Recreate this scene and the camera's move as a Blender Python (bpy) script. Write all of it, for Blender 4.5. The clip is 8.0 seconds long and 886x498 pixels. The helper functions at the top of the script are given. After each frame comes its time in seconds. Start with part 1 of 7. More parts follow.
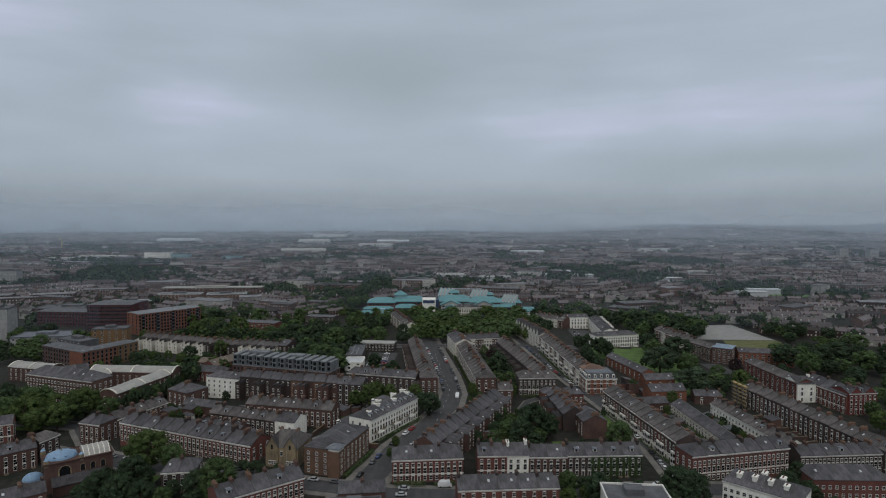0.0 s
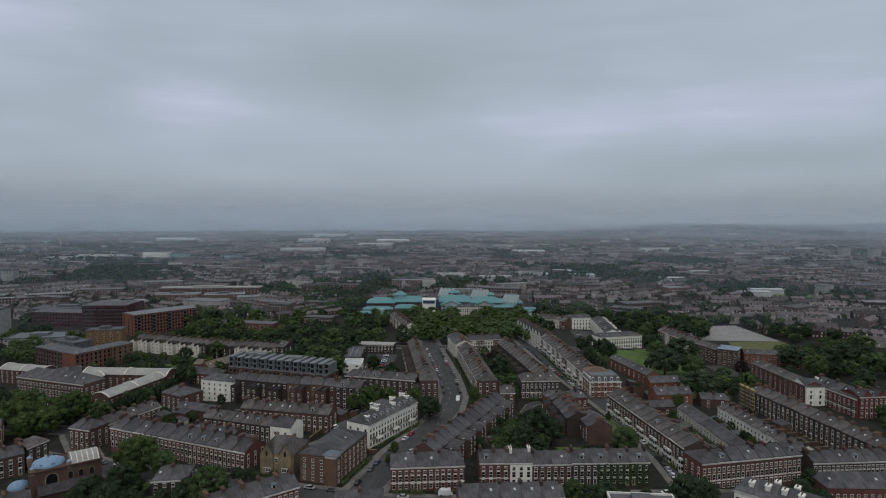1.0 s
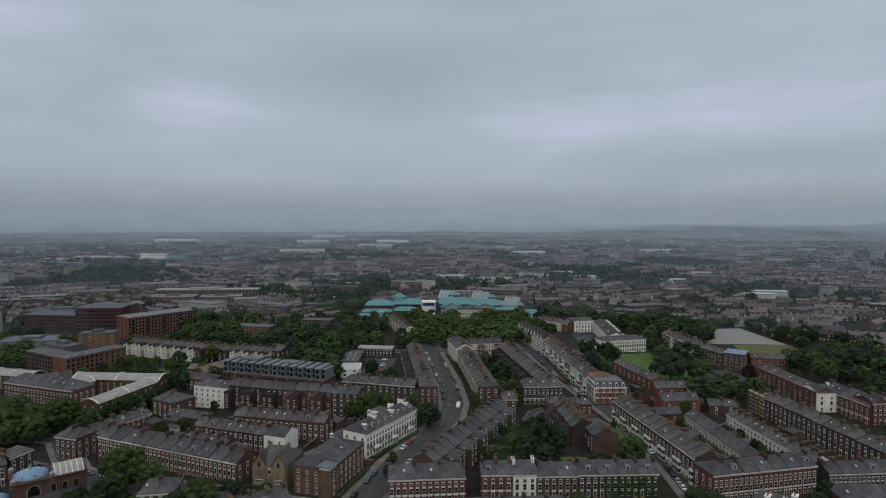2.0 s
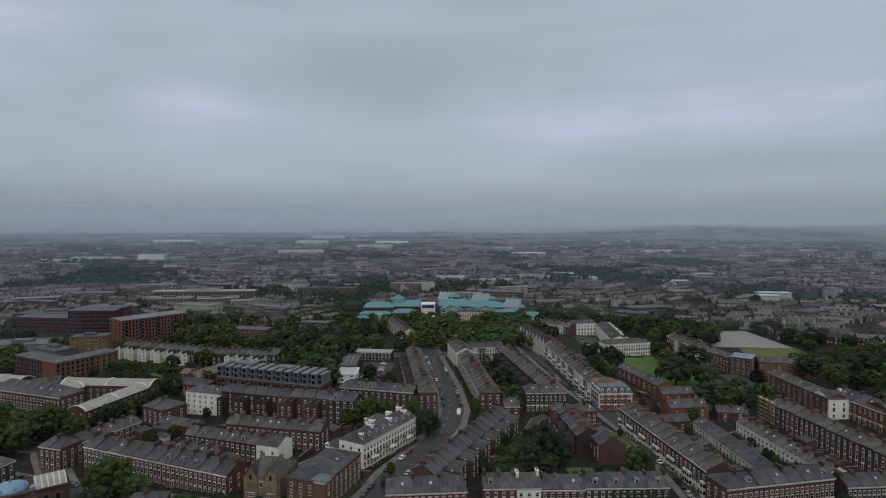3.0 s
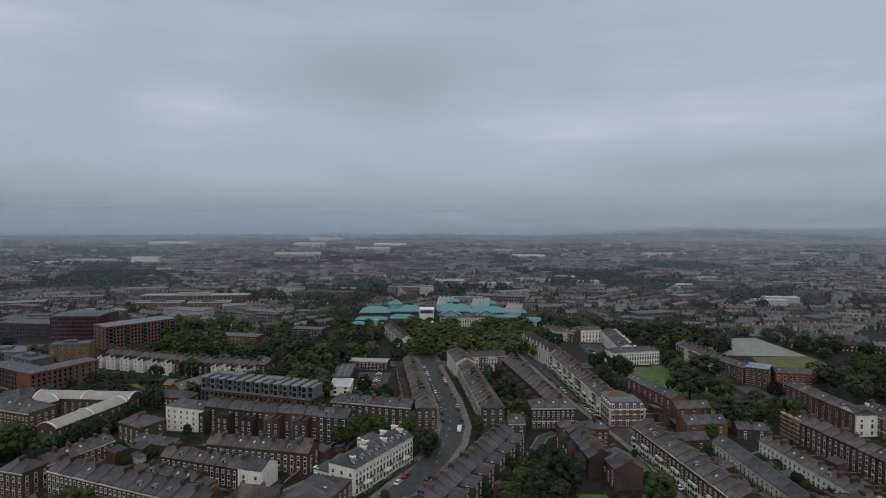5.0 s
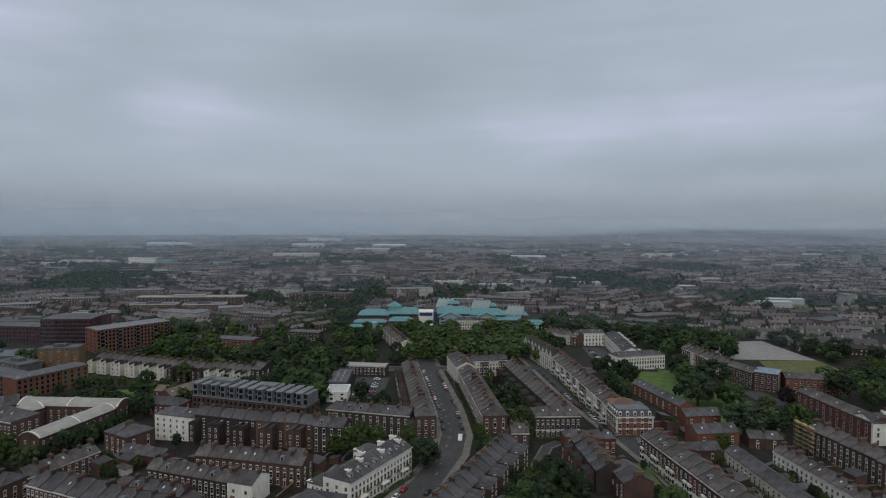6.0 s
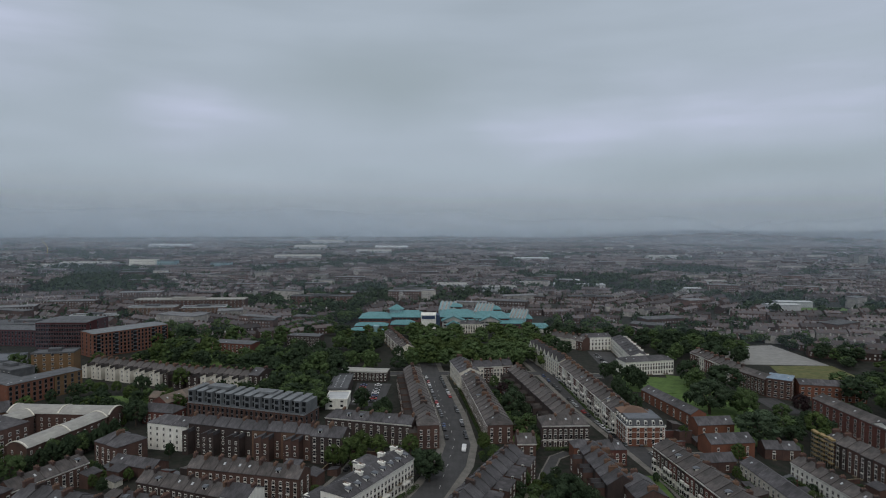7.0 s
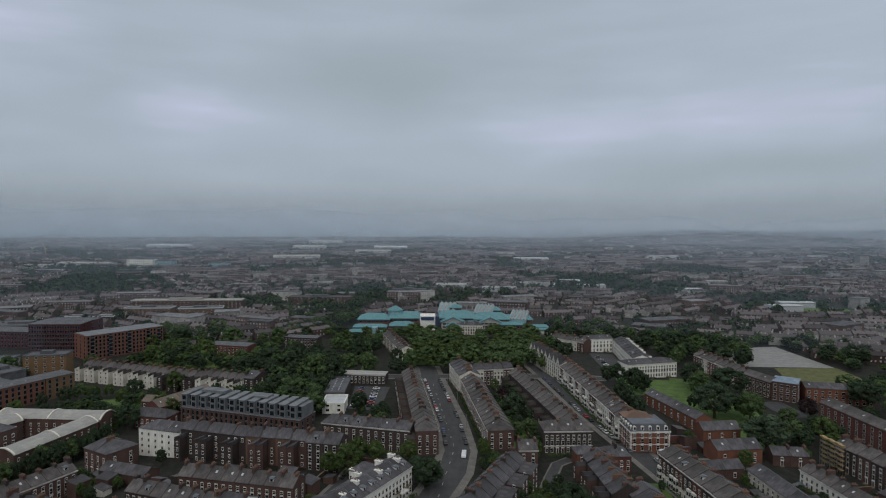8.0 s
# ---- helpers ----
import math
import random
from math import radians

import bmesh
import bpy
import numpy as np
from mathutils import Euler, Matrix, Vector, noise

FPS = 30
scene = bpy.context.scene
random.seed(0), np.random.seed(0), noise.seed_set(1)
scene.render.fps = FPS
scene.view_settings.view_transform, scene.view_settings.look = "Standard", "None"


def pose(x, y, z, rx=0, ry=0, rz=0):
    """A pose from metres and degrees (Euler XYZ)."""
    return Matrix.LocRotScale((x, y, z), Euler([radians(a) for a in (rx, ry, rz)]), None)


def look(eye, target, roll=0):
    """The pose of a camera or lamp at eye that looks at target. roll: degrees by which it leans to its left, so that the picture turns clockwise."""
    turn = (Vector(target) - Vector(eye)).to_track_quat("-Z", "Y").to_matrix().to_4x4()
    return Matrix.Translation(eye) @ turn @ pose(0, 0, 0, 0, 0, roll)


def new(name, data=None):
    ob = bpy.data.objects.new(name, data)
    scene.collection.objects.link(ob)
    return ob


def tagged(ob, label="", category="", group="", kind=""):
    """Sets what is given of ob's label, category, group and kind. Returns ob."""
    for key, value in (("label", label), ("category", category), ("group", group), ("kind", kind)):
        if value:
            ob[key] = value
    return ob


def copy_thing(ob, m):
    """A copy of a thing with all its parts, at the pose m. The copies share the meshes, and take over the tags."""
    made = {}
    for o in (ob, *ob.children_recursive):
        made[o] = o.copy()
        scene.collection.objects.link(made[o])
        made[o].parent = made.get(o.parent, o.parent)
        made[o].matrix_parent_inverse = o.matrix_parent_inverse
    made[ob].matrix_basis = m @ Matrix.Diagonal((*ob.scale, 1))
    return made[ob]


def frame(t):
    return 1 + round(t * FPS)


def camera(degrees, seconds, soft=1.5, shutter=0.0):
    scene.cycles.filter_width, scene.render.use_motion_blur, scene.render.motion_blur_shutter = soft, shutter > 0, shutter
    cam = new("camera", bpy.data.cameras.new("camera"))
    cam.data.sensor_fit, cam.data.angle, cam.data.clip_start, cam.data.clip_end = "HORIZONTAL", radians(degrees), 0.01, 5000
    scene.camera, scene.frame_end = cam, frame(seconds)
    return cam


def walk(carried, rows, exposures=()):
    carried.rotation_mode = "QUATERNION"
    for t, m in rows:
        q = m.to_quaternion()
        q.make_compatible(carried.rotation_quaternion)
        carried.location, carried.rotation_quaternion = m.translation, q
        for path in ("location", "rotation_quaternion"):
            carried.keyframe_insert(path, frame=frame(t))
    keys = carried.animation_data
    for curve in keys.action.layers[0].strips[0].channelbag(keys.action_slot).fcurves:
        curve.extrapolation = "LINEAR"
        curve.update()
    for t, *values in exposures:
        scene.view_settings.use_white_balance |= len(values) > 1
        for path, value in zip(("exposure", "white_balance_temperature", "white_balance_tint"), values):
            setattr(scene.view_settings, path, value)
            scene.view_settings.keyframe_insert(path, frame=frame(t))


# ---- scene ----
cam = camera(72.8, 8.0, soft=1.1)
PATH = [
    (0, (1.101, -1.204, 102.736), (1.701, 98.659, 97.536), 0.20),
    (0.5, (1.023, 2.630, 102.714), (1.623, 102.490, 97.466), 0.20),
    (1, (0.948, 6.967, 102.532), (1.548, 106.825, 97.231), 0.20),
    (1.5, (0.988, 11.760, 102.399), (1.588, 111.622, 97.199), 0.20),
    (3, (0.771, 27.040, 102.446), (1.471, 126.913, 97.447), 0.20),
    (3.5, (0.721, 32.410, 102.508), (1.421, 132.287, 97.609), 0.23),
    (4, (0.644, 37.931, 102.533), (1.394, 137.813, 97.734), 0.26),
    (4.5, (0.483, 43.448, 102.543), (1.333, 143.334, 97.844), 0.28),
    (6, (0.101, 60.463, 102.519), (1.151, 160.354, 97.969), 0.30),
    (6.5, (-0.090, 66.112, 102.582), (0.710, 166.016, 98.281), 0.30),
    (7, (-0.187, 70.928, 102.560), (0.463, 170.833, 98.260), 0.30),
    (7.5, (-0.178, 74.975, 102.632), (0.472, 174.880, 98.331), 0.30),
    (8, (-0.059, 78.093, 102.665), (0.691, 177.997, 98.365), 0.30),
]
walk(cam, [(t, look(eye, target, roll)) for t, eye, target, roll in PATH])

# ---- world and light ----
world = bpy.data.worlds.new("overcast_sky")
scene.world = world
world.use_nodes = True
wn, wl = world.node_tree.nodes, world.node_tree.links
wn.clear()


def wnode(kind, **kw):
    n = wn.new(kind)
    for k, v in kw.items():
        if k == "op":
            n.operation = v
        elif k == "blend":
            n.blend_type = v
    return n


def wmath(op, a, b=None, clamp=False):
    n = wnode("ShaderNodeMath", op=op)
    n.use_clamp = clamp
    for i, v in enumerate((a, b)):
        if v is None:
            continue
        if isinstance(v, (int, float)):
            n.inputs[i].default_value = v
        else:
            wl.new(v, n.inputs[i])
    return n.outputs[0]


def wmix(f, a, b):
    n = wn.new("ShaderNodeMix")
    n.data_type = "RGBA"
    for i, v in ((0, f), (6, a), (7, b)):
        if isinstance(v, (int, float)):
            n.inputs[i].default_value = v
        elif isinstance(v, tuple):
            n.inputs[i].default_value = (*v, 1)
        else:
            wl.new(v, n.inputs[i])
    return n.outputs[2]


tc = wn.new("ShaderNodeTexCoord")
sep = wn.new("ShaderNodeSeparateXYZ")
wl.new(tc.outputs["Generated"], sep.inputs[0])
elev = sep.outputs[2]
# the cloud's edges wander: directions are shifted by a soft noise
warp_noise = wn.new("ShaderNodeTexNoise")
warp_noise.inputs["Scale"].default_value = 5.0
warp_noise.inputs["Detail"].default_value = 3.0
wl.new(tc.outputs["Generated"], warp_noise.inputs[0])
warp_shift = wn.new("ShaderNodeVectorMath")
warp_shift.operation = "MULTIPLY_ADD"
wl.new(warp_noise.outputs["Color"], warp_shift.inputs[0])
warp_shift.inputs[1].default_value = (0.16, 0.16, 0.06)
warp_shift.inputs[2].default_value = (-0.08, -0.08, -0.03)
warped = wn.new("ShaderNodeVectorMath")
wl.new(tc.outputs["Generated"], warped.inputs[0])
wl.new(warp_shift.outputs[0], warped.inputs[1])


def cloud_noise(scale, stretch, detail, lo, hi):
    mp = wn.new("ShaderNodeMapping")
    mp.inputs["Scale"].default_value = (scale, scale, scale * stretch)
    wl.new(tc.outputs["Generated"], mp.inputs[0])
    nz = wn.new("ShaderNodeTexNoise")
    nz.inputs["Scale"].default_value = 1.0
    nz.inputs["Detail"].default_value = detail
    nz.inputs["Roughness"].default_value = 0.5
    wl.new(mp.outputs[0], nz.inputs[0])
    mr = wn.new("ShaderNodeMapRange")
    mr.interpolation_type = "SMOOTHSTEP"
    mr.inputs[1].default_value, mr.inputs[2].default_value = lo, hi
    wl.new(nz.outputs[0], mr.inputs[0])
    return mr.outputs[0]


def cloud_break(az, el, wide, high):
    """A soft thin place in the cloud at that azimuth and elevation, in degrees."""
    a, e = radians(az), radians(el)
    d = wn.new("ShaderNodeVectorMath")
    d.operation = "SUBTRACT"
    wl.new(warped.outputs[0], d.inputs[0])
    d.inputs[1].default_value = (math.sin(a) * math.cos(e), math.cos(a) * math.cos(e), math.sin(e))
    s = wn.new("ShaderNodeVectorMath")
    s.operation = "MULTIPLY"
    wl.new(d.outputs[0], s.inputs[0])
    s.inputs[1].default_value = (1 / radians(wide), 1 / radians(wide), 1 / radians(high))
    ln = wn.new("ShaderNodeVectorMath")
    ln.operation = "LENGTH"
    wl.new(s.outputs[0], ln.inputs[0])
    mr = wn.new("ShaderNodeMapRange")
    mr.interpolation_type = "SMOOTHSTEP"
    mr.inputs[1].default_value, mr.inputs[2].default_value = 1.0, 0.0
    wl.new(ln.outputs[1], mr.inputs[0])
    return mr.outputs[0]


sky = wn.new("ShaderNodeTexSky")
sky.sky_type = "NISHITA"
sky.sun_disc = False
sky.sun_elevation, sky.sun_rotation = radians(48), radians(200)
sky_low = wn.new("ShaderNodeVectorMath")
sky_low.operation = "SCALE"
wl.new(sky.outputs[0], sky_low.inputs[0])
sky_low.inputs[3].default_value = 0.06

broad = cloud_noise(1.5, 3.0, 3.0, 0.32, 0.70)
fine = cloud_noise(4.0, 7.0, 6.0, 0.28, 0.74)
cover = wmath("ADD", wmath("MULTIPLY", broad, 0.62), wmath("MULTIPLY", fine, 0.38))
glow = wmath("ADD", wmath("ADD", cloud_break(28, 10.2, 19, 5.0), cloud_break(11.5, 8.3, 10, 3.2)),
             wmath("ADD", cloud_break(-38, 15.5, 10, 8.0), cloud_break(-22, 9.2, 10, 4.4)))
glow = wmath("ADD", glow, wmath("MULTIPLY", cloud_break(35, 19, 16, 5), 0.5))
glow = wmath("MULTIPLY", glow, wmath("ADD", wmath("MULTIPLY", fine, 0.7), 0.45), clamp=True)
shade = wmath("ADD", cloud_break(-5, 13, 16, 6), wmath("MULTIPLY", cloud_break(24, 5.0, 20, 2.4), 0.7), clamp=True)
cloud = wmix(cover, (0.350, 0.410, 0.470), (0.425, 0.490, 0.570))
cloud = wmix(wmath("MULTIPLY", shade, 0.8), cloud, (0.318, 0.378, 0.418))
cloud = wmix(wmath("MULTIPLY", glow, 0.68), cloud, (0.580, 0.620, 0.800))
# a greyer band of mist along the skyline
band = wn.new("ShaderNodeMapRange")
band.interpolation_type = "SMOOTHSTEP"
band.inputs[1].default_value, band.inputs[2].default_value = 0.075, 0.0
wl.new(elev, band.inputs[0])
cloud = wmix(wmath("MULTIPLY", band.outputs[0], 0.85), cloud, (0.325, 0.360, 0.384))
# overcast skies grow brighter towards the zenith
up = wn.new("ShaderNodeMapRange")
up.interpolation_type = "SMOOTHSTEP"
up.inputs[1].default_value, up.inputs[2].default_value = 0.38, 0.95
up.inputs[3].default_value, up.inputs[4].default_value = 1.0, 1.7
wl.new(elev, up.inputs[0])
high = wn.new("ShaderNodeMapRange")
high.inputs[1].default_value, high.inputs[2].default_value = 0.36, 0.60
wl.new(elev, high.inputs[0])
cloud = wmix(high.outputs[0], cloud, (0.424, 0.450, 0.482))
bright = wn.new("ShaderNodeVectorMath")
bright.operation = "SCALE"
wl.new(cloud, bright.inputs[0])
wl.new(up.outputs[0], bright.inputs[3])
mixed = wmix(0.94, sky_low.outputs[0], bright.outputs[0])
bg = wn.new("ShaderNodeBackground")
wl.new(mixed, bg.inputs[0])
bg.inputs[1].default_value = 1.0
out = wn.new("ShaderNodeOutputWorld")
wl.new(bg.outputs[0], out.inputs[0])

sun_data = bpy.data.lights.new("sun", "SUN")
sun_data.energy, sun_data.angle, sun_data.color = 0.68, radians(25), (1.0, 0.96, 0.90)
sun = new("sun", sun_data)
sun.matrix_world = look((0, 0, 900), (40, 840, 0))


# ---- materials ----
def material(name, base, rough=0.9, second=None, mottle=(0.08, 4), streak=None, bump=0.0, bump_scale=8.0,
             island=0.0, metal=0.0, spec=0.3, coords="Object"):
    """base and second colours mingle by broad noise; mottle: fine grain's depth and scale; island: tone differs from piece to piece."""
    m = bpy.data.materials.new(name)
    m.use_nodes = True
    n, l = m.node_tree.nodes, m.node_tree.links
    b = n["Principled BSDF"]
    b.inputs["Roughness"].default_value = rough
    b.inputs["Metallic"].default_value = metal
    b.inputs["Specular IOR Level"].default_value = spec
    geo, tcs, oi = n.new("ShaderNodeNewGeometry"), n.new("ShaderNodeTexCoord"), n.new("ShaderNodeObjectInfo")
    vec = geo.outputs["Position"] if coords == "World" else tcs.outputs["Object"]

    def noise_node(scale, detail=4.0, vector=None):
        t = n.new("ShaderNodeTexNoise")
        t.inputs["Scale"].default_value, t.inputs["Detail"].default_value = scale, detail
        l.new(vector or vec, t.inputs["Vector"])
        return t.outputs[0]

    def ranged(v, lo, hi, a, c):
        r = n.new("ShaderNodeMapRange")
        for i, q in enumerate((lo, hi, a, c)):
            r.inputs[i + 1].default_value = q
        l.new(v, r.inputs[0])
        return r.outputs[0]

    def mul(a, c):
        q = n.new("ShaderNodeMath")
        q.operation = "MULTIPLY"
        for i, v in enumerate((a, c)):
            if isinstance(v, float):
                q.inputs[i].default_value = v
            else:
                l.new(v, q.inputs[i])
        return q.outputs[0]

    mix = n.new("ShaderNodeMix")
    mix.data_type = "RGBA"
    mix.inputs[6].default_value = (*base, 1)
    mix.inputs[7].default_value = (*(second or [c * 0.75 for c in base]), 1)
    l.new(ranged(noise_node(0.22), 0.38, 0.62, 0.0, 1.0), mix.inputs[0])
    tone = ranged(noise_node(mottle[1], 6.0), 0.3, 0.7, 1 - mottle[0], 1 + mottle[0])
    if island:
        r = ranged(geo.outputs["Random Per Island"], 0, 1, 1 - island, 1 + island)
        r2 = ranged(oi.outputs["Random"], 0, 1, 1 - island * 0.6, 1 + island * 0.6)
        tone = mul(mul(tone, r), r2)
    if streak:
        mp = n.new("ShaderNodeMapping")
        mp.inputs["Scale"].default_value = streak[1]
        l.new(vec, mp.inputs[0])
        tone = mul(tone, ranged(noise_node(1.0, 5.0, mp.outputs[0]), 0.35, 0.65, 1 - streak[0], 1 + streak[0]))
    sc = n.new("ShaderNodeVectorMath")
    sc.operation = "SCALE"
    l.new(mix.outputs[2], sc.inputs[0])
    l.new(tone, sc.inputs[3])
    l.new(sc.outputs[0], b.inputs["Base Color"])
    if bump:
        bp = n.new("ShaderNodeBump")
        bp.inputs["Strength"].default_value, bp.inputs["Distance"].default_value = bump, 0.08
        l.new(noise_node(bump_scale, 5.0), bp.inputs["Height"])
        l.new(bp.outputs[0], b.inputs["Normal"])
    return m


V_STREAK = (1.3, 1.3, 0.25)
BRICK_RED = material("brick_red", (0.142, 0.055, 0.044), 0.92, (0.100, 0.045, 0.038), (0.16, 5), (0.06, V_STREAK), 0.3, 9, 0.16)
BRICK_BROWN = material("brick_brown", (0.098, 0.056, 0.045), 0.92, (0.070, 0.043, 0.037), (0.16, 5), (0.07, V_STREAK), 0.3, 9, 0.22)
BRICK_DARK = material("brick_sooty", (0.060, 0.042, 0.038), 0.92, (0.042, 0.033, 0.031), (0.16, 5), (0.08, V_STREAK), 0.3, 9, 0.22)
BRICK_ORANGE = material("brick_orange", (0.195, 0.080, 0.050), 0.9, (0.150, 0.066, 0.044), (0.12, 5), (0.05, V_STREAK), 0.3, 9, 0.08)
BRICK_OCHRE = material("brick_ochre", (0.180, 0.108, 0.055), 0.9, (0.145, 0.090, 0.048), (0.12, 5), (0.05, V_STREAK), 0.3, 9, 0.08)
BRICK_PLUM = material("brick_plum", (0.080, 0.024, 0.026), 0.9, (0.060, 0.022, 0.024), (0.12, 5), (0.05, V_STREAK), 0.3, 9, 0.08)
BRICK_CRIMSON = material("brick_crimson", (0.150, 0.042, 0.036), 0.9, (0.105, 0.034, 0.030), (0.12, 5), (0.05, V_STREAK), 0.3, 9, 0.08)
BRICK_TAN = material("brick_tan", (0.150, 0.088, 0.060), 0.92, (0.112, 0.070, 0.050), (0.16, 5), (0.06, V_STREAK), 0.3, 9, 0.1)
STUCCO = material("white_stucco", (0.80, 0.78, 0.71), 0.85, (0.68, 0.66, 0.60), (0.05, 3), (0.10, V_STREAK), 0.1, 6, 0.07)
CREAM = material("cream_stucco", (0.66, 0.62, 0.54), 0.85, (0.54, 0.51, 0.44), (0.06, 3), (0.12, V_STREAK), 0.1, 6, 0.10)
STONE = material("weathered_sandstone", (0.25, 0.195, 0.118), 0.92, (0.165, 0.132, 0.090), (0.15, 3), (0.16, V_STREAK), 0.3, 5, 0.1)
TRIM = material("white_painted_trim", (0.70, 0.68, 0.63), 0.7, (0.52, 0.50, 0.46), (0.12, 3))
SLATE = material("welsh_slate", (0.074, 0.070, 0.074), 0.82, (0.046, 0.044, 0.046), (0.22, 9.0), (0.20, (1.6, 0.5, 0.5)), 0.5, 12, 0.40)
SLATE_BROWN = material("old_slate", (0.088, 0.077, 0.073), 0.85, (0.054, 0.049, 0.047), (0.22, 9.0), (0.20, (1.6, 0.5, 0.5)), 0.5, 12, 0.38)
TILE_TAN = material("concrete_roof_tile", (0.150, 0.115, 0.090), 0.88, (0.110, 0.090, 0.075), (0.18, 3.5), (0.15, (0.9, 0.9, 0.35)), 0.4, 7, 0.2)
ZINC = material("zinc_cladding", (0.175, 0.185, 0.192), 0.7, (0.130, 0.138, 0.144), (0.10, 1.5), (0.12, (2.0, 2.0, 0.2)), 0.1, 5, 0.10)
LEAD = material("lead_grey_roof", (0.135, 0.145, 0.162), 0.6, (0.100, 0.110, 0.122), (0.12, 2), (0.15, (0.4, 2.5, 1)), 0.15, 5, 0.1)
FELT = material("bitumen_flat_roof", (0.112, 0.114, 0.120), 0.9, (0.078, 0.080, 0.085), (0.16, 1.5), None, 0.2, 5, 0.12)
WHITE_ROOF = material("white_membrane_roof", (0.33, 0.32, 0.29), 0.6, (0.27, 0.26, 0.24), (0.06, 1.2), (0.08, (0.3, 2.0, 1)), 0.05, 3, 0.06)
SHED_ROOF = material("pale_sheet_roof", (0.48, 0.49, 0.49), 0.6, (0.40, 0.41, 0.42), (0.08, 0.6), None, 0.05, 3, 0.15)
TEAL = material("teal_metal_roof", (0.098, 0.245, 0.255), 0.6, (0.080, 0.210, 0.222), (0.06, 0.8), (0.06, (2.2, 0.1, 0.1)), 0.05, 3, 0.06, 0.0, 0.4)
TEAL_PALE = material("pale_teal_glazing", (0.24, 0.36, 0.38), 0.4, (0.19, 0.30, 0.33), (0.08, 0.8), None, 0.05, 3, 0.1)
BLUE_GREY = material("blue_grey_metal_roof", (0.20, 0.26, 0.32), 0.55, (0.16, 0.21, 0.26), (0.08, 1.5), (0.1, (2, 0.2, 0.2)), 0.1, 4, 0.06)
BLUE_ROOF = material("blue_grey_roof", (0.20, 0.31, 0.43), 0.45, (0.15, 0.24, 0.35), (0.08, 1.5), (0.1, (2, 0.2, 0.2)), 0.1, 4, 0.06)
POT = material("terracotta_pot", (0.185, 0.112, 0.078), 0.9, (0.125, 0.082, 0.062), (0.12, 4), None, 0, 4, 0.25)
ASPHALT = material("asphalt", (0.062, 0.061, 0.061), 0.88, (0.050, 0.049, 0.050), (0.10, 0.9), (0.12, (0.5, 0.06, 1)), 0.15, 12, coords="World")
FLAGS = material("stone_flag_pavement", (0.172, 0.161, 0.143), 0.9, (0.124, 0.116, 0.104), (0.14, 1.3), None, 0.2, 6, coords="World")
MARK = material("road_paint", (0.62, 0.62, 0.58), 0.7, None, (0.2, 2))
# Kept near black: the shade of gaps between houses is in this colour.
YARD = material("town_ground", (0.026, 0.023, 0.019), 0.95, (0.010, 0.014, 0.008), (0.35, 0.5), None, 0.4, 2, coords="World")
GRASS = material("lawn_grass", (0.088, 0.142, 0.036), 0.95, (0.066, 0.112, 0.030), (0.24, 0.5), None, 0.4, 3, coords="World")
DRY_GRASS = material("dry_meadow_grass", (0.125, 0.118, 0.046), 0.95, (0.090, 0.100, 0.038), (0.20, 0.3), None, 0.4, 3, coords="World")
PITCH = material("pale_all_weather_pitch", (0.26, 0.255, 0.24), 0.9, (0.22, 0.215, 0.205), (0.08, 0.4), (0.05, (0.05, 1.0, 1)), 0, 3, coords="World")
HEDGE = material("hedge_leaves", (0.040, 0.066, 0.022), 0.9, (0.026, 0.046, 0.016), (0.35, 2.5), None, 0.6, 5, 0.2)
BARK = material("bark", (0.085, 0.066, 0.050), 0.95, None, (0.2, 3))
CONCRETE = material("grey_concrete", (0.30, 0.30, 0.29), 0.9, (0.24, 0.24, 0.235), (0.10, 1.5), (0.12, V_STREAK), 0.15, 5, 0.08)
TIMBER = material("scaffold_boards", (0.34, 0.25, 0.11), 0.85, (0.26, 0.19, 0.09), (0.15, 3))
STEEL = material("galvanised_tube", (0.36, 0.36, 0.36), 0.45, None, (0.1, 3), metal=0.7)
TYRE = material("tyre_rubber", (0.02, 0.02, 0.02), 0.9)
CAR_GLASS = material("car_glass", (0.015, 0.018, 0.02), 0.12, spec=0.6)
GLASS = material("window_glass", (0.010, 0.011, 0.013), 0.15, (0.022, 0.024, 0.027), (0.2, 0.7), None, 0, 4, 0.6, 0.0, 0.3)
DOOR_PAINT = material("dark_door_paint", (0.05, 0.03, 0.03), 0.5, (0.03, 0.04, 0.05), island=0.4)
FAR_WALL = material("far_brick", (0.112, 0.070, 0.060), 0.95, (0.076, 0.056, 0.052), (0.1, 0.05), None, 0, 4, 0.5, coords="World")
FLAT_ROOF = material("far_flat_roof", (0.22, 0.22, 0.225), 0.8, (0.12, 0.12, 0.125), (0.1, 0.05), None, 0, 4, 0.7, coords="World")
FAR_ROOF = material("far_slate", (0.078, 0.072, 0.076), 0.9, (0.078, 0.062, 0.058), (0.1, 0.05), None, 0, 4, 0.6, coords="World")
FAR_PALE = material("far_render", (0.34, 0.32, 0.29), 0.95, (0.24, 0.23, 0.22), (0.1, 0.05), None, 0, 4, 0.4, coords="World")
FAR_WINDOW = material("far_window_frames", (0.34, 0.33, 0.32), 0.8, (0.22, 0.21, 0.21), island=0.5)
BLUE_PANEL = material("navy_cladding", (0.025, 0.045, 0.10), 0.5)


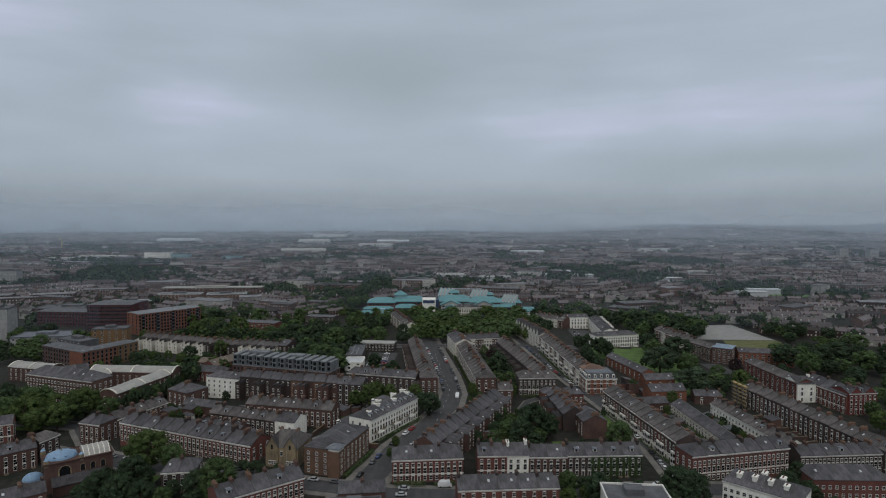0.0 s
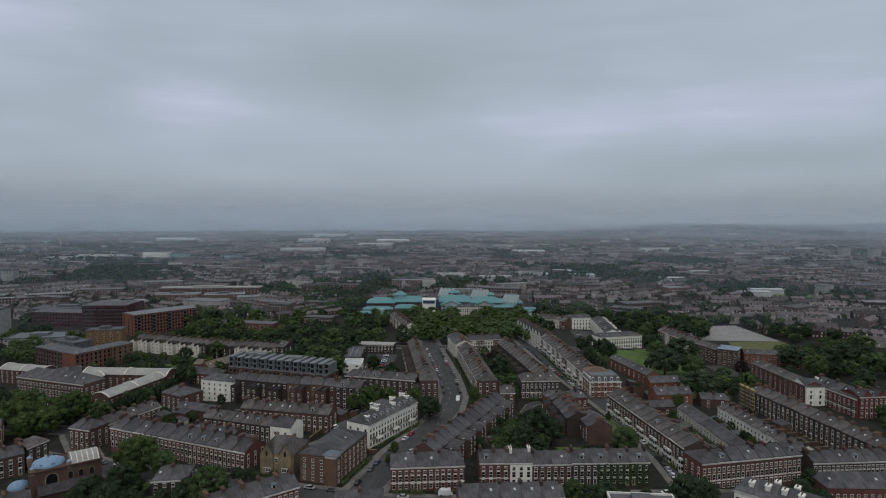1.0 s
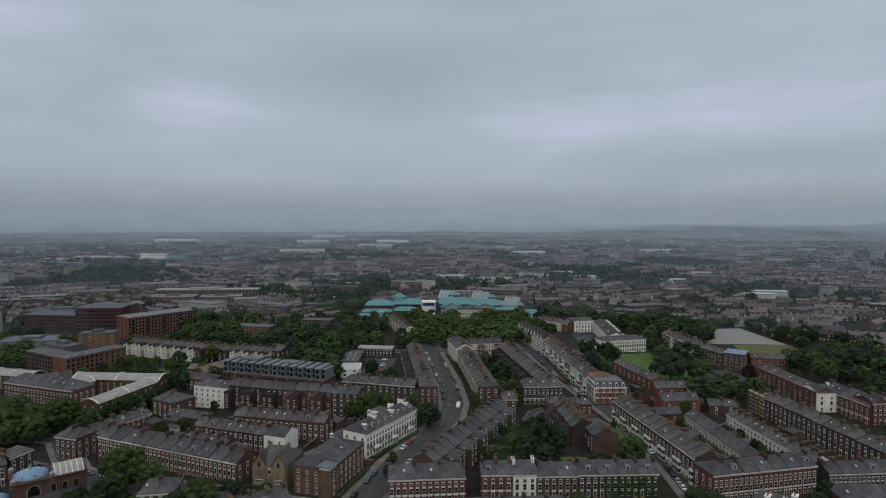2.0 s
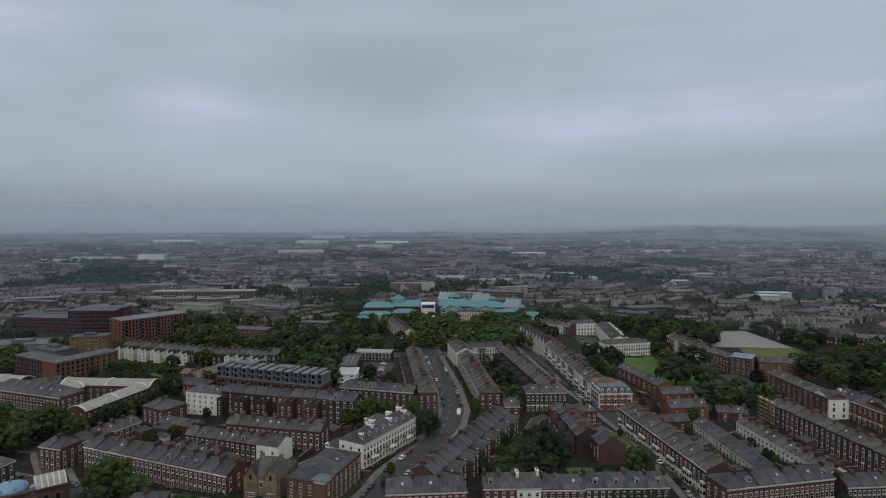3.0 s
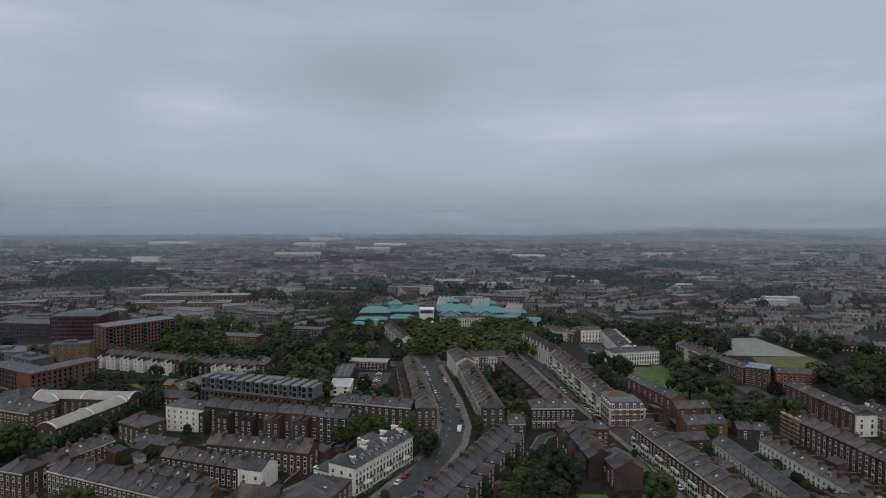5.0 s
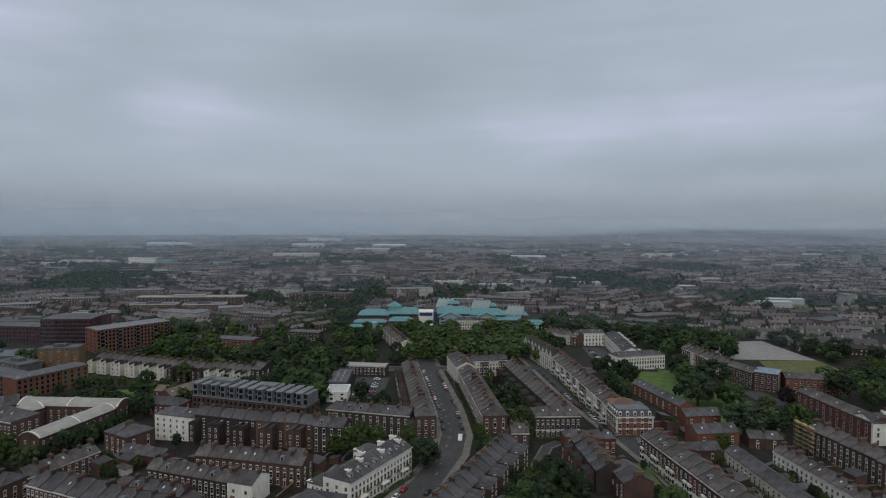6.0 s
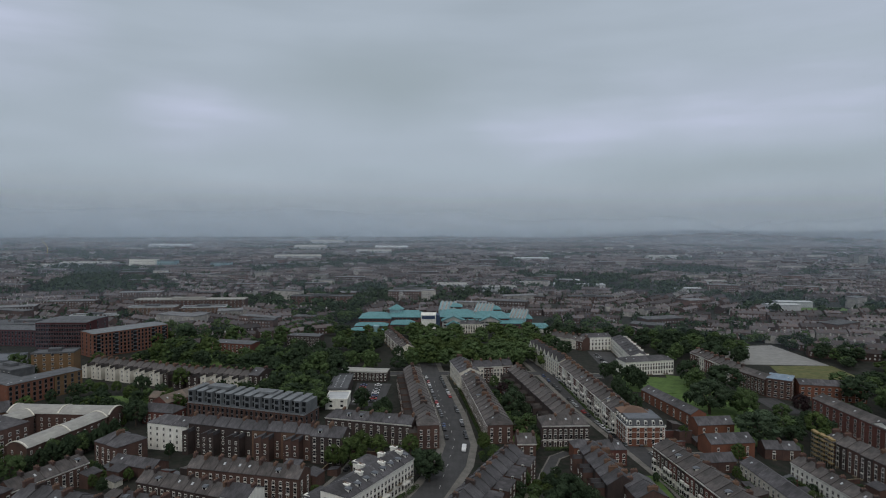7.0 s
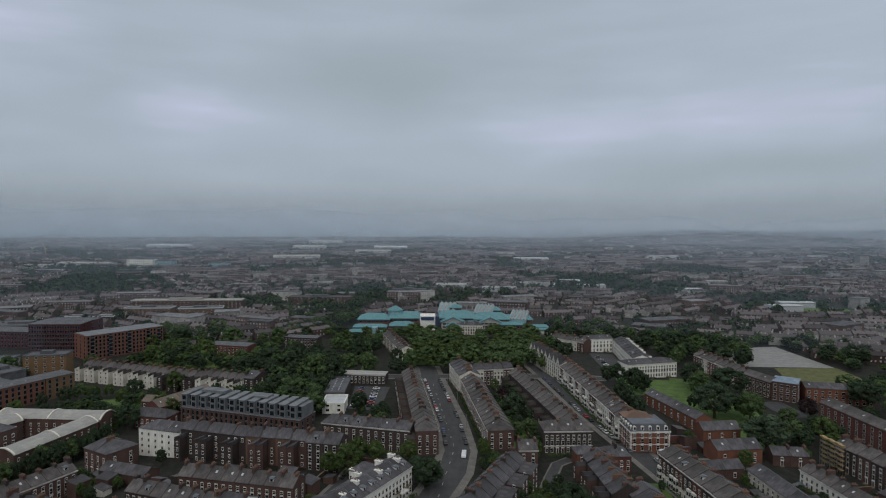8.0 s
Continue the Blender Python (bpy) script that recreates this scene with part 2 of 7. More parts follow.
def leaf_material(name, a, b):
    m = material(name, a, 0.8, b, (0.30, 2.2), None, 0.9, 3.0, 0.20, 0.0, 0.1, "World")
    n, l = m.node_tree.nodes, m.node_tree.links
    p, o = n["Principled BSDF"], n["Material Output"]
    tr, mx = n.new("ShaderNodeBsdfTranslucent"), n.new("ShaderNodeMixShader")
    l.new(p.inputs["Base Color"].links[0].from_socket, tr.inputs[0])
    mx.inputs[0].default_value = 0.15
    l.new(p.outputs[0], mx.inputs[1])
    l.new(tr.outputs[0], mx.inputs[2])
    l.new(mx.outputs[0], o.inputs[0])
    return m


LEAF = [leaf_material("plane_leaves", (0.072, 0.105, 0.042), (0.054, 0.084, 0.034)),
        leaf_material("dark_leaves", (0.043, 0.064, 0.034), (0.032, 0.050, 0.027)),
        leaf_material("fresh_leaves", (0.074, 0.104, 0.034), (0.055, 0.082, 0.028)),
        leaf_material("grey_green_leaves", (0.064, 0.090, 0.052), (0.050, 0.075, 0.044)),
        leaf_material("copper_beech_leaves", (0.039, 0.024, 0.025), (0.027, 0.019, 0.021))]


# ---- mesh helpers ----
def ss(a, b, x):
    u = min(1.0, max(0.0, (x - a) / (b - a)))
    return u * u * (3 - 2 * u)


def gz(x, y):
    """Height of the ground: a low ridge under the middle streets, and a long hill on the eastern skyline."""
    return -4.0 * ss(70, 170, abs(x)) + (50 + 5 * math.sin(x * 0.004) + 3 * math.sin(x * 0.011)) * ss(2900, 4300, y) * ss(700, 1900, x)


def mesh_of(name, verts, faces, mats, slots=None):
    me = bpy.data.meshes.new(name)
    me.from_pydata(verts, [], faces)
    for m in mats if isinstance(mats, (list, tuple)) else [mats]:
        me.materials.append(m)
    if slots is not None:
        me.polygons.foreach_set("material_index", slots)
    me.update()
    return me


def part(name, me, parent, label="", m=None):
    ob = new(name, me)
    ob.parent = parent
    if m is not None:
        ob.matrix_basis = m
    if label:
        ob["label"] = label
    return ob


def thing(name, label, category, m, group="", kind=""):
    e = new(name)
    e.empty_display_size = 0.5
    e.matrix_basis = m
    return tagged(e, label, category, group, kind)


class Shape:
    """Collects boxes, prisms and other solids into one mesh, each an island of its own."""

    def __init__(self):
        self.v, self.f, self.s = [], [], []

    def add(self, verts, faces, slot=0):
        k = len(self.v)
        self.v.extend(verts)
        self.f.extend(tuple(i + k for i in f) for f in faces)
        self.s.extend([slot] * len(faces))
        return self

    def box(self, x0, x1, y0, y1, z0, z1, slot=0, bottom=False):
        f = [(0, 1, 5, 4), (1, 2, 6, 5), (2, 3, 7, 6), (3, 0, 4, 7), (4, 5, 6, 7)]
        if bottom:
            f.append((3, 2, 1, 0))
        return self.add([(x0, y0, z0), (x1, y0, z0), (x1, y1, z0), (x0, y1, z0), (x0, y0, z1), (x1, y0, z1), (x1, y1, z1), (x0, y1, z1)], f, slot)

    def gable(self, x0, x1, y0, y1, z0, rise, slot=0, end_slot=None, hip0=0.0, hip1=0.0, over=0.25, thick=0.18):
        """A pitched roof with its ridge along x; hip0 and hip1 draw the ridge in from the ends."""
        ya, yb, ym = y0 - over, y1 + over, (y0 + y1) / 2
        v = [(x0, ya, z0), (x1, ya, z0), (x1, yb, z0), (x0, yb, z0), (x0 + hip0, ym, z0 + rise), (x1 - hip1, ym, z0 + rise),
             (x0, ya, z0 - thick), (x1, ya, z0 - thick), (x1, yb, z0 - thick), (x0, yb, z0 - thick)]
        self.add(v, [(0, 1, 5, 4), (2, 3, 4, 5), (6, 7, 1, 0), (8, 9, 3, 2)], slot)
        e = slot if end_slot is None else end_slot
        return self.add([v[0], v[3], v[4], v[9], v[6], v[1], v[2], v[5], v[7], v[8]],
                        [(0, 2, 1), (0, 1, 3, 4), (5, 6, 7), (5, 8, 9, 6)], e if not (hip0 or hip1) else slot)

    def tube(self, x, y, z0, z1, r0, r1, n=6, slot=0, cap=True):
        v = [(x + r * math.cos(6.2832 * i / n), y + r * math.sin(6.2832 * i / n), z) for z, r in ((z0, r0), (z1, r1)) for i in range(n)]
        f = [(i, (i + 1) % n, n + (i + 1) % n, n + i) for i in range(n)]
        if cap:
            f.append(tuple(range(n, 2 * n)))
        return self.add(v, f, slot)

    def beam(self, p, q, r, n=5, slot=0):
        p, q = Vector(p), Vector(q)
        d = (q - p).normalized()
        a = d.orthogonal().normalized()
        b = d.cross(a)
        v = [tuple(c + (a * math.cos(6.2832 * i / n) + b * math.sin(6.2832 * i / n)) * r) for c in (p, q) for i in range(n)]
        return self.add(v, [(i, (i + 1) % n, n + (i + 1) % n, n + i) for i in range(n)] + [tuple(range(n - 1, -1, -1)), tuple(range(n, 2 * n))], slot)

    def mesh(self, name, mats):
        return mesh_of(name, self.v, self.f, mats, self.s)


def window_mesh(name, w, h, frame_mat=None, lintel=0.32, rail=True):
    """A window facing -y, centred on x, sill at z 0: one joined surface with frame, meeting rail, recessed panes, sill and lintel."""
    t = 0.10
    xs = (-w / 2 - 0.03, -w / 2 + 0.03, w / 2 - 0.03, w / 2 + 0.03)
    zs = (-0.20, 0.06, h * 0.5 - 0.035, h * 0.5 + 0.035, h - 0.05, h + lintel) if rail else (-0.1, t, h - t, h + lintel)
    front = [(x, -0.09, z) for z in zs for x in xs]
    v, f, sl = list(front), [], []
    panes = {1, 3} if rail else {1}
    for r in range(len(zs) - 1):
        for c in range(3):
            q = (r * 4 + c, r * 4 + c + 1, r * 4 + c + 5, r * 4 + c + 4)
            if c == 1 and r in panes:
                k = len(v)
                v += [(v[i][0], -0.02, v[i][2]) for i in q]
                f += [(q[a], q[(a + 1) % 4], k + (a + 1) % 4, k + a) for a in range(4)] + [(k, k + 1, k + 2, k + 3)]
                sl += [0, 0, 0, 0, 1]
            else:
                f.append(q)
                sl.append(0)
    n = len(front)
    cs = (0, 3, n - 1, n - 4)
    k = len(v)
    v += [(v[i][0], 0.0, v[i][2]) for i in cs]
    f += [(k + a, k + (a + 1) % 4, cs[(a + 1) % 4], cs[a]) for a in range(4)]
    sl += [0] * 4
    return mesh_of(name, v, f, [frame_mat or TRIM, GLASS], sl)


WIN_TALL = window_mesh("sash_tall", 1.25, 2.1)
WIN_MID = window_mesh("sash_mid", 1.2, 1.75)
WIN_LOW = window_mesh("sash_low", 1.15, 1.25)
WIN_SMALL = window_mesh("sash_small", 0.95, 1.2)
WIN_MODERN = window_mesh("casement", 1.6, 1.5, None, 0.05, False)
WIN_FLAT = window_mesh("small_casement", 1.1, 1.15, None, 0.12, True)
WIN_SLOT = window_mesh("slot_window", 1.5, 2.2, LEAD, 0.05, False)

s = Shape()
s.box(-0.6, 0.6, -0.10, 0, 0, 2.35, 0)
s.add([(-0.42, -0.12, 0), (0.42, -0.12, 0), (0.42, -0.12, 2.05), (-0.42, -0.12, 2.05)], [(0, 1, 2, 3)], 1)
s.box(-0.75, 0.75, -0.45, 0, 2.35, 2.55, 0, True)
s.box(-0.7, 0.7, -1.1, 0, -0.5, 0.0, 2)
DOOR = s.mesh("panelled_door", [TRIM, DOOR_PAINT, STONE])


def stack_of(levels):
    """One joined solid from rectangles (half x, half y, z) laid over one another."""
    v, f = [], []
    for hx, hy, z in levels:
        v += [(-hx, -hy, z), (hx, -hy, z), (hx, hy, z), (-hx, hy, z)]
    for r in range(len(levels) - 1):
        f += [(r * 4 + c, r * 4 + (c + 1) % 4, r * 4 + 4 + (c + 1) % 4, r * 4 + 4 + c) for c in range(4)]
    k = 4 * (len(levels) - 1)
    return v, f + [(k, k + 1, k + 2, k + 3)]


def chimney_meshes(brick, n):
    """A stack across the ridge: the brickwork alone, and the same with its pots for rows further off."""
    w = 0.26 * n + 0.2
    v, f = stack_of([(0.50, w, -2.4), (0.50, w, 1.45), (0.60, w + 0.09, 1.55), (0.60, w + 0.09, 1.78), (0.52, w + 0.02, 1.86), (0.44, w - 0.06, 2.0)])
    spots = [(random.uniform(-0.06, 0.06), -w + 0.42 + 0.50 * i, random.choice((0.55, 0.65, 0.9))) for i in range(n)]
    whole = Shape().add(v, f)
    for x, y, tall in spots:
        whole.tube(x, y, 1.95, 1.95 + tall, 0.20, 0.15, 6, 1)
    return mesh_of("chimney_stack", v, f, [brick]), whole.mesh("chimney_with_pots", [brick, POT]), spots


POT_MESHES = {tall: Shape().tube(0, 0, 1.95, 1.95 + tall, 0.20, 0.15).mesh("chimney_pot", [POT]) for tall in (0.55, 0.65, 0.9)}
CHIMNEYS = {m.name: [chimney_meshes(m, n) for n in (3, 4, 6)] for m in (BRICK_TAN, BRICK_BROWN, BRICK_DARK, BRICK_RED, STUCCO)}


def chimney(e, kinds, rng, m, near):
    stack, whole, spots = kinds[rng.randrange(3)]
    q = part("chimney", stack if near else whole, e, "" if near else "brick stack with clay pots", m @ Matrix.Diagonal((1, 1, rng.uniform(0.52, 0.85), 1)))
    if near:
        for x, y, tall in spots:
            part("chimney_pot", POT_MESHES[tall], q, "", pose(x, y, 0))


s = Shape()
s.box(-0.75, 0.75, -0.2, 1.6, -0.4, 1.15, 0)
s.gable(-0.9, 0.9, -0.3, 1.7, 1.15, 0.35, 1)
s.add([(-0.5, -0.22, 0.1), (0.5, -0.22, 0.1), (0.5, -0.22, 1.0), (-0.5, -0.22, 1.0)], [(0, 1, 2, 3)], 2)
DORMER = s.mesh("dormer", [TRIM, LEAD, GLASS])
s = Shape()
s.box(-0.45, 0.45, -0.6, 0.6, 0, 0.08, 0)
s.add([(-0.38, -0.52, 0.085), (0.38, -0.52, 0.085), (0.38, 0.52, 0.085), (-0.38, 0.52, 0.085)], [(0, 1, 2, 3)], 1)
SKYLIGHT = s.mesh("skylight", [LEAD, SHED_ROOF])


def bay_mesh(h, brick):
    """A two-storey canted bay with white posts and dark panes, facing -y."""
    prof = ((-1.35, 0.0), (-0.85, -0.95), (0.85, -0.95), (1.35, 0.0))
    zs = (-2.0, 0.9, 2.7, 3.5, 5.2, h)
    v = [(x, y, z) for z in zs for x, y in prof]
    f, sl = [], []
    for r in range(5):
        for c in range(3):
            q = (r * 4 + c, r * 4 + c + 1, r * 4 + c + 5, r * 4 + c + 4)
            if r in (1, 3):
                k = len(v)
                mid = sum((Vector(v[i]) for i in q), Vector()) / 4
                out_dir = Vector((prof[c + 1][1] - prof[c][1], -(prof[c + 1][0] - prof[c][0]), 0)).normalized()
                v += [tuple(mid + (Vector(v[i]) - mid) * 0.80 - out_dir * 0.03) for i in q]
                f += [(q[a], q[(a + 1) % 4], k + (a + 1) % 4, k + a) for a in range(4)] + [(k, k + 1, k + 2, k + 3)]
                sl += [0, 0, 0, 0, 1]
            else:
                f.append(q)
                sl.append(0)
    n = 4 * 5
    f.append((n, n + 1, n + 2, n + 3))
    sl.append(0)
    return mesh_of("bay_window", v, f, [TRIM, GLASS], sl)


BAY = bay_mesh(5.9, STUCCO)


def wing_mesh(brick, roof, w, d, h):
    s = Shape()
    s.box(0, w, 0, d, -1.5, h, 0)
    s.add([(-0.15, 0, h + w * 0.42), (w + 0.15, 0, h - 0.05), (w + 0.15, d + 0.15, h - 0.05), (-0.15, d + 0.15, h + w * 0.42),
           (-0.15, d + 0.15, h - 0.2), (-0.15, 0, h - 0.2), (w + 0.15, d + 0.15, h - 0.2)],
          [(0, 1, 2, 3), (0, 3, 4, 5)], 1)
    s.add([(0, d, h - 0.2), (w, d, h - 0.2), (0, d, h + w * 0.40)], [(0, 2, 1)], 0)
    return s.mesh("rear_wing", [brick, roof])


def terrace(label, a, b, depth, h, storeys=3, house=6.5, bays=2, brick=BRICK_BROWN, roof=SLATE, rise=None, hips=(0, 0), cornice=True,
            stacks=True, doors=True, back="windows", ends=(0, 0), windows=True, dormers=0, wing=None, band=False, ground=None, 
            mixed=(), name="terrace_row", category="terrace", group="brick terraces", wide=None, step=0.0, parapet=True, bay=False, stack_rows=(0.5,), gables=0, painted=False):
    """A row of joined houses. a to b is the front, with the houses on its left-hand side; h is the height of the eaves."""
    a, b = Vector((*a, 0)), Vector((*b, 0))
    run = b - a
    length = run.length
    mid = (a + b) / 2
    side = Vector((-run.y, run.x, 0)).normalized() * depth
    g = ground if ground is not None else gz(mid.x + side.x / 2, mid.y + side.y / 2)
    e = thing(name, label, category, pose(a.x, a.y, g, 0, 0, math.degrees(math.atan2(run.y, run.x))), group)
    n = max(1, round(length / house))
    w = length / n
    rise = rise if rise is not None else depth * 0.30
    rng = random.Random(int(a.x * 31 + a.y * 17))
    mats = [brick, *mixed]
    def house_wall(k, open_end):
        q = Shape().box(0, w, 0, depth, -2.5, h, 0)
        if open_end:
            q = Shape()
            v = [(x, y, z) for x in (0, w) for y, z in ((0, -2.5), (depth, -2.5), (depth, h), (depth / 2, h + rise), (0, h))]
            q.add(v, [(0, 4, 3, 2, 1), (5, 6, 7, 8, 9), (0, 5, 9, 4), (1, 2, 7, 6)])
        return q.mesh("wall", [mats[k]])

    def house_roof(h0, h1, left, right):
        o, t = 0.3, 0.16
        x0, x1 = (0.0 if left else -0.18), (w if right else w + 0.18)
        v = [(x0, -o, -t), (x1, -o, -t), (x1, depth + o, -t), (x0, depth + o, -t), (x0, -o, 0), (x1, -o, 0), (x1, depth + o, 0), (x0, depth + o, 0),
             (x0 + h0, depth / 2, rise), (x1 - h1, depth / 2, rise)]
        f = [(0, 1, 5, 4), (2, 3, 7, 6), (4, 5, 9, 8), (6, 7, 8, 9)]
        if h1:
            f += [(1, 2, 6, 5), (5, 6, 9)]
        elif not right:
            k = len(v)
            v += [(x1, depth / 2, rise - 0.34)]
            f += [(1, k, 9, 5), (k, 2, 6, 9)]
        if h0:
            f += [(3, 0, 4, 7), (7, 4, 8)]
        elif not left:
            k = len(v)
            v += [(x0, depth / 2, rise - 0.34)]
            f += [(k, 0, 4, 8), (3, k, 8, 7)]
        sl = [0] * len(f)
        if left and parapet and stacks:
            k = len(v)
            v += [(0.02, -o, 0.0), (0.34, -o, 0.0), (0.34, -o, 0.30), (0.02, -o, 0.30), (0.02, depth / 2, rise + 0.30), (0.34, depth / 2, rise + 0.30),
                  (0.02, depth + o, 0.30), (0.34, depth + o, 0.30), (0.34, depth + o, 0.0), (0.02, depth + o, 0.0), (0.34, depth / 2, rise)]
            f += [(4, k + 1, k + 2, k + 3), (k + 3, k + 2, k + 5, k + 4), (k + 4, k + 5, k + 7, k + 6), (k + 6, k + 7, k + 8, 7),
                  (k + 1, k + 10, k + 5, k + 2), (k + 10, k + 8, k + 7, k + 5), (4, k + 3, k + 4, 8), (8, k + 4, k + 6, 7)]
            sl += [1] * 8
        return mesh_of("roof", v, f, [roof], [0] * len(f))

    made = {}
    pick = []
    last = -1
    for i in range(n):
        k = rng.randrange(len(mats)) if mixed else 0
        if mixed and k == last:
            k = rng.randrange(len(mats))
        last = k
        pick.append(k)
        h0, h1 = hips[0] * (i == 0), hips[1] * (i == n - 1)
        kw, kr = ("w", k, not (h0 or h1)), ("r", h0, h1, i > 0, i < n - 1)
        if kw not in made:
            made[kw] = house_wall(k, kw[2])
        if kr not in made:
            made[kr] = house_roof(h0, h1, i > 0, i < n - 1)
        up = rng.choice((0, 0, 0.3, -0.3)) if mixed else 0
        part("wall", made[kw], e, "", pose(i * w, 0, up))
        part("roof", made[kr], e, "", pose(i * w, 0, h + 0.02 + up + 0.02 * (i % 2)))
    cx, cy = mid.x, mid.y - 40

    def seen(nx, ny, qx, qy):
        """Whether a side looks towards the open side of the quarter."""
        return nx * (0 - qx) + ny * (40 - qy) > 0

    front_open = seen(-side.x, -side.y, mid.x, mid.y)
    back_open = seen(side.x, side.y, mid.x + side.x, mid.y + side.y)
    if cornice:
        c = Shape()
        pr = [(-0.004, h - 0.85), (-0.14, h - 0.85), (-0.18, h - 0.52), (-0.45, h - 0.42), (-0.45, h - 0.19), (-0.004, h - 0.19)]
        c.add([(x, y, z) for x in (-0.2, length + 0.2) for y, z in pr], [(q, q + 1, q + 7, q + 6) for q in range(5)] + [(0, 6, 11, 5), (5, 4, 3, 2, 1, 0), (6, 7, 8, 9, 10, 11)])
        part("cornice", c.mesh("cornice", [TRIM]), e, "white painted cornice")
    if band:
        c = Shape()
        c.box(-0.1, length + 0.1, -0.12, -0.004, h / storeys * 1.0 - 0.1, h / storeys * 1.0 + 0.25, 0, True)
        part("string_course", c.mesh("string_course", [TRIM]), e, "pale string course")
    if painted:
        part("painted_storey", Shape().box(0.02, length - 0.02, -0.055, -0.004, -0.5, h / storeys - 0.12, 0, True).mesh("painted_storey", [CREAM]), e, "cream painted ground floor")
    if stacks:
        white = brick is STUCCO and h > 8
        row_kinds = rng.choice((("brick_brown", "brick_tan"), ("brick_tan", "brick_brown", "brick_sooty"), ("brick_sooty", "brick_brown")))
        for i in range(n + 1):
            if rng.random() < 0.15 or (hips[0] and i == 0) or (hips[1] and i == n):
                continue
            x = min(max(i * w, 0.6), length - 0.6)
            kinds = CHIMNEYS["white_stucco" if white else rng.choice(row_kinds)]
            near = mid.y < 262 and abs(mid.x) < 170
            for dy in stack_rows:
                off = depth * dy + rng.uniform(-0.5, 0.5)
                z = h + rise * (1 - abs(off - depth / 2) / (depth / 2)) - 0.3
                chimney(e, kinds, rng, pose(x, off, z), near)
    far = mid.y > 400
    joined = Shape()

    def put_window(me, m):
        """Nearby rows have each window as a part; on far rows they are joined."""
        if not far:
            part("window", me, e, "", m)
            return
        k = len(joined.v)
        joined.v.extend(tuple(m @ q.co) for q in me.vertices)
        for p in me.polygons:
            joined.f.append(tuple(i + k for i in p.vertices))
            joined.s.append(p.material_index if me is not WIN_SLOT or p.material_index else 2)

    zs = [(0.9 + k * (h - 1.3) / storeys) for k in range(storeys)]
    kinds = [WIN_MID] + [WIN_TALL] * (storeys > 2) + [WIN_MID] * max(0, storeys - 3) + [WIN_LOW]
    if wide:
        kinds = [wide] * storeys
    if windows:
        for i in range(n):
            for j in range(bays):
                x = (i + (j + 0.5) / bays) * w
                if bay and front_open and j == (bays - 1 if i % 2 else 0):
                    part("bay_window", BAY, e, "white canted bay window", pose(x, 0, 0.4))
                for k in range(storeys):
                    if bay and k < 2 and j == (bays - 1 if i % 2 else 0):
                        continue
                    if k == 0 and doors and front_open and j == (0 if i % 2 else bays - 1):
                        part("door", DOOR, e, "", pose(x, 0, 0.5))
                        continue
                    if front_open:
                        put_window(kinds[min(k, len(kinds) - 1)], pose(x, 0, zs[k]))
                if back == "windows" and back_open:
                    for k in range(storeys):
                        if rng.random() < 0.6:
                            put_window(WIN_SMALL if rng.random() < 0.4 else WIN_LOW, pose(x, depth, zs[k] + rng.choice((0, 0.5)), 0, 0, 180))
    for side_i, count in enumerate(ends):
        for j in range(count):
            y = depth * (j + 0.5) / count
            for k in range(storeys):
                m = pose(length, y, zs[k], 0, 0, 90) if side_i else pose(0, y, zs[k], 0, 0, -90)
                put_window(kinds[min(k, len(kinds) - 1)], m)
    if joined.v:
        part("glazing", joined.mesh("glazing", [TRIM, GLASS, LEAD]), e, "small sash windows far off")["kind"] = "stuff"
    for i in range(gables):
        gw, gr = length / gables * 0.46, rise * 1.35
        q = Shape().add([(-gw, -0.15, -0.6), (gw, -0.15, -0.6), (0, -0.15, gr), (-gw, depth * 0.45, -0.6), (gw, depth * 0.45, -0.6), (0, depth * 0.5, gr)], [(0, 1, 2)])
        q.add([(-gw - 0.2, -0.3, -0.55), (0, -0.3, gr + 0.18), (gw + 0.2, -0.3, -0.55), (-gw - 0.2, depth * 0.45, -0.55), (0, depth * 0.5, gr + 0.18), (gw + 0.2, depth * 0.45, -0.55)], [(0, 1, 4, 3), (1, 2, 5, 4)], 1)
        part("front_gable", q.mesh("front_gable", [brick, roof]), e, "tall pointed gable", pose(length * (i + 0.5) / gables, 0, h))
    for i in range(dormers):
        part("dormer", DORMER, e, "white-cheeked dormer", pose(length * (i + 0.5) / dormers, depth * 0.14, h + rise * 0.28))
    if wing:
        ww, wd, wh = wing
        me = wing_mesh(brick, roof, ww, wd, wh)
        for i in range(n):
            x = (i + 1) * w - ww if i % 2 == 0 else i * w
            q = part("rear_wing", me, e, "", pose(x, depth, 0))
            for k in range(max(1, round(wh / 3))):
                part("window", WIN_SMALL, q, "", pose(ww / 2, wd, 1.0 + 2.8 * k, 0, 0, 180))
                part("window", WIN_SMALL, q, "", pose(ww, wd * 0.5, 1.0 + 2.8 * k, 0, 0, 90))
    for i in range(n):
        if front_open and stacks and not dormers and rng.random() < 0.14:
            part("dormer", DORMER, e, "", pose((i + rng.uniform(0.35, 0.65)) * w, depth * 0.16, h + rise * 0.30))
        elif front_open and rng.random() < 0.3:
            sl = math.degrees(math.atan2(rise, depth / 2))
            part("skylight", SKYLIGHT, e, "", pose((i + rng.uniform(0.3, 0.7)) * w, depth * 0.27, h + rise * 0.54 + 0.1, sl))
    return e


def backs(label, a, b, depth, h, **kw):
    """A row seen from its yards: a to b is the line of the back walls, the street front lies beyond."""
    a, b = Vector(a), Vector(b)
    d = (b - a).normalized()
    n = Vector((-d.y, d.x)) * depth
    return terrace(label, tuple(b + n), tuple(a + n), depth, h, **kw)


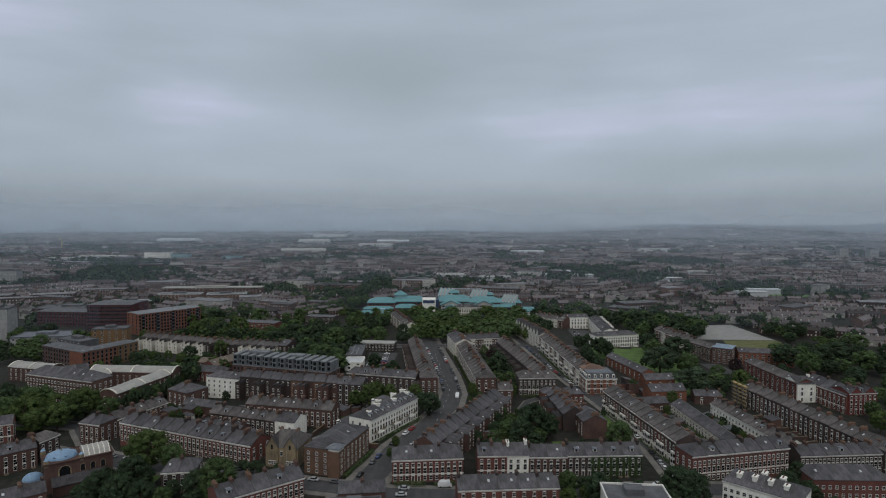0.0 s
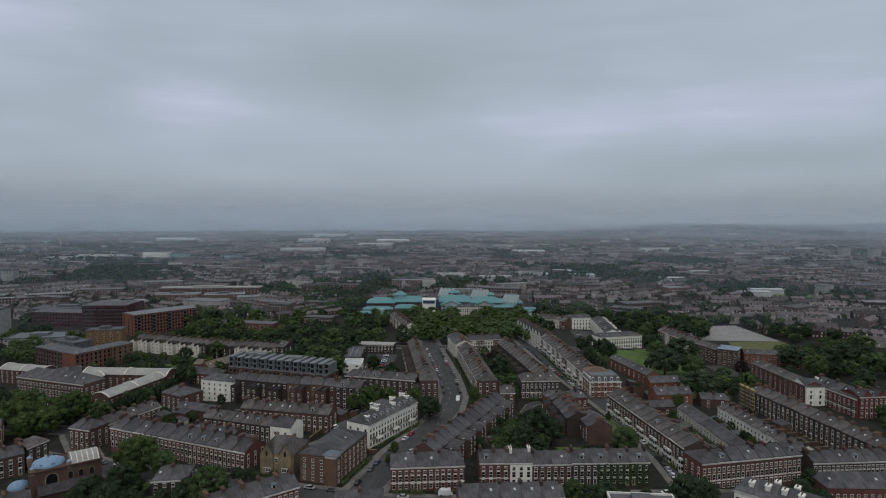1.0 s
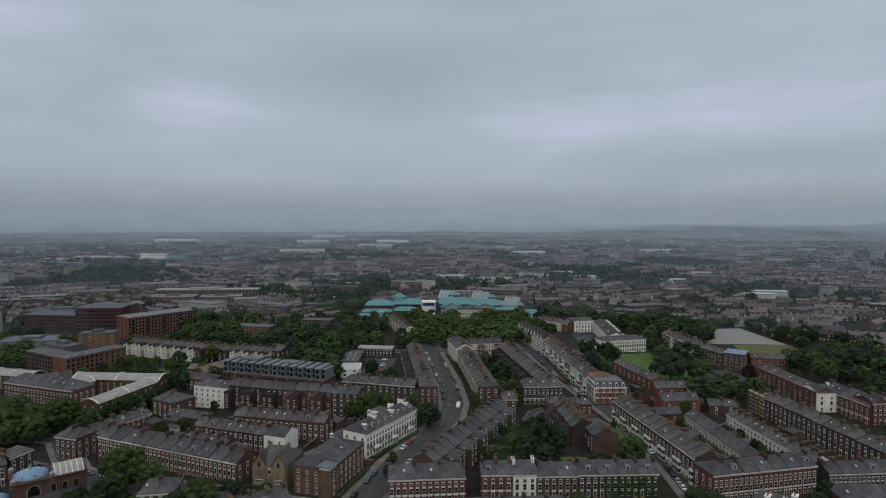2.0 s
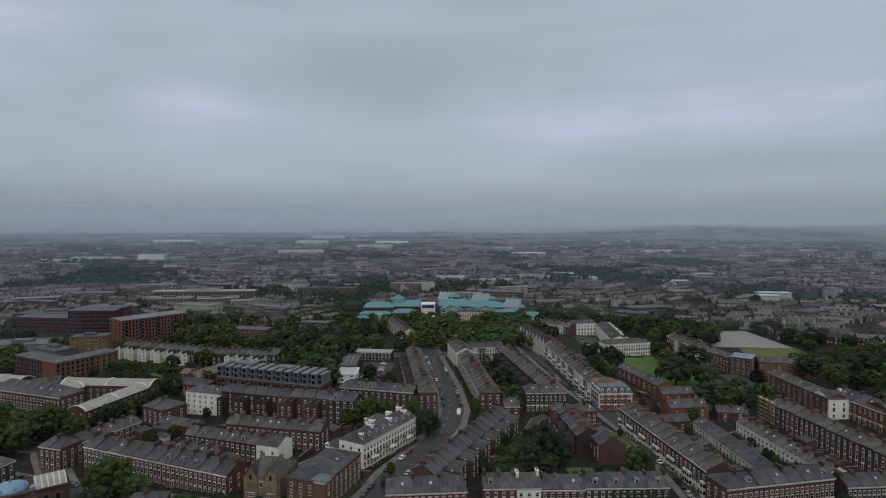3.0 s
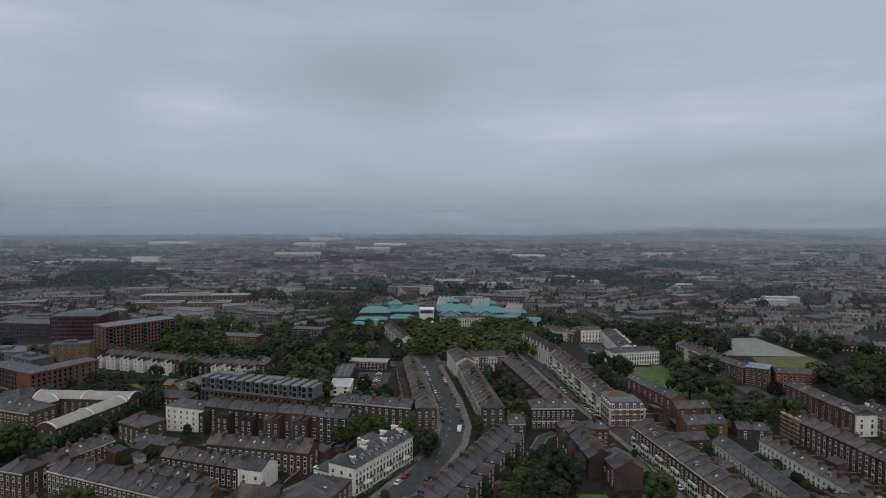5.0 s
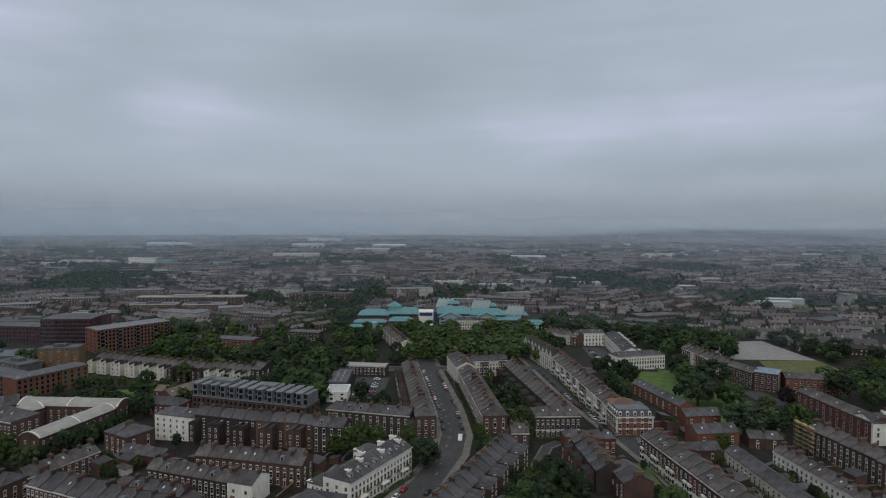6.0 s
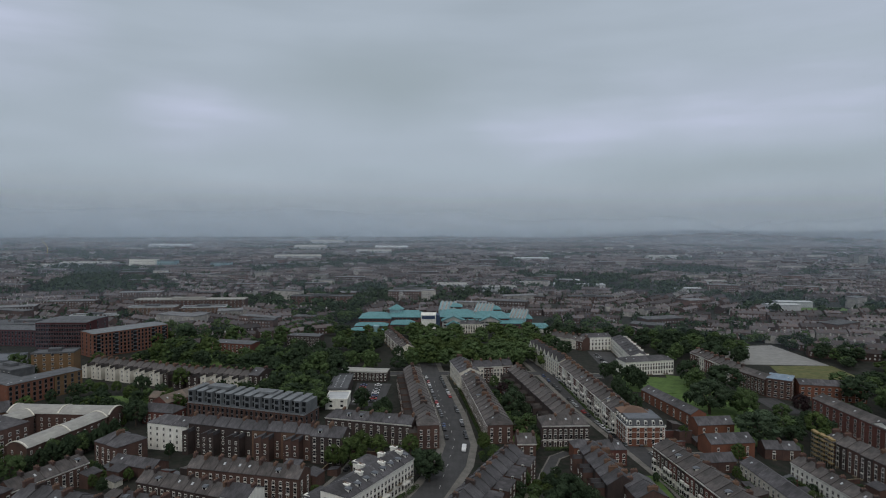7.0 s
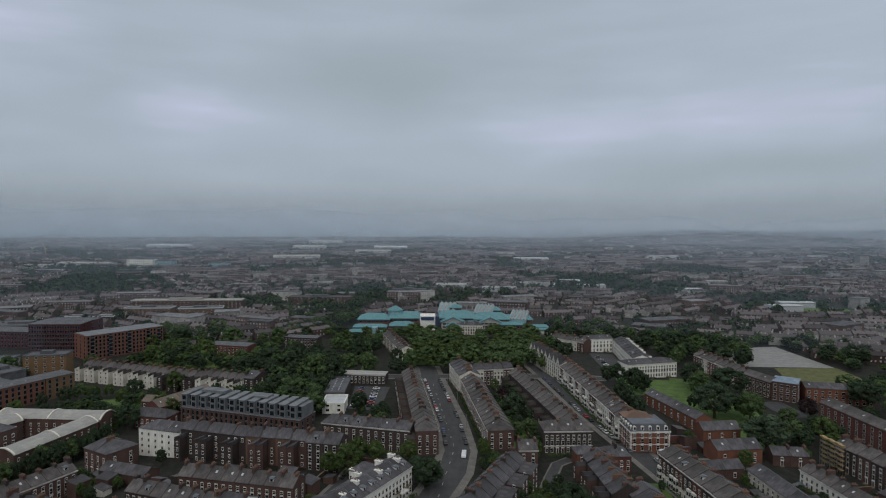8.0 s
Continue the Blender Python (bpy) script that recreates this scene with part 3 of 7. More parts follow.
# ---- ground ----
def ground_sheet():
    xs = sorted({round(sgn * v, 2) for sgn in (-1, 1) for v in [*range(0, 240, 10), *range(240, 1000, 60), *range(1000, 4900, 300), 4850]})
    ys = [-600, -200, *range(0, 1000, 40), *range(1000, 4900, 300), 4850]
    verts = [(x, y, gz(x, y)) for y in ys for x in xs]
    k = len(xs)
    faces = [(j * k + i, j * k + i + 1, (j + 1) * k + i + 1, (j + 1) * k + i) for j in range(len(ys) - 1) for i in range(k - 1)]
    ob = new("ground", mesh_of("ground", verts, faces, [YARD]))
    return tagged(ob, "town ground of yards, gardens and verges, gap shade in its dark colour", "ground", "", "structure")


ground_sheet()


def ribbon(name, pts, width, lift, mat, label, category, thick=0.0):
    """A strip that follows a line of points over the ground."""
    line = []
    for (x0, y0), (x1, y1) in zip(pts, pts[1:]):
        n = max(1, int(math.hypot(x1 - x0, y1 - y0) / 8))
        line += [(x0 + (x1 - x0) * i / n, y0 + (y1 - y0) * i / n) for i in range(n)]
    line.append(pts[-1])
    v, f = [], []
    for i, (x, y) in enumerate(line):
        p, q = line[max(0, i - 1)], line[min(len(line) - 1, i + 1)]
        d = Vector((q[0] - p[0], q[1] - p[1])).normalized()
        nx, ny = -d.y * width / 2, d.x * width / 2
        for sx, z in ((1, -0.5), (1, lift), (-1, lift), (-1, -0.5)):
            px, py = x + nx * sx, y + ny * sx
            v.append((px, py, gz(px, py) + z))
    for i in range(len(line) - 1):
        k = i * 4
        f += [(k, k + 1, k + 5, k + 4), (k + 1, k + 2, k + 6, k + 5), (k + 2, k + 3, k + 7, k + 6)]
    return tagged(new(name, mesh_of(name, v, f, [mat])), label, category, "", "structure")


CANNING = [(-42, 180), (-28.5, 222), (-16.8, 262), (-3, 294), (6, 322), (9.0, 345), (6.5, 384), (-4, 468), (-8, 505)]
HUSK = [(96, 195), (98.5, 255), (97.5, 300), (92.5, 331), (81, 401), (73, 478), (68, 520)]
CATH = [(-190, 272), (-120, 247), (-53, 226), (-17, 217.5), (10, 216.5), (96, 222), (190, 236)]
LANE = [(36, 288), (40, 300), (45.5, 316), (51, 330), (58, 335.5)]
BED = [(90, 331), (112, 334), (135, 338)]
LEFT = [(-60, 262), (-45, 282), (-36, 312), (-32, 330)]
FAR_LEFT = [(-330, 330), (-180, 300), (-150, 262), (-120, 247)]
SAND = [(-120, 480), (-30, 476), (73, 478), (112, 478)]
for i, (pts, w) in enumerate(((CANNING, 18.2), (HUSK, 15.5), (CATH, 15), (BED, 13), (LANE, 5.5), (LEFT, 11), (FAR_LEFT, 13), (SAND, 13))):
    ribbon("pavement", pts, w, 0.10 + 0.006 * i, FLAGS, "worn stone flag pavement with kerb", "pavement")
for i, (pts, w) in enumerate(((CANNING, 11.6), (HUSK, 9.4), (CATH, 9.2), (BED, 8), (LANE, 4), (LEFT, 7.5), (FAR_LEFT, 8), (SAND, 8))):
    ribbon("road", pts, w, 0.17 + 0.006 * i, ASPHALT, "dark asphalt street between terraces", "road")
for i in range(16):
    t = i / 16
    y = 300 + 165 * t
    x = 7.6 - 11.5 * max(0, (y - 350) / 115) if y > 350 else 0.5 + 7.5 * (y - 300) / 50
    s = Shape().box(-0.07, 0.07, -1.5, 1.5, 0, 0.008)
    ob = new("road_marking", s.mesh("road_marking", [MARK]))
    ob.matrix_basis = pose(x, y, gz(x, y) + 0.22, 0, 0, 4 if y > 350 else -12)
    tagged(ob, "worn white centre line dash on asphalt", "road marking", "centre line", "structure")


def patch(name, pts, lift, mat, label, category):
    v = []
    for z in (lift, -0.6):
        v += [(x, y, gz(x, y) + z) for x, y in pts]
    n = len(pts)
    f = [tuple(range(n))] + [(i, i + n, (i + 1) % n + n, (i + 1) % n) for i in range(n)]
    return tagged(new(name, mesh_of(name, v, f, [mat])), label, category, "", "structure")


patch("lawn", [(132, 356), (160, 352), (180, 402), (186, 478), (160, 490), (148, 440)], 0.25, GRASS, "mown green lawn between trees", "lawn")
patch("pitch", [(222, 524), (296, 520), (294, 596), (226, 588)], 0.25, PITCH, "pale worn all-weather sports pitch", "sports pitch")
patch("meadow", [(232, 456), (291, 452), (297, 519), (250, 519)], 0.22, DRY_GRASS, "dry yellowing meadow beside the pitch", "meadow")
patch("car_park", [(-50, 406), (-32, 402), (-30, 450), (-52, 452)], 0.2, ASPHALT, "asphalt courtyard car park", "car park")
patch("car_park", [(119, 508), (137, 506), (142, 562), (122, 560)], 0.2, ASPHALT, "asphalt forecourt of the white building", "car park")
patch("playing_field", [(425, 815), (515, 812), (520, 838), (425, 840)], 0.3, GRASS, "bright green playing field among houses", "playing field")

for gx, gy, gw, gd, mat, lab in ((108, 282, 9, 60, YARD, ""), (38, 280, 18, 44, GRASS, "rough green back garden with shrubs"), (38, 392, 12, 86, GRASS, "shady green back garden between terraces"),
                                 (-38, 385, 16, 22, GRASS, "small green courtyard lawn"), (-100, 222, 34, 30, GRASS, "leafy garden grass"),
                                 (-215, 308, 44, 26, GRASS, "green verge under street trees"), (-185, 420, 60, 30, GRASS, "rough green ground between blocks"), (-100, 418, 36, 22, GRASS, "green ground behind the student block"),
                                 (150, 425, 14, 60, GRASS, "mown lawn edge"), (200, 420, 14, 30, ASPHALT, "asphalt yard beside the flats"), (62, 215, 24, 6, GRASS, "front garden grass"), (142, 462, 44, 40, GRASS, "lawn before the white building"), (84, 300, 10, 24, GRASS, "narrow front gardens"), (68, 258, 30, 24, GRASS, "shady back gardens of the terrace"), (5, 555, 60, 90, GRASS, "grass under the trees of the square"), (-90, 520, 76, 110, GRASS, "rough grass under trees"), (-190, 560, 60, 90, GRASS, "rough grass between flats")):
    if lab:
        patch("garden", [(gx - gw / 2, gy - gd / 2), (gx + gw / 2, gy - gd / 2), (gx + gw / 2, gy + gd / 2), (gx - gw / 2, gy + gd / 2)], 0.07, mat, lab, "garden")

def corner_hotel():
    """Orange brick with white quoins under a dark mansard with round-headed dormers; x along the south front."""
    e = thing("corner_hotel", "orange-brick corner hotel with white quoins and dark mansard", "hotel", pose(87.0, 344.5, 0, 0, 0, 2), "hotels")
    w, d, h = 18.0, 16.0, 9.2
    part("wall", Shape().box(0, w, 0, d, -2, h).mesh("wall", [BRICK_ORANGE]), e)
    for z, out, tall in ((3.1, 0.12, 0.32), (6.2, 0.10, 0.22), (h - 0.75, 0.40, 0.75)):
        v, f = stack_of([(w / 2 + 0.01, d / 2 + 0.01, 0), (w / 2 + out, d / 2 + out, 0.12), (w / 2 + out, d / 2 + out, tall)])
        part("string_course", mesh_of("string_course", v, f, [TRIM]), e, "white stone course", pose(w / 2, d / 2, z))
    quoin = Shape()
    for k in range(14):
        r = 0.75 if k % 2 else 0.5
        quoin.box(-0.05, r, -0.06, 0.02, k * 0.62, k * 0.62 + 0.5, 0, True)
        quoin.box(-0.06, 0.02, -0.05, r, k * 0.62, k * 0.62 + 0.5, 0, True)
    quoin = quoin.mesh("quoin", [TRIM])
    for x, y, a in ((0, 0, 0), (w, 0, 90), (0, d, -90)):
        part("quoin", quoin, e, "white corner quoins", pose(x, y, 0, 0, 0, a))
    v, f = stack_of([(w / 2 + 0.1, d / 2 + 0.1, 0), (w / 2 - 1.1, d / 2 - 1.1, 3.0), (w / 2 - 1.3, d / 2 - 1.3, 3.15)])
    part("mansard", mesh_of("mansard", v, f[:-1], [FELT]), e, "steep dark slate mansard", pose(w / 2, d / 2, h))
    part("flat_roof", Shape().box(1.2, w - 1.2, 1.2, d - 1.2, h + 2.7, h + 3.1).mesh("flat_roof", [LEAD]), e, "flat grey lead roof")
    part("hip_roof", Shape().gable(0.5, w - 4.0, d - 6.0, d + 2.5, h + 3.1, 2.4, 0, None, 6.5, 6.5).mesh("hip_roof", [POT]), e, "terracotta hipped roof")
    hood = Shape().box(-0.7, 0.7, -0.25, 1.2, 0, 1.45)
    hood.add([(0.75 * math.cos(math.pi * i / 6), y, 1.45 + 0.5 * math.sin(math.pi * i / 6)) for y in (-0.3, 1.6) for i in range(7)], [(i, i + 1, i + 8, i + 7) for i in range(6)] + [tuple(range(6, -1, -1))])
    hood.add([(-0.42, -0.27, 0.2), (0.42, -0.27, 0.2), (0.42, -0.27, 1.4), (-0.42, -0.27, 1.4)], [(0, 1, 2, 3)], 1)
    hood = hood.mesh("dormer", [TRIM, GLASS])
    for i in range(5):
        x, y = w * (i + 0.5) / 5, d * (i + 0.5) / 5
        part("dormer", hood, e, "white round-headed dormer", pose(x, 0.35, h + 0.55))
        part("dormer", hood, e, "white round-headed dormer", pose(0.35, y, h + 0.55, 0, 0, -90))
        for k, me in ((0, WIN_TALL), (1, WIN_TALL), (2, WIN_LOW)):
            if not (k == 0 and i == 2):
                part("window", me, e, "", pose(x, 0, 0.7 + 3.05 * k))
            part("window", me, e, "", pose(0, y, 0.7 + 3.05 * k, 0, 0, -90))
    part("door", DOOR, e, "white porch and dark door", pose(w / 2, 0, 0.5))
    for x, y in ((2.5, d - 3), (w - 3, d - 2)):
        chimney(e, CHIMNEYS["brick_tan"], random.Random(int(x)), pose(x, y, h + 2.2), False)


def white_stacks(e, spots):
    """Squat rendered stacks with a row of pots at those places on a roof."""
    v, f = stack_of([(0.75, 1.3, -2.2), (0.75, 1.3, 1.1), (0.90, 1.46, 1.22), (0.90, 1.46, 1.5), (0.8, 1.35, 1.6)])
    stack = mesh_of("chimney_stack", v, f, [STUCCO])
    for x, y, z in spots:
        q = part("chimney", stack, e, "white rendered stack", pose(x, y, z))
        for k in range(4):
            part("chimney_pot", POT_MESHES[0.55], q, "", pose(0, -0.9 + 0.6 * k, -0.38))
    return stack


def finish_stucco_row(e):
    """Squat white stacks, rear annexes, porches and balconies of the white row; x along the front, y to the back."""
    stack = white_stacks(e, ((4.0, 4.6, 11.6), (12.5, 5.6, 12.6), (19.0, 9.6, 12.0), (24.5, 4.4, 12.2), (31.5, 9.4, 12.2), (36.5, 4.6, 12.3), (38.8, 8.6, 12.4)))
    for x0, x1, y1, h in ((0.5, 9.5, 20.5, 6.4), (25.5, 34.5, 18.5, 10.2)):
        q = part("rear_annex", Shape().box(x0, x1, 12.55, y1, -1.5, h).mesh("rear_annex", [STUCCO]), e, "white rendered rear annex")
        part("annex_roof", Shape().gable(x0 - 0.3, x1 + 0.3, 12.6, y1 + 0.3, h + 0.02, 1.5, 0, None, 2.5, 2.5).mesh("annex_roof", [SLATE]), q, "slate hipped roof")
        for k in range(int(h / 3)):
            for i in range(3):
                part("window", WIN_SMALL, q, "", pose(x0, 13.6 + 2.1 * i, 1.0 + 3.0 * k, 0, 0, -90))
        part("chimney", stack, e, "white rendered stack", pose(x0 + 1.0, y1 - 1.0, h - 1.2))
    porch = Shape().box(-1.2, 1.2, -1.7, 0, 2.9, 3.3, 0, True)
    for x in (-1.0, 1.0):
        porch.tube(x, -1.5, -0.4, 2.9, 0.16, 0.14, 8)
    porch.box(-1.3, 1.3, -1.7, 0, -0.5, 0.3)
    porch = porch.mesh("porch", [TRIM])
    balcony = Shape().box(-1.6, 1.6, -0.75, 0, 0, 0.14, 0, True)
    for i in range(9):
        balcony.box(-1.58 + i * 0.39, -1.54 + i * 0.39, -0.74, -0.70, 0.14, 1.0, 1)
    balcony.box(-1.6, 1.6, -0.75, -0.69, 1.0, 1.06, 1)
    balcony = balcony.mesh("balcony", [STONE, TYRE])
    for i in range(6):
        part("porch", porch, e, "white columned porch", pose(6.65 * i + (1.1 if i % 2 else 5.5), -0.1, 0.3))
        part("balcony", balcony, e, "black iron balcony", pose(6.65 * i + 3.3, -0.06, 4.0))


# ---- terraces round the middle streets ----
U = (-0.13, 0.99)
terrace("red-brick Victorian terrace with white window surrounds and slate roof", (-16.9, 226.6), (10.7, 228.9), 12, 9.2, 3, 9.2, 4, BRICK_RED, SLATE, 3.2, (4, 3), back="none", band=True, wing=(4, 6, 6))
terrace("red-brick terrace houses with white surrounds and slate roof", (16.6, 231.0), (28.0, 231.3), 11, 9.2, 3, 5.7, 2, BRICK_RED, SLATE, 3.2, band=True, wing=(3, 6, 6), back="none")
terrace("white stucco terrace house with black balcony", (28.2, 230.8), (36.6, 231.0), 11, 9.4, 3, 8.2, 3, STUCCO, SLATE, 3.2, wing=(4, 6, 6), back="none", name="stucco_villa", group="stucco terraces")
terrace("dark brick terrace with white window surrounds", (36.8, 231.4), (52.0, 231.7), 11, 8.6, 3, 7.5, 3, BRICK_BROWN, SLATE, 3.0, wing=(4, 6, 6), back="none")
ivy_row = terrace("ivy-dark sooty brick terrace with pale cornice and slate roof", (52.2, 231.8), (82.0, 232.6), 11, 9.0, 3, 7.5, 3, BRICK_DARK, SLATE, 3.2, wing=(4, 6, 6), back="none", dormers=4)
rng_ivy = random.Random(9)
ivy = Shape()
for _ in range(2600):
    ix, iz = rng_ivy.uniform(9, 29.6), rng_ivy.uniform(0, 8.2)
    if abs((ix % 2.48) - 1.24) < 0.62 and rng_ivy.random() < 0.85:
        continue
    r0, a0, iy = rng_ivy.uniform(0.16, 0.34), rng_ivy.uniform(0, 3.1), rng_ivy.uniform(-0.30, -0.06)
    ivy.add([(ix + r0 * math.cos(a0 + k * 1.57), iy + rng_ivy.uniform(-0.08, 0.04), iz + r0 * math.sin(a0 + k * 1.57)) for k in range(4)], [(0, 1, 2, 3)])
part("ivy", ivy.mesh("ivy", [HEDGE]), ivy_row, "dark green ivy over the front wall")["kind"] = "stuff"
terrace("low slate-roofed brick terrace along the cross street", (7.9, 202.4), (43.5, 204.7), 11, 8.5, 3, 7.2, 2, BRICK_RED, SLATE, 3.0, back="none")
stucco_row = terrace("white stucco terrace with bracketed eaves and slate roof", (-29.8, 268.0), (-9.8, 302.5), 12.5, 10.6, 3, 6.6, 3, STUCCO, SLATE, 3.0, (3, 0), ends=(3, 3), dormers=8, back="windows", stacks=False, band=True, name="stucco_terrace", group="stucco terraces")
finish_stucco_row(stucco_row)
flats = terrace("brown brick apartment block with small white windows", (-38.7, 231.3), (-29.6, 258.5), 15, 10.8, 4, 6.8, 2, BRICK_TAN, SLATE, 2.8, (6, 6), cornice=False, doors=False, ends=(4, 3), stacks=False, wide=WIN_FLAT, name="apartment_block", category="apartment block", group="apartment blocks")
part("stair_bay", Shape().box(-0.9, 3.9, -0.9, 3.9, -1, 10.6).mesh("stair_bay", [BRICK_TAN]), flats)
part("bay_glazing", Shape().box(-0.8, 3.8, -0.8, 3.8, 10.6, 11.9).mesh("bay_glazing", [TRIM]), flats, "white glazed bay top")
part("bay_roof", Shape().gable(-1.5, 4.5, -1.4, 4.4, 11.95, 1.3, 0, None, 2.9, 2.9).mesh("bay_roof", [LEAD]), flats, "grey bay roof")
for k in range(4):
    part("window", WIN_FLAT, flats, "", pose(1.5, -0.9, 1.0 + 2.5 * k))
# beside the long street
terrace("long brick terrace with white eaves and rows of chimneys", (14.0, 436.0), (22.7, 345.7), 12, 9.0, 3, 6.4, 2, BRICK_BROWN, SLATE_BROWN, 3.6, (0, 3), ends=(0, 3))
terrace("pale rendered end house of a brick terrace", (7.5, 470.0), (13.0, 438.0), 13, 10.5, 3, 6.4, 2, CREAM, SLATE, 3.2, ends=(0, 3), group="stucco terraces", name="stucco_terrace")
terrace("brick terrace with white rear wing and slate roof", (47.4, 341.5), (69.2, 342.5), 12, 10.5, 3, 7.2, 3, BRICK_DARK, SLATE_BROWN, 3.0, (4, 4), wing=None, band=True)
terrace("long slate-roofed brick terrace facing the side street", (69.5, 355.0), (55.0, 452.0), 11, 9.5, 3, 6.4, 2, BRICK_DARK, SLATE_BROWN, 3.4, wing=(3.6, 5, 6), back="none")
terrace("brick terrace along the long street with slate roof", (0.4, 340.4), (-12.3, 446.0), 10, 11.0, 3, 6.2, 2, BRICK_BROWN, SLATE_BROWN, 3.0, (3, 0), ends=(3, 0), wing=(3.6, 4, 7), back="none")
terrace("dark brick terrace with white sash windows and flat cornice", (-53.7, 352.5), (-12.5, 341.7), 11, 10.5, 3, 6.6, 2, BRICK_DARK, SLATE, 2.6, (3, 0), ends=(3, 0))
terrace("long low office range with pale flat eaves", (-63.8, 458.8), (-33.3, 454.8), 9, 6.5, 2, 5, 2, BRICK_DARK, WHITE_ROOF, 0.5, doors=False, stacks=False, name="office_range", category="office building", group="offices")
# diagonal terrace
terrace("diagonal brick terrace with many chimneys and rear wings", (25.8, 317.0), (-9.4, 246.5), 10, 9.0, 3, 6.2, 2, BRICK_BROWN, SLATE, 3.4, wing=(3.6, 6, 7.8), back="none")
terrace("brick terrace end house with slate roof", (33.6, 321.5), (41.4, 321.8), 9, 9.5, 3, 6, 2, BRICK_BROWN, SLATE_BROWN, 3, ends=(0, 2))
terrace("sooty brick villas with steep slate roofs", (72.0, 284.0), (69.8, 318.0), 11, 8.5, 3, 6.8, 2, BRICK_BROWN, SLATE, 3.6, cornice=False, mixed=(BRICK_DARK,), wing=(4, 4, 6.5), back="none", stack_rows=(0.22, 0.6))
terrace("plain brick gabled houses beside the street", (79.6, 274.0), (78.2, 290.0), 11.4, 8.3, 3, 8, 2, BRICK_BROWN, SLATE, 3.0, cornice=False)
terrace("low red-brick lodge with hipped slate roof", (58.5, 326.0), (67.0, 326.5), 8, 6.0, 2, 8, 2, BRICK_ORANGE, SLATE, 2.4, (3, 3), cornice=False, stacks=False)
terrace("low brick house with hipped slate roof", (69.0, 321.0), (80.0, 321.5), 10, 7.0, 2, 6, 2, BRICK_RED, SLATE, 2.8, (4, 4), cornice=False)
# right-hand street
corner_hotel()
terrace("long terrace of brown brick with painted ground floor", (79.0, 462.0), (86.0, 359.5), 12, 11, 3, 6.4, 2, BRICK_BROWN, SLATE_BROWN, 3.2, mixed=(CREAM, BRICK_RED, STUCCO), band=True, bay=True, painted=True)
terrace("tall cream stucco terrace with rear wings", (68.0, 520.0), (79.0, 463.0), 12, 11.5, 4, 7, 2, CREAM, SLATE, 3, gables=8, group="stucco terraces", name="stucco_terrace")
terrace("long red-brick terrace with white bays and cornice", (89.6, 317.3), (99.7, 243.6), 12, 11, 3, 6.4, 2, BRICK_RED, SLATE_BROWN, 3.0, (0, 0), band=True, mixed=(BRICK_BROWN, BRICK_DARK), bay=True, painted=True, stack_rows=(0.68,))
terrace("red-brick terrace front with white cornice and bay windows", (101.6, 231.2), (145.2, 240.4), 12, 11, 3, 6.6, 3, BRICK_RED, SLATE, 3.0, (5, 0), band=True, ends=(3, 0), mixed=(BRICK_BROWN,))
terrace("low rendered mews cottages with slate roofs", (126.5, 318.0), (129.5, 256.0), 9, 5.6, 2, 6, 2, CREAM, SLATE, 2.8, cornice=False, stacks=False, name="cottage_row", category="cottages", group="cottages")
terrace("white-fronted two-storey cottage terrace", (148.5, 319.0), (154.5, 258.0), 9, 6.6, 2, 5.4, 2, STUCCO, SLATE_BROWN, 2.8, name="cottage_row", category="cottages", group="cottages")
terrace("long dark brick terrace with tall sash windows", (174.5, 338.0), (187.0, 240.0), 11, 10.5, 4, 6.4, 2, BRICK_BROWN, SLATE_BROWN, 3.0, cornice=False, mixed=(BRICK_DARK,))
terrace("sooty brick terrace with arched white windows and cornice", (150.5, 240.9), (190.0, 244.0), 11, 9.2, 3, 6, 3, BRICK_DARK, SLATE, 2.8)
terrace("brown brick modern flats with balconies and slate roof", (206.5, 398.0), (209.0, 343.0), 12, 11, 4, 5, 1, BRICK_RED, SLATE_BROWN, 2.6, cornice=False, doors=False, stacks=False, wide=WIN_MODERN, name="apartment_block", category="apartment block", group="apartment blocks")
terrace("white-rendered gable house at the end of the flats", (209.5, 342.0), (220.5, 342.5), 14, 11, 3, 11, 2, STUCCO, SLATE, 3, cornice=False, stacks=True, doors=False)
terrace("red-brick Victorian mansion block with gables", (219.0, 353.0), (223.5, 321.0), 12, 10.5, 3, 7, 2, BRICK_RED, SLATE, 4, band=True, name="mansion_block", category="apartment block", group="apartment blocks")
terrace("bright red-brick mansion end with tall gables", (224.5, 320.0), (241.0, 321.8), 13, 12, 4, 5.7, 2, BRICK_CRIMSON, SLATE, 2.2, gables=2, name="mansion_block", category="apartment block", group="apartment blocks")
terrace("brick flats with a blue-grey metal roof", (203.0, 438.0), (214.0, 430.0), 16, 12, 4, 7, 2, BRICK_BROWN, BLUE_GREY, 1.6, (4, 4), cornice=False, doors=False, stacks=False, wide=WIN_MODERN, ends=(3, 3), name="apartment_block", category="apartment block", group="apartment blocks")
terrace("orange and brown brick flats beside the meadow", (220.0, 432.0), (256.0, 424.0), 12, 9.5, 3, 7, 2, BRICK_ORANGE, SLATE, 2.4, cornice=False, doors=False, stacks=False, wide=WIN_MODERN, name="apartment_block", category="apartment block", group="apartment blocks")
terrace("long white stucco building with rows of chimneys", (144.5, 570.0), (138.5, 500.5), 13, 11, 3, 7.5, 2, STUCCO, SLATE, 2.6, (0, 0), stack_rows=(0.9,), name="stucco_terrace", group="stucco terraces")
terrace("white stucco wing closing the forecourt", (121.0, 566.0), (144.3, 570.0), 13, 11, 3, 5.8, 2, STUCCO, SLATE, 2.2, (4, 0), stacks=False, ends=(2, 0), name="stucco_terrace", group="stucco terraces")
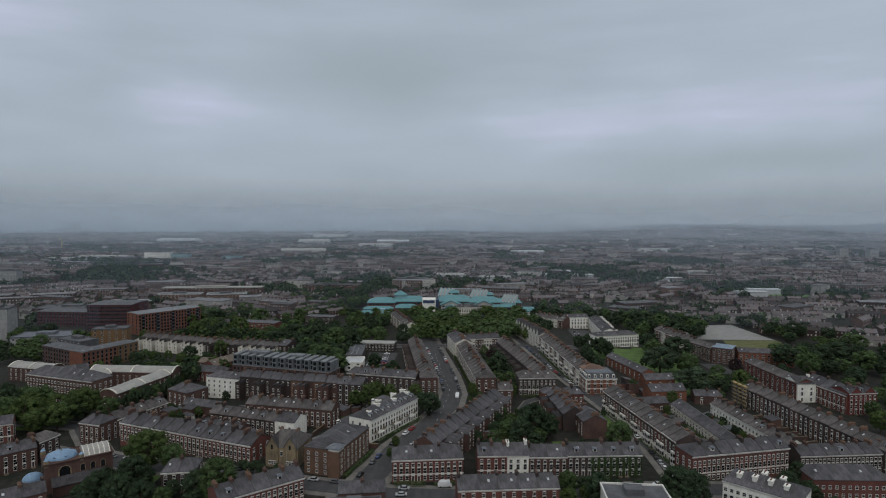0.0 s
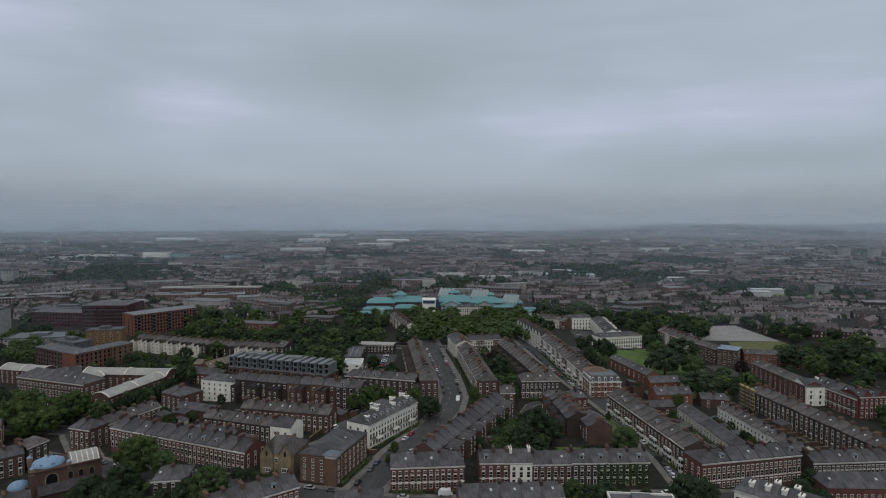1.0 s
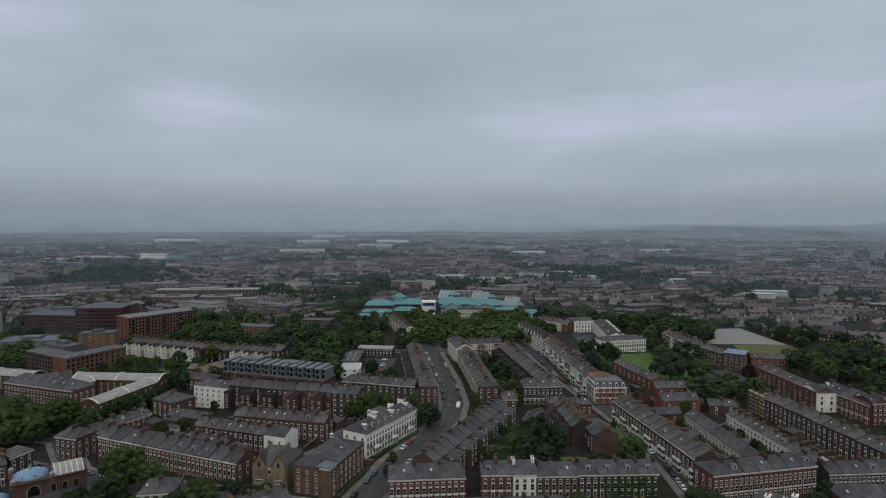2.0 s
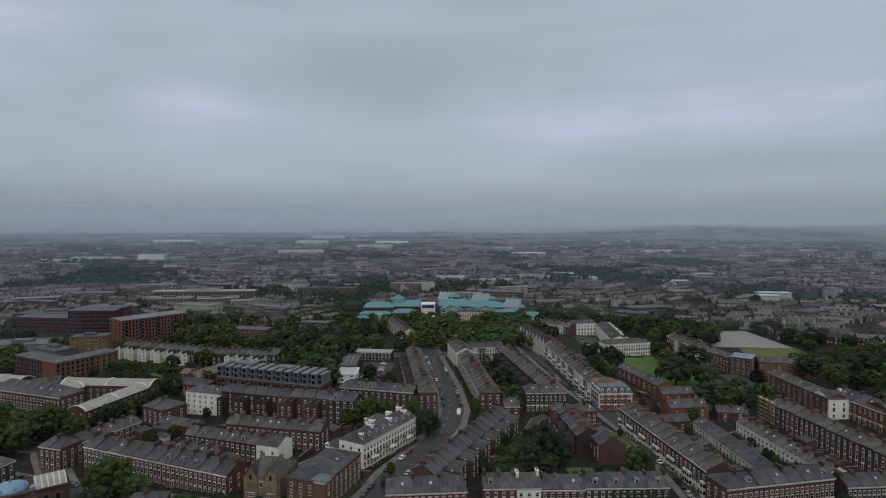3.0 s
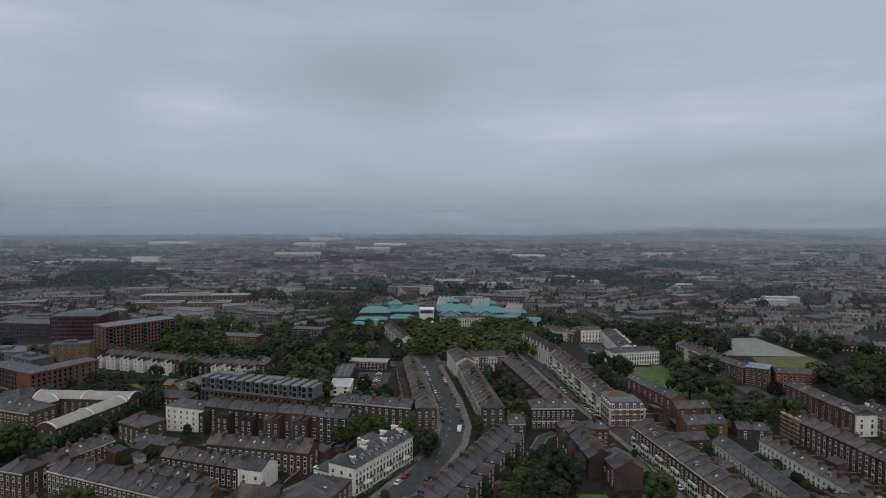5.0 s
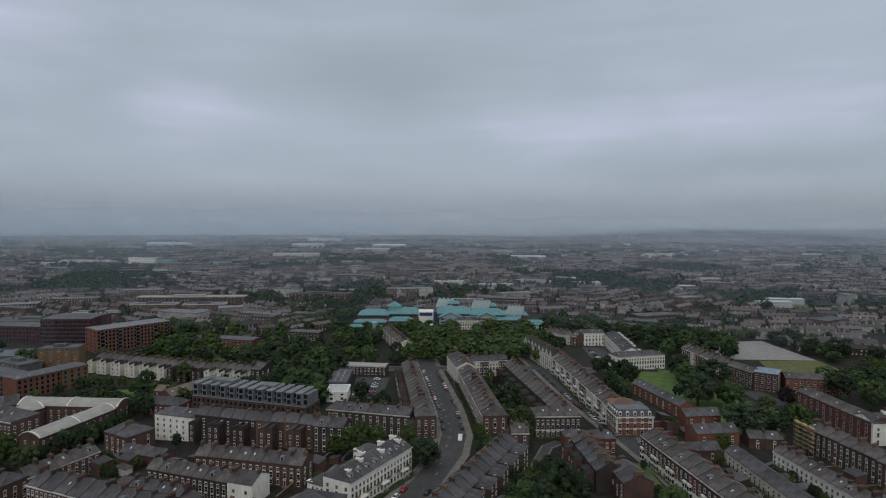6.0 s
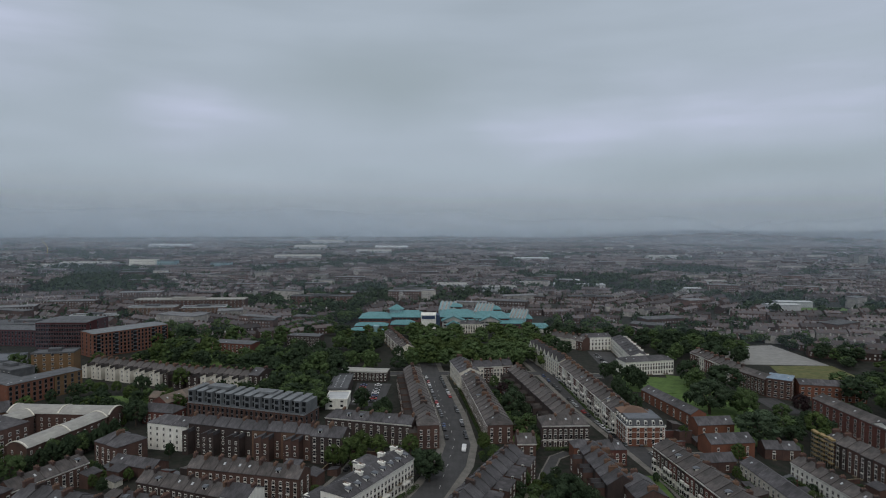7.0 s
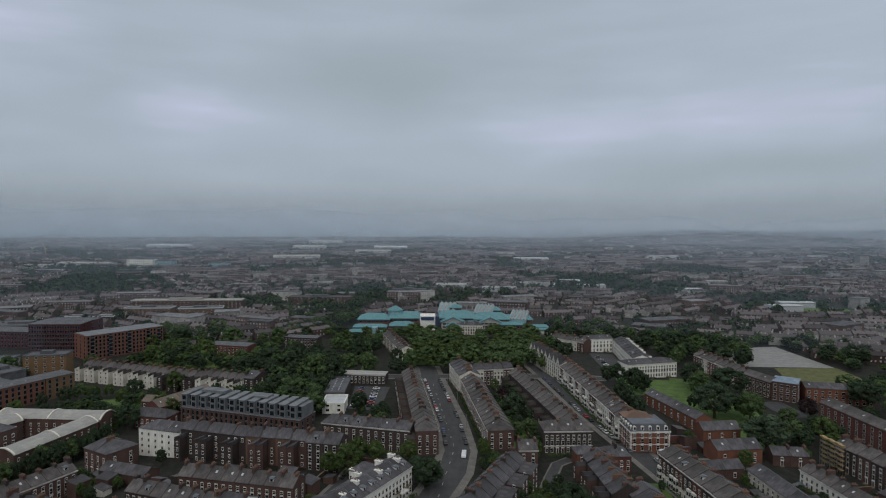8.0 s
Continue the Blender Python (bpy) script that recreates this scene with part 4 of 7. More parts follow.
terrace("white stucco front range with dark flat windows", (130.0, 484.5), (167.0, 493.5), 13, 10, 3, 6.4, 3, STUCCO, SLATE, 2.4, (5, 5), stacks=False, name="stucco_terrace", group="stucco terraces")
terrace("long low red-brick school range with slate roof", (121.0, 425.0), (131.0, 378.0), 9, 6.5, 2, 6, 1, BRICK_ORANGE, SLATE, 2.8, cornice=False, doors=False, stacks=False, name="school_range", category="school", group="school ranges")
terrace("red-brick gabled school wing with slate roof", (128.0, 362.5), (147.0, 364.5), 9, 6.5, 2, 6, 1, BRICK_ORANGE, SLATE, 3, cornice=False, doors=False, stacks=False, name="school_range", category="school", group="school ranges")
terrace("red-brick school hall with slate roof", (122.0, 335.0), (143.0, 337.5), 11, 7.0, 2, 7, 1, BRICK_ORANGE, SLATE, 3, cornice=False, doors=False, stacks=False, name="school_range", category="school", group="school ranges")

# ---- left-hand quarter ----
terrace("long brick terrace with white cornice and slate roof", (-146.4, 272.9), (-77.1, 244.1), 13, 9.2, 3, 6.6, 3, BRICK_RED, SLATE, 3.4, (0, 0), ends=(0, 3), mixed=(BRICK_BROWN,))
terrace("brick corner house with pale pilasters", (-168.0, 277.7), (-156.7, 274.1), 11, 10, 3, 6, 2, BRICK_BROWN, SLATE, 3, (3, 3), ends=(0, 3))
terrace("brown brick row with slate roofs and outhouses", (-153.5, 284.0), (-141.5, 311.0), 9, 9, 3, 6, 2, BRICK_BROWN, SLATE_BROWN, 3)
terrace("low brick workshops with slate roofs", (-112.0, 276.0), (-90.0, 268.0), 9, 6, 2, 6, 1, BRICK_BROWN, SLATE, 2.6, cornice=False)
terrace("brick row with rear wings and a white end wall", (-110.5, 287.5), (-75.7, 275.2), 9, 8, 3, 5.6, 2, BRICK_DARK, SLATE_BROWN, 3, cornice=False)
terrace("white-rendered end house of a brick row", (-75.5, 275.0), (-65.5, 271.8), 11, 8, 2, 10, 2, STUCCO, SLATE, 2.8, cornice=False, ends=(0, 0))
terrace("brown brick terrace with slate roof and white windows", (-96.0, 297.0), (-51.0, 286.5), 10, 9, 3, 5.8, 2, BRICK_BROWN, SLATE_BROWN, 3, cornice=False, ends=(0, 2))
terrace("white-rendered block with dark roof", (-134.9, 346.4), (-114.0, 340.0), 12, 12, 4, 7, 2, STUCCO, SLATE, 2.4, (5, 0), cornice=False, doors=False, stacks=False, wide=WIN_SMALL, ends=(0, 2), name="rendered_block", category="apartment block", group="apartment blocks")
backs("tall sooty brick row with rear wings and small yards", (-113.5, 341.0), (-82.0, 331.5), 9, 12, storeys=4, house=6.4, bays=2, brick=BRICK_DARK, roof=SLATE, rise=3, cornice=False, wing=(3.2, 4.5, 9.5))
backs("tall brown brick row with projecting rear wings", (-81.5, 330.0), (-55.0, 325.5), 9, 12, storeys=4, house=6.4, bays=2, brick=BRICK_BROWN, roof=SLATE, rise=3, cornice=False, wing=(3.4, 5.0, 10), mixed=(BRICK_TAN,))
terrace("sooty brick end houses with large white sash windows", (-54.5, 323.0), (-40.5, 320.0), 11, 12, 4, 7, 2, BRICK_DARK, SLATE, 3, cornice=False, doors=False, ends=(0, 2), wide=WIN_TALL)
backs("long terrace seen from its white-painted rear wings", (-240.8, 483.9), (-176, 461.2), 10, 9, storeys=3, house=6.4, bays=2, brick=CREAM, roof=SLATE_BROWN, rise=3, cornice=False, wing=(4.4, 6.5, 8.3))
backs("sooty brick terrace with rear wings and slate roof", (-175.5, 461.0), (-148, 451.4), 10, 9, storeys=3, house=6.4, bays=2, brick=BRICK_DARK, roof=SLATE_BROWN, rise=3, cornice=False, wing=(4.4, 6.5, 8.3))
backs("terrace end with white rear wings and dark gable", (-147.5, 451.2), (-119.3, 441.3), 10, 9, storeys=3, house=6.4, bays=2, brick=CREAM, roof=SLATE_BROWN, rise=3, cornice=False, wing=(4.4, 6.5, 8.3))
terrace("dark brick terrace end house with white windows", (-119.0, 443.0), (-112.0, 440.6), 17, 9, 3, 7, 2, BRICK_DARK, SLATE, 3, cornice=False, doors=False, ends=(0, 3))
terrace("brick and painted terrace beyond the lawn trees", (190.0, 520.0), (196.5, 464.0), 12, 10, 3, 6.4, 2, BRICK_RED, SLATE_BROWN, 3, mixed=(CREAM, BRICK_BROWN))
terrace("brown brick flats joined to the blue-roofed block", (196.8, 462.0), (202.6, 439.0), 12, 10.5, 4, 6, 2, BRICK_BROWN, SLATE_BROWN, 2.4, cornice=False, doors=False, stacks=False, wide=WIN_MODERN, ends=(0, 2), name="apartment_block", category="apartment block", group="apartment blocks")
terrace("brick villa beside a white rear wing", (-150.0, 330.0), (-136.0, 322.0), 14, 10, 3, 7, 2, BRICK_BROWN, SLATE, 3, (4, 4), ends=(2, 2), cornice=False)
terrace("long brick institute with white cornice and slate roof", (-240.0, 347.0), (-192.0, 330.0), 14, 15, 4, 6.8, 3, BRICK_BROWN, SLATE, 4.2, (7, 7), ends=(0, 4), band=True, stacks=False, name="institute", category="institute", group="institutes")
terrace("long orange-brick courtyard block with flat roof", (-244.9, 409.9), (-233.2, 432.9), 14, 13, 4, 7, 2, BRICK_ORANGE, FELT, 0.4, cornice=False, doors=False, stacks=False, wide=WIN_SLOT, name="student_block", category="apartment block", group="student blocks")
terrace("ochre-brick end of a courtyard block with flat roof", (-233.0, 433.3), (-225.3, 448.4), 14, 13, 4, 7, 2, BRICK_OCHRE, FELT, 0.4, cornice=False, doors=False, stacks=False, wide=WIN_SLOT, name="student_block", category="apartment block", group="student blocks")
terrace("brown-brick courtyard block with flat roof", (-288.0, 434.0), (-246.0, 410.5), 14, 13, 4, 7, 2, BRICK_BROWN, FELT, 0.4, cornice=False, doors=False, stacks=False, wide=WIN_SLOT, name="student_block", category="apartment block", group="student blocks")
tower = terrace("orange-brick tower block with a pale flat roof", (-268.8, 535.8), (-232.0, 583.0), 22, 19, 6, 8, 3, BRICK_ORANGE, ZINC, 0.5, cornice=False, doors=False, stacks=False, wide=WIN_SLOT, ends=(3, 3), name="student_block", category="apartment block", group="student blocks")
# Dark strips on the uncut wall paint the shade of balcony recesses.
recess = Shape().box(0, 2.6, -0.12, 0.1, 1.0, 18.2).mesh("balcony_recess", [GLASS])
slab = Shape().box(-0.2, 2.8, -0.9, 0.1, 0, 0.5).mesh("balcony_slab", [LEAD])
for bx in (3, 16.5, 31, 46, 55):
    q = part("balcony_recess", recess, tower, "dark strip for a shaded balcony recess", pose(bx, 0, 0))
    for k in range(6):
        part("balcony_slab", slab, q, "", pose(0, 0, 1.6 + 3.05 * k))
terrace("dark plum-brick block with slot windows", (-326.5, 556.0), (-286.0, 557.0), 34, 24.5, 7, 9, 4, BRICK_PLUM, FELT, 0.6, cornice=False, doors=False, stacks=False, wide=WIN_SLOT, ends=(0, 3), name="student_block", category="apartment block", group="student blocks")
terrace("lower plum-brick wing with flat roof", (-392.0, 584.0), (-328.0, 578.0), 22, 14, 4, 9, 3, BRICK_PLUM, FELT, 0.6, cornice=False, doors=False, stacks=False, wide=WIN_SLOT, name="student_block", category="apartment block", group="student blocks")
terrace("small brick house among garden trees", (-102.6, 219.2), (-90.7, 221.0), 12, 8, 3, 6, 2, BRICK_DARK, SLATE, 3, (3, 3), ends=(0, 2))
terrace("brick terrace with white sashes along the street", (-71.0, 192.0), (-47.3, 210.5), 12, 9.5, 3, 6.4, 3, BRICK_RED, SLATE, 3.2, ends=(0, 2))
terrace("brown brick terrace beside the church", (-192.0, 228.5), (-170.0, 251.0), 9, 8.6, 3, 6, 2, BRICK_BROWN, SLATE, 3, ends=(0, 2), cornice=False)
terrace("brick house with a deep white cornice", (-171.3, 254.5), (-168.8, 264.5), 9, 9.4, 3, 10, 3, BRICK_DARK, SLATE_BROWN, 2.4, (0, 3), ends=(2, 2))
terrace("red-brick corner house with white window bands", (-216.0, 271.0), (-200.5, 279.5), 10, 9.0, 3, 6, 2, BRICK_RED, SLATE, 3, ends=(0, 2), band=True)
terrace("slate-roofed brick house below the church", (-162.0, 190.5), (-139.0, 209.5), 10, 8.2, 3, 7, 2, BRICK_BROWN, SLATE, 2.8, ends=(0, 2), cornice=False)
terrace("low slate-roofed corner houses beside the cross street", (-33.5, 201.5), (-17.5, 203.0), 9.5, 7.6, 2, 8, 2, BRICK_BROWN, SLATE, 2.4, (0, 3), cornice=False, back="none")
# near right
villa = terrace("white stucco villa with bracketed eaves", (103.0, 209.0), (121.0, 192.0), 14, 11, 3, 7, 3, STUCCO, SLATE, 3, (4, 4), ends=(3, 0), stacks=False, band=True, name="stucco_villa", group="stucco terraces")
white_stacks(villa, ((4.5, 4.0, 12.4), (9.5, 4.2, 12.6), (14.5, 4.4, 12.6), (19.5, 4.2, 12.4), (11.0, 10.2, 12.4), (17.0, 10.0, 12.4)))
terrace("dark brick house with a broad slate roof", (144.0, 222.0), (174.0, 221.0), 13, 7.5, 2, 7, 3, BRICK_RED, SLATE, 3.6, (5, 5), doors=False, cornice=False, stacks=False, wide=WIN_FLAT)


# ---- trees ----
def crown_mesh(name, mat, lobes, leaves, seed, size, rings=6, sides=9):
    """A crown about one unit in radius and in half height: many uneven leafy lobes, each a rough clump under a fringe of sprays."""
    rng = np.random.default_rng(seed)
    v, f = [], []
    for k in range(lobes):
        a = k * 2.39996 + rng.uniform(-0.4, 0.4)
        u = 1 - 1.88 * (k + 0.5) / lobes
        r = math.sqrt(max(0.0, 1 - u * u)) * rng.uniform(0.50, 0.76) if k else 0.05
        c = np.array((r * math.cos(a), r * math.sin(a), u * rng.uniform(0.54, 0.74)))
        rad = rng.uniform(0.15, 0.32) * (30 / lobes) ** 0.2
        i0 = len(v)
        for i in range(rings):
            for j in range(sides):
                ph, th = math.pi * (i + 0.5) / rings, 6.2832 * (j + 0.5 * (i % 2)) / sides
                d = np.array((math.sin(ph) * math.cos(th), math.sin(ph) * math.sin(th), math.cos(ph)))
                v.append(tuple(c + d * rad * (1, 1, 0.82) * rng.uniform(0.62, 1.0)))
        for i in range(rings - 1):
            f += [(i0 + i * sides + j, i0 + (i + 1) * sides + j, i0 + (i + 1) * sides + (j + 1) % sides, i0 + i * sides + (j + 1) % sides) for j in range(sides)]
        f.append(tuple(range(i0, i0 + sides)))
        for _ in range(leaves):
            d = rng.normal(size=3)
            d /= np.linalg.norm(d)
            if d @ (c + (0, 0, 0.25)) < -0.12:
                d = -d
            p = c + d * rad * np.array((1, 1, 0.82)) * rng.uniform(0.80, 1.28)
            t = rng.normal(size=3)
            t /= np.linalg.norm(t)
            b = np.cross(t, rng.normal(size=3))
            b /= np.linalg.norm(b)
            s1, s2 = size * rng.uniform(0.7, 1.4), size * rng.uniform(0.5, 1.0)
            i = len(v)
            v += [tuple(p - t * s1), tuple(p - b * s2), tuple(p + t * s1), tuple(p + b * s2)]
            f.append((i, i + 1, i + 2, i + 3))
    return mesh_of(name, v, f, [mat])


def trunk_mesh():
    s = Shape()
    s.tube(0, 0, -0.3, 0.55, 0.075, 0.05, 7)
    rng = random.Random(5)
    for k in range(6):
        a = k * 1.05 + rng.uniform(-0.3, 0.3)
        p = (0, 0, rng.uniform(0.3, 0.52))
        q = (math.cos(a) * 0.42, math.sin(a) * 0.42, rng.uniform(0.75, 1.15))
        s.beam(p, q, 0.022)
    s.beam((0, 0, 0.5), (0.03, 0.02, 1.2), 0.03)
    return s.mesh("trunk", [BARK])


TRUNK = trunk_mesh()
CROWNS = [[crown_mesh("crown", LEAF[k], 46, 44, 10 * k + j, 0.040, 4, 6) for j in range(3)] for k in range(5)]
MID_CROWNS = [[crown_mesh("crown", LEAF[k], 32, 24, 30 + 10 * k + j, 0.055, 4, 6) for j in range(3)] for k in range(5)]
WOOD_CROWNS = [[crown_mesh("wood_crown", LEAF[k], 24, 16, 50 + 10 * k + j, 0.070, 4, 6) for j in range(3)] for k in range(5)]
TREE_LABEL = ["broad plane tree in full green leaf", "dark green leafy tree", "fresh green broadleaf tree", "tall grey-green willow-like tree", "dark copper beech tree"]
WOODS = [[] for _ in LEAF]
# plots where buildings stand clear of trees
CLEAR = ((-48, -22, 518, 590), (100, 172, 470, 575), (14, 46, 588, 642), (-95, -32, 610, 660), (94, 122, 552, 590), (18, 52, 445, 474), (-132, -96, 552, 590), (-192, -144, 534, 572), (-240, -176, 440, 482), (56, 84, 266, 334), (136, 160, 374, 414))


def tree(x, y, radius, height, kind=0, group="street and garden trees", alone=False):
    """A tree whose crown has that radius and whose top is at that height."""
    rng = random.Random(int(x * 13 + y * 7))
    j = rng.randrange(3)
    half = height * 0.46
    zc = height - half
    turn = rng.uniform(0, 360)
    if not alone and any(x0 < x < x1 and y0 < y < y1 for x0, x1, y0, y1 in CLEAR):
        return None
    if y > 400 and not alone:
        WOODS[kind].append((pose(x, y, gz(x, y) + zc, 0, 0, turn) @ Matrix.Diagonal((radius, radius, half, 1)), j))
        return None
    e = thing("tree", TREE_LABEL[kind], "tree", pose(x, y, gz(x, y), 0, 0, turn), group)
    part("trunk", TRUNK, e, "", Matrix.Diagonal((radius, radius, max(1.2, zc * 1.05), 1)))
    part("crown", (CROWNS if y < 300 or radius > 9 else MID_CROWNS)[kind][j], e, "", Matrix.Translation((0, 0, zc)) @ Matrix.Diagonal((radius, radius, half, 1)))
    return e


def grove(count, pts, radius, height, kinds, seed, spacing=0.75, group="street and garden trees"):
    """Trees strewn inside a polygon, no two too close."""
    rng = random.Random(seed)
    x0, x1 = min(p[0] for p in pts), max(p[0] for p in pts)
    y0, y1 = min(p[1] for p in pts), max(p[1] for p in pts)
    put = []
    for _ in range(count * 40):
        if len(put) >= count:
            break
        x, y = rng.uniform(x0, x1), rng.uniform(y0, y1)
        inside = False
        for (ax, ay), (bx, by) in zip(pts, pts[1:] + pts[:1]):
            if (ay > y) != (by > y) and x < (bx - ax) * (y - ay) / (by - ay) + ax:
                inside = not inside
        r = radius * rng.uniform(0.75, 1.25)
        if inside and all((x - q[0]) ** 2 + (y - q[1]) ** 2 > (spacing * (r + q[2])) ** 2 for q in put):
            put.append((x, y, r))
            tree(x, y, r, height * rng.uniform(0.85, 1.15), rng.choice(kinds), group)


grove(62, [(-25, 488), (76, 488), (86, 618), (-28, 616)], 9.0, 13.5, (0, 0, 0, 2), 1, 0.60, "plane trees of the square")
grove(34, [(-135, 475), (-28, 482), (-30, 555), (-140, 560)], 7.0, 13, (1, 0, 1), 2)
grove(16, [(-110, 405), (-64, 392), (-66, 452), (-100, 440)], 6.0, 12, (1, 0), 3)
grove(26, [(168, 500), (222, 500), (262, 585), (210, 625), (160, 580)], 7.5, 14, (1, 0, 1), 5)
grove(34, [(86, 500), (98, 505), (102, 560), (112, 580), (205, 612), (150, 690), (112, 690), (90, 560)], 7.0, 13, (1, 0, 1), 6)
grove(24, [(-284, 660), (-175, 615), (-150, 530), (-222, 540)], 7.5, 13, (2, 0, 1), 7)
grove(12, [(-350, 475), (-318, 488), (-278, 440), (-310, 415)], 7.0, 12, (1, 0), 8)
grove(20, [(302, 525), (304, 600), (335, 614), (352, 560), (352, 500), (345, 480), (342, 522)], 6.5, 12, (1, 0), 9)
grove(26, [(-145, 700), (-90, 668), (-85, 790), (-150, 800), (-200, 760)], 7.5, 13, (1, 1, 0), 10)
grove(18, [(255, 400), (330, 380), (345, 455), (262, 460)], 7.5, 13, (1, 0), 12)
grove(10, [(245, 345), (300, 330), (310, 375), (250, 390)], 6.5, 11, (1, 0), 13)
grove(9, [(-240, 395), (-200, 392), (-140, 400), (-150, 430), (-215, 440)], 5.5, 10, (1, 0, 2), 14)
grove(10, [(-140, 405), (-120, 400), (-112, 436), (-140, 445)], 4.5, 8, (1, 2), 15)
grove(7, [(172, 356), (196, 350), (200, 398), (182, 392)], 5.5, 10, (0, 1, 2), 16)
grove(14, [(104, 300), (120, 300), (122, 258), (112, 250)], 2.6, 5, (1, 2), 17)
grove(12, [(140, 312), (146, 312), (150, 262), (142, 262)], 2.2, 4.5, (1, 2), 18)
grove(12, [(160, 305), (170, 305), (178, 252), (166, 252)], 2.2, 4.0, (1, 2), 19)
grove(16, [(30, 300), (52, 305), (52, 262), (40, 250), (24, 250)], 4.2, 8, (1, 0), 20)
grove(12, [(28, 345), (45, 345), (48, 440), (32, 440)], 4.5, 9, (1, 1, 0), 21)
grove(10, [(-44, 372), (-26, 372), (-26, 398), (-46, 398)], 3.6, 7, (1, 0), 22)
grove(8, [(-62, 296), (-46, 292), (-46, 312), (-62, 314)], 2.6, 5, (2, 1), 23)
grove(10, [(-150, 305), (-120, 310), (-125, 325), (-150, 318)], 3.0, 6, (1, 2), 24)
grove(8, [(-84, 232), (-60, 228), (-60, 236), (-80, 242)], 2.4, 4.5, (2, 1), 25)
grove(9, [(18, 246), (50, 246), (52, 256), (20, 258)], 3.0, 6, (1, 0), 26)
grove(10, [(-420, 560), (-390, 480), (-330, 500), (-340, 560)], 6.5, 11, (1, 2, 0), 27)
grove(12, [(-180, 470), (-130, 455), (-130, 475), (-180, 500)], 5.0, 9, (1, 0, 2), 28)
tree(-206.4, 297.1, 8.2, 18.5, 2)
tree(-187.9, 292.3, 7.2, 16.3, 2)
tree(-184.0, 309.4, 9.2, 19.0, 2)
tree(-172.2, 309.2, 6.0, 13.9, 0)
tree(-231.3, 321.3, 6.9, 15.8, 1)
tree(-212.4, 319.0, 7.5, 17.0, 0)
tree(-196.5, 288.4, 4.4, 10.8, 2)
tree(-117.6, 240.3, 10.1, 19.0, 2)
tree(-114.6, 222.1, 6.5, 15.1, 1)
tree(-106.1, 236.5, 6.0, 14.0, 0)
tree(-114.4, 209.8, 5.7, 13.4, 1)
tree(-78.6, 211.4, 8.0, 18.1, 0)
tree(-87.2, 212.4, 5.3, 12.7, 1)
tree(-123.4, 215.0, 5.4, 12.8, 1)
tree(-104.6, 208.2, 4.8, 11.6, 1)
tree(-199.9, 325.7, 5.0, 11.9, 1)
tree(-3.6, 305.2, 6.8, 14.0, 1)
tree(-7.6, 311.0, 5.4, 12.0, 1)
tree(-2.0, 311.5, 4.6, 10.5, 0)
grove(7, [(14, 322), (24, 336), (29, 338), (20, 320)], 2.2, 4.6, (2, 1, 0), 74, 0.6)
grove(7, [(34, 292), (44, 312), (50, 312), (44, 288)], 2.2, 4.2, (2, 2, 1), 75, 0.6)
tree(-12.2, 331.6, 4.4, 10.8, 2)
tree(-35.6, 314.6, 6.8, 15.5, 2)
tree(-44.2, 318.1, 4.5, 11.1, 2)
tree(-26.4, 331.5, 4.4, 10.8, 2)
tree(45.0, 271.7, 8.7, 19.0, 1)
tree(38.1, 265.0, 6.2, 14.4, 1)
tree(32.6, 270.0, 4.7, 11.3, 0)
tree(52.1, 271.6, 5.8, 13.6, 1)
tree(42.0, 333.2, 4.1, 10.2, 2)
tree(38.8, 383.3, 7.5, 17.1, 1)
tree(37.2, 416.7, 4.8, 11.5, 4)
tree(104.0, 404.0, 5.0, 15.0, 1)
tree(107.5, 393.0, 4.2, 13.0, 1)
tree(105.5, 420.0, 5.0, 16.5, 1)
tree(123.3, 495.8, 6.8, 15.5, 1)
tree(80.2, 257.8, 6.6, 15.2, 0)
tree(151.5, 402.0, 12.6, 21.0, 3, alone=True)
tree(153.5, 353.0, 12.0, 19.0, 3, alone=True)
tree(181.3, 446.5, 13.3, 19.0, 1)
tree(168.3, 396.4, 8.7, 19.0, 0)
tree(174.0, 366.0, 7.4, 12.0, 0)
tree(166.5, 465.0, 9.2, 19.0, 1)
tree(203.7, 403.4, 5.4, 12.9, 4)
tree(188.6, 365.6, 6.4, 14.8, 2)
tree(132.4, 331.2, 3.8, 9.5, 2)
tree(161.0, 443.2, 7.9, 17.8, 0)
tree(248.7, 422.5, 10.9, 19.0, 1)
tree(250.1, 397.1, 8.7, 19.0, 0)
tree(289.1, 428.3, 14.5, 19.0, 1)
tree(269.6, 413.9, 9.1, 19.0, 1)
tree(293.6, 405.6, 8.9, 19.0, 0)
tree(220.7, 290.9, 5.6, 13.3, 2)
tree(231.7, 311.8, 4.8, 11.6, 0)
tree(248.0, 318.0, 6.2, 13.0, 1)
tree(247.0, 306.0, 6.8, 14.0, 2)
tree(238.5, 303.0, 4.6, 9.5, 1)
tree(87.2, 210.0, 7.5, 15.0, 1)
tree(95.5, 216.0, 5.8, 11.5, 1)
tree(134.5, 222.0, 4.6, 11.0, 1)
tree(93.7, 206.7, 4.4, 10.7, 1)
tree(58.3, 208.3, 5.7, 13.4, 1)
tree(48.9, 216.1, 4.1, 10.3, 0)
tree(144.8, 233.4, 4.0, 10.0, 1)
tree(132.8, 218.4, 4.2, 10.4, 1)
tree(80.4, 206.7, 4.0, 9.9, 1)
tree(-18.1, 261.3, 2.2, 6.4, 2)
tree(-19.7, 249.4, 1.8, 5.7, 0)
tree(18.5, 264.5, 3.0, 8.0, 1)
tree(20.8, 336.8, 3.2, 8.3, 2)
tree(-81.8, 256.3, 2.1, 6.3, 0)
tree(-129.7, 299.3, 2.5, 7.0, 1)
tree(-118.7, 333.0, 2.8, 7.6, 1)
tree(-136.0, 303.8, 2.2, 6.5, 2)
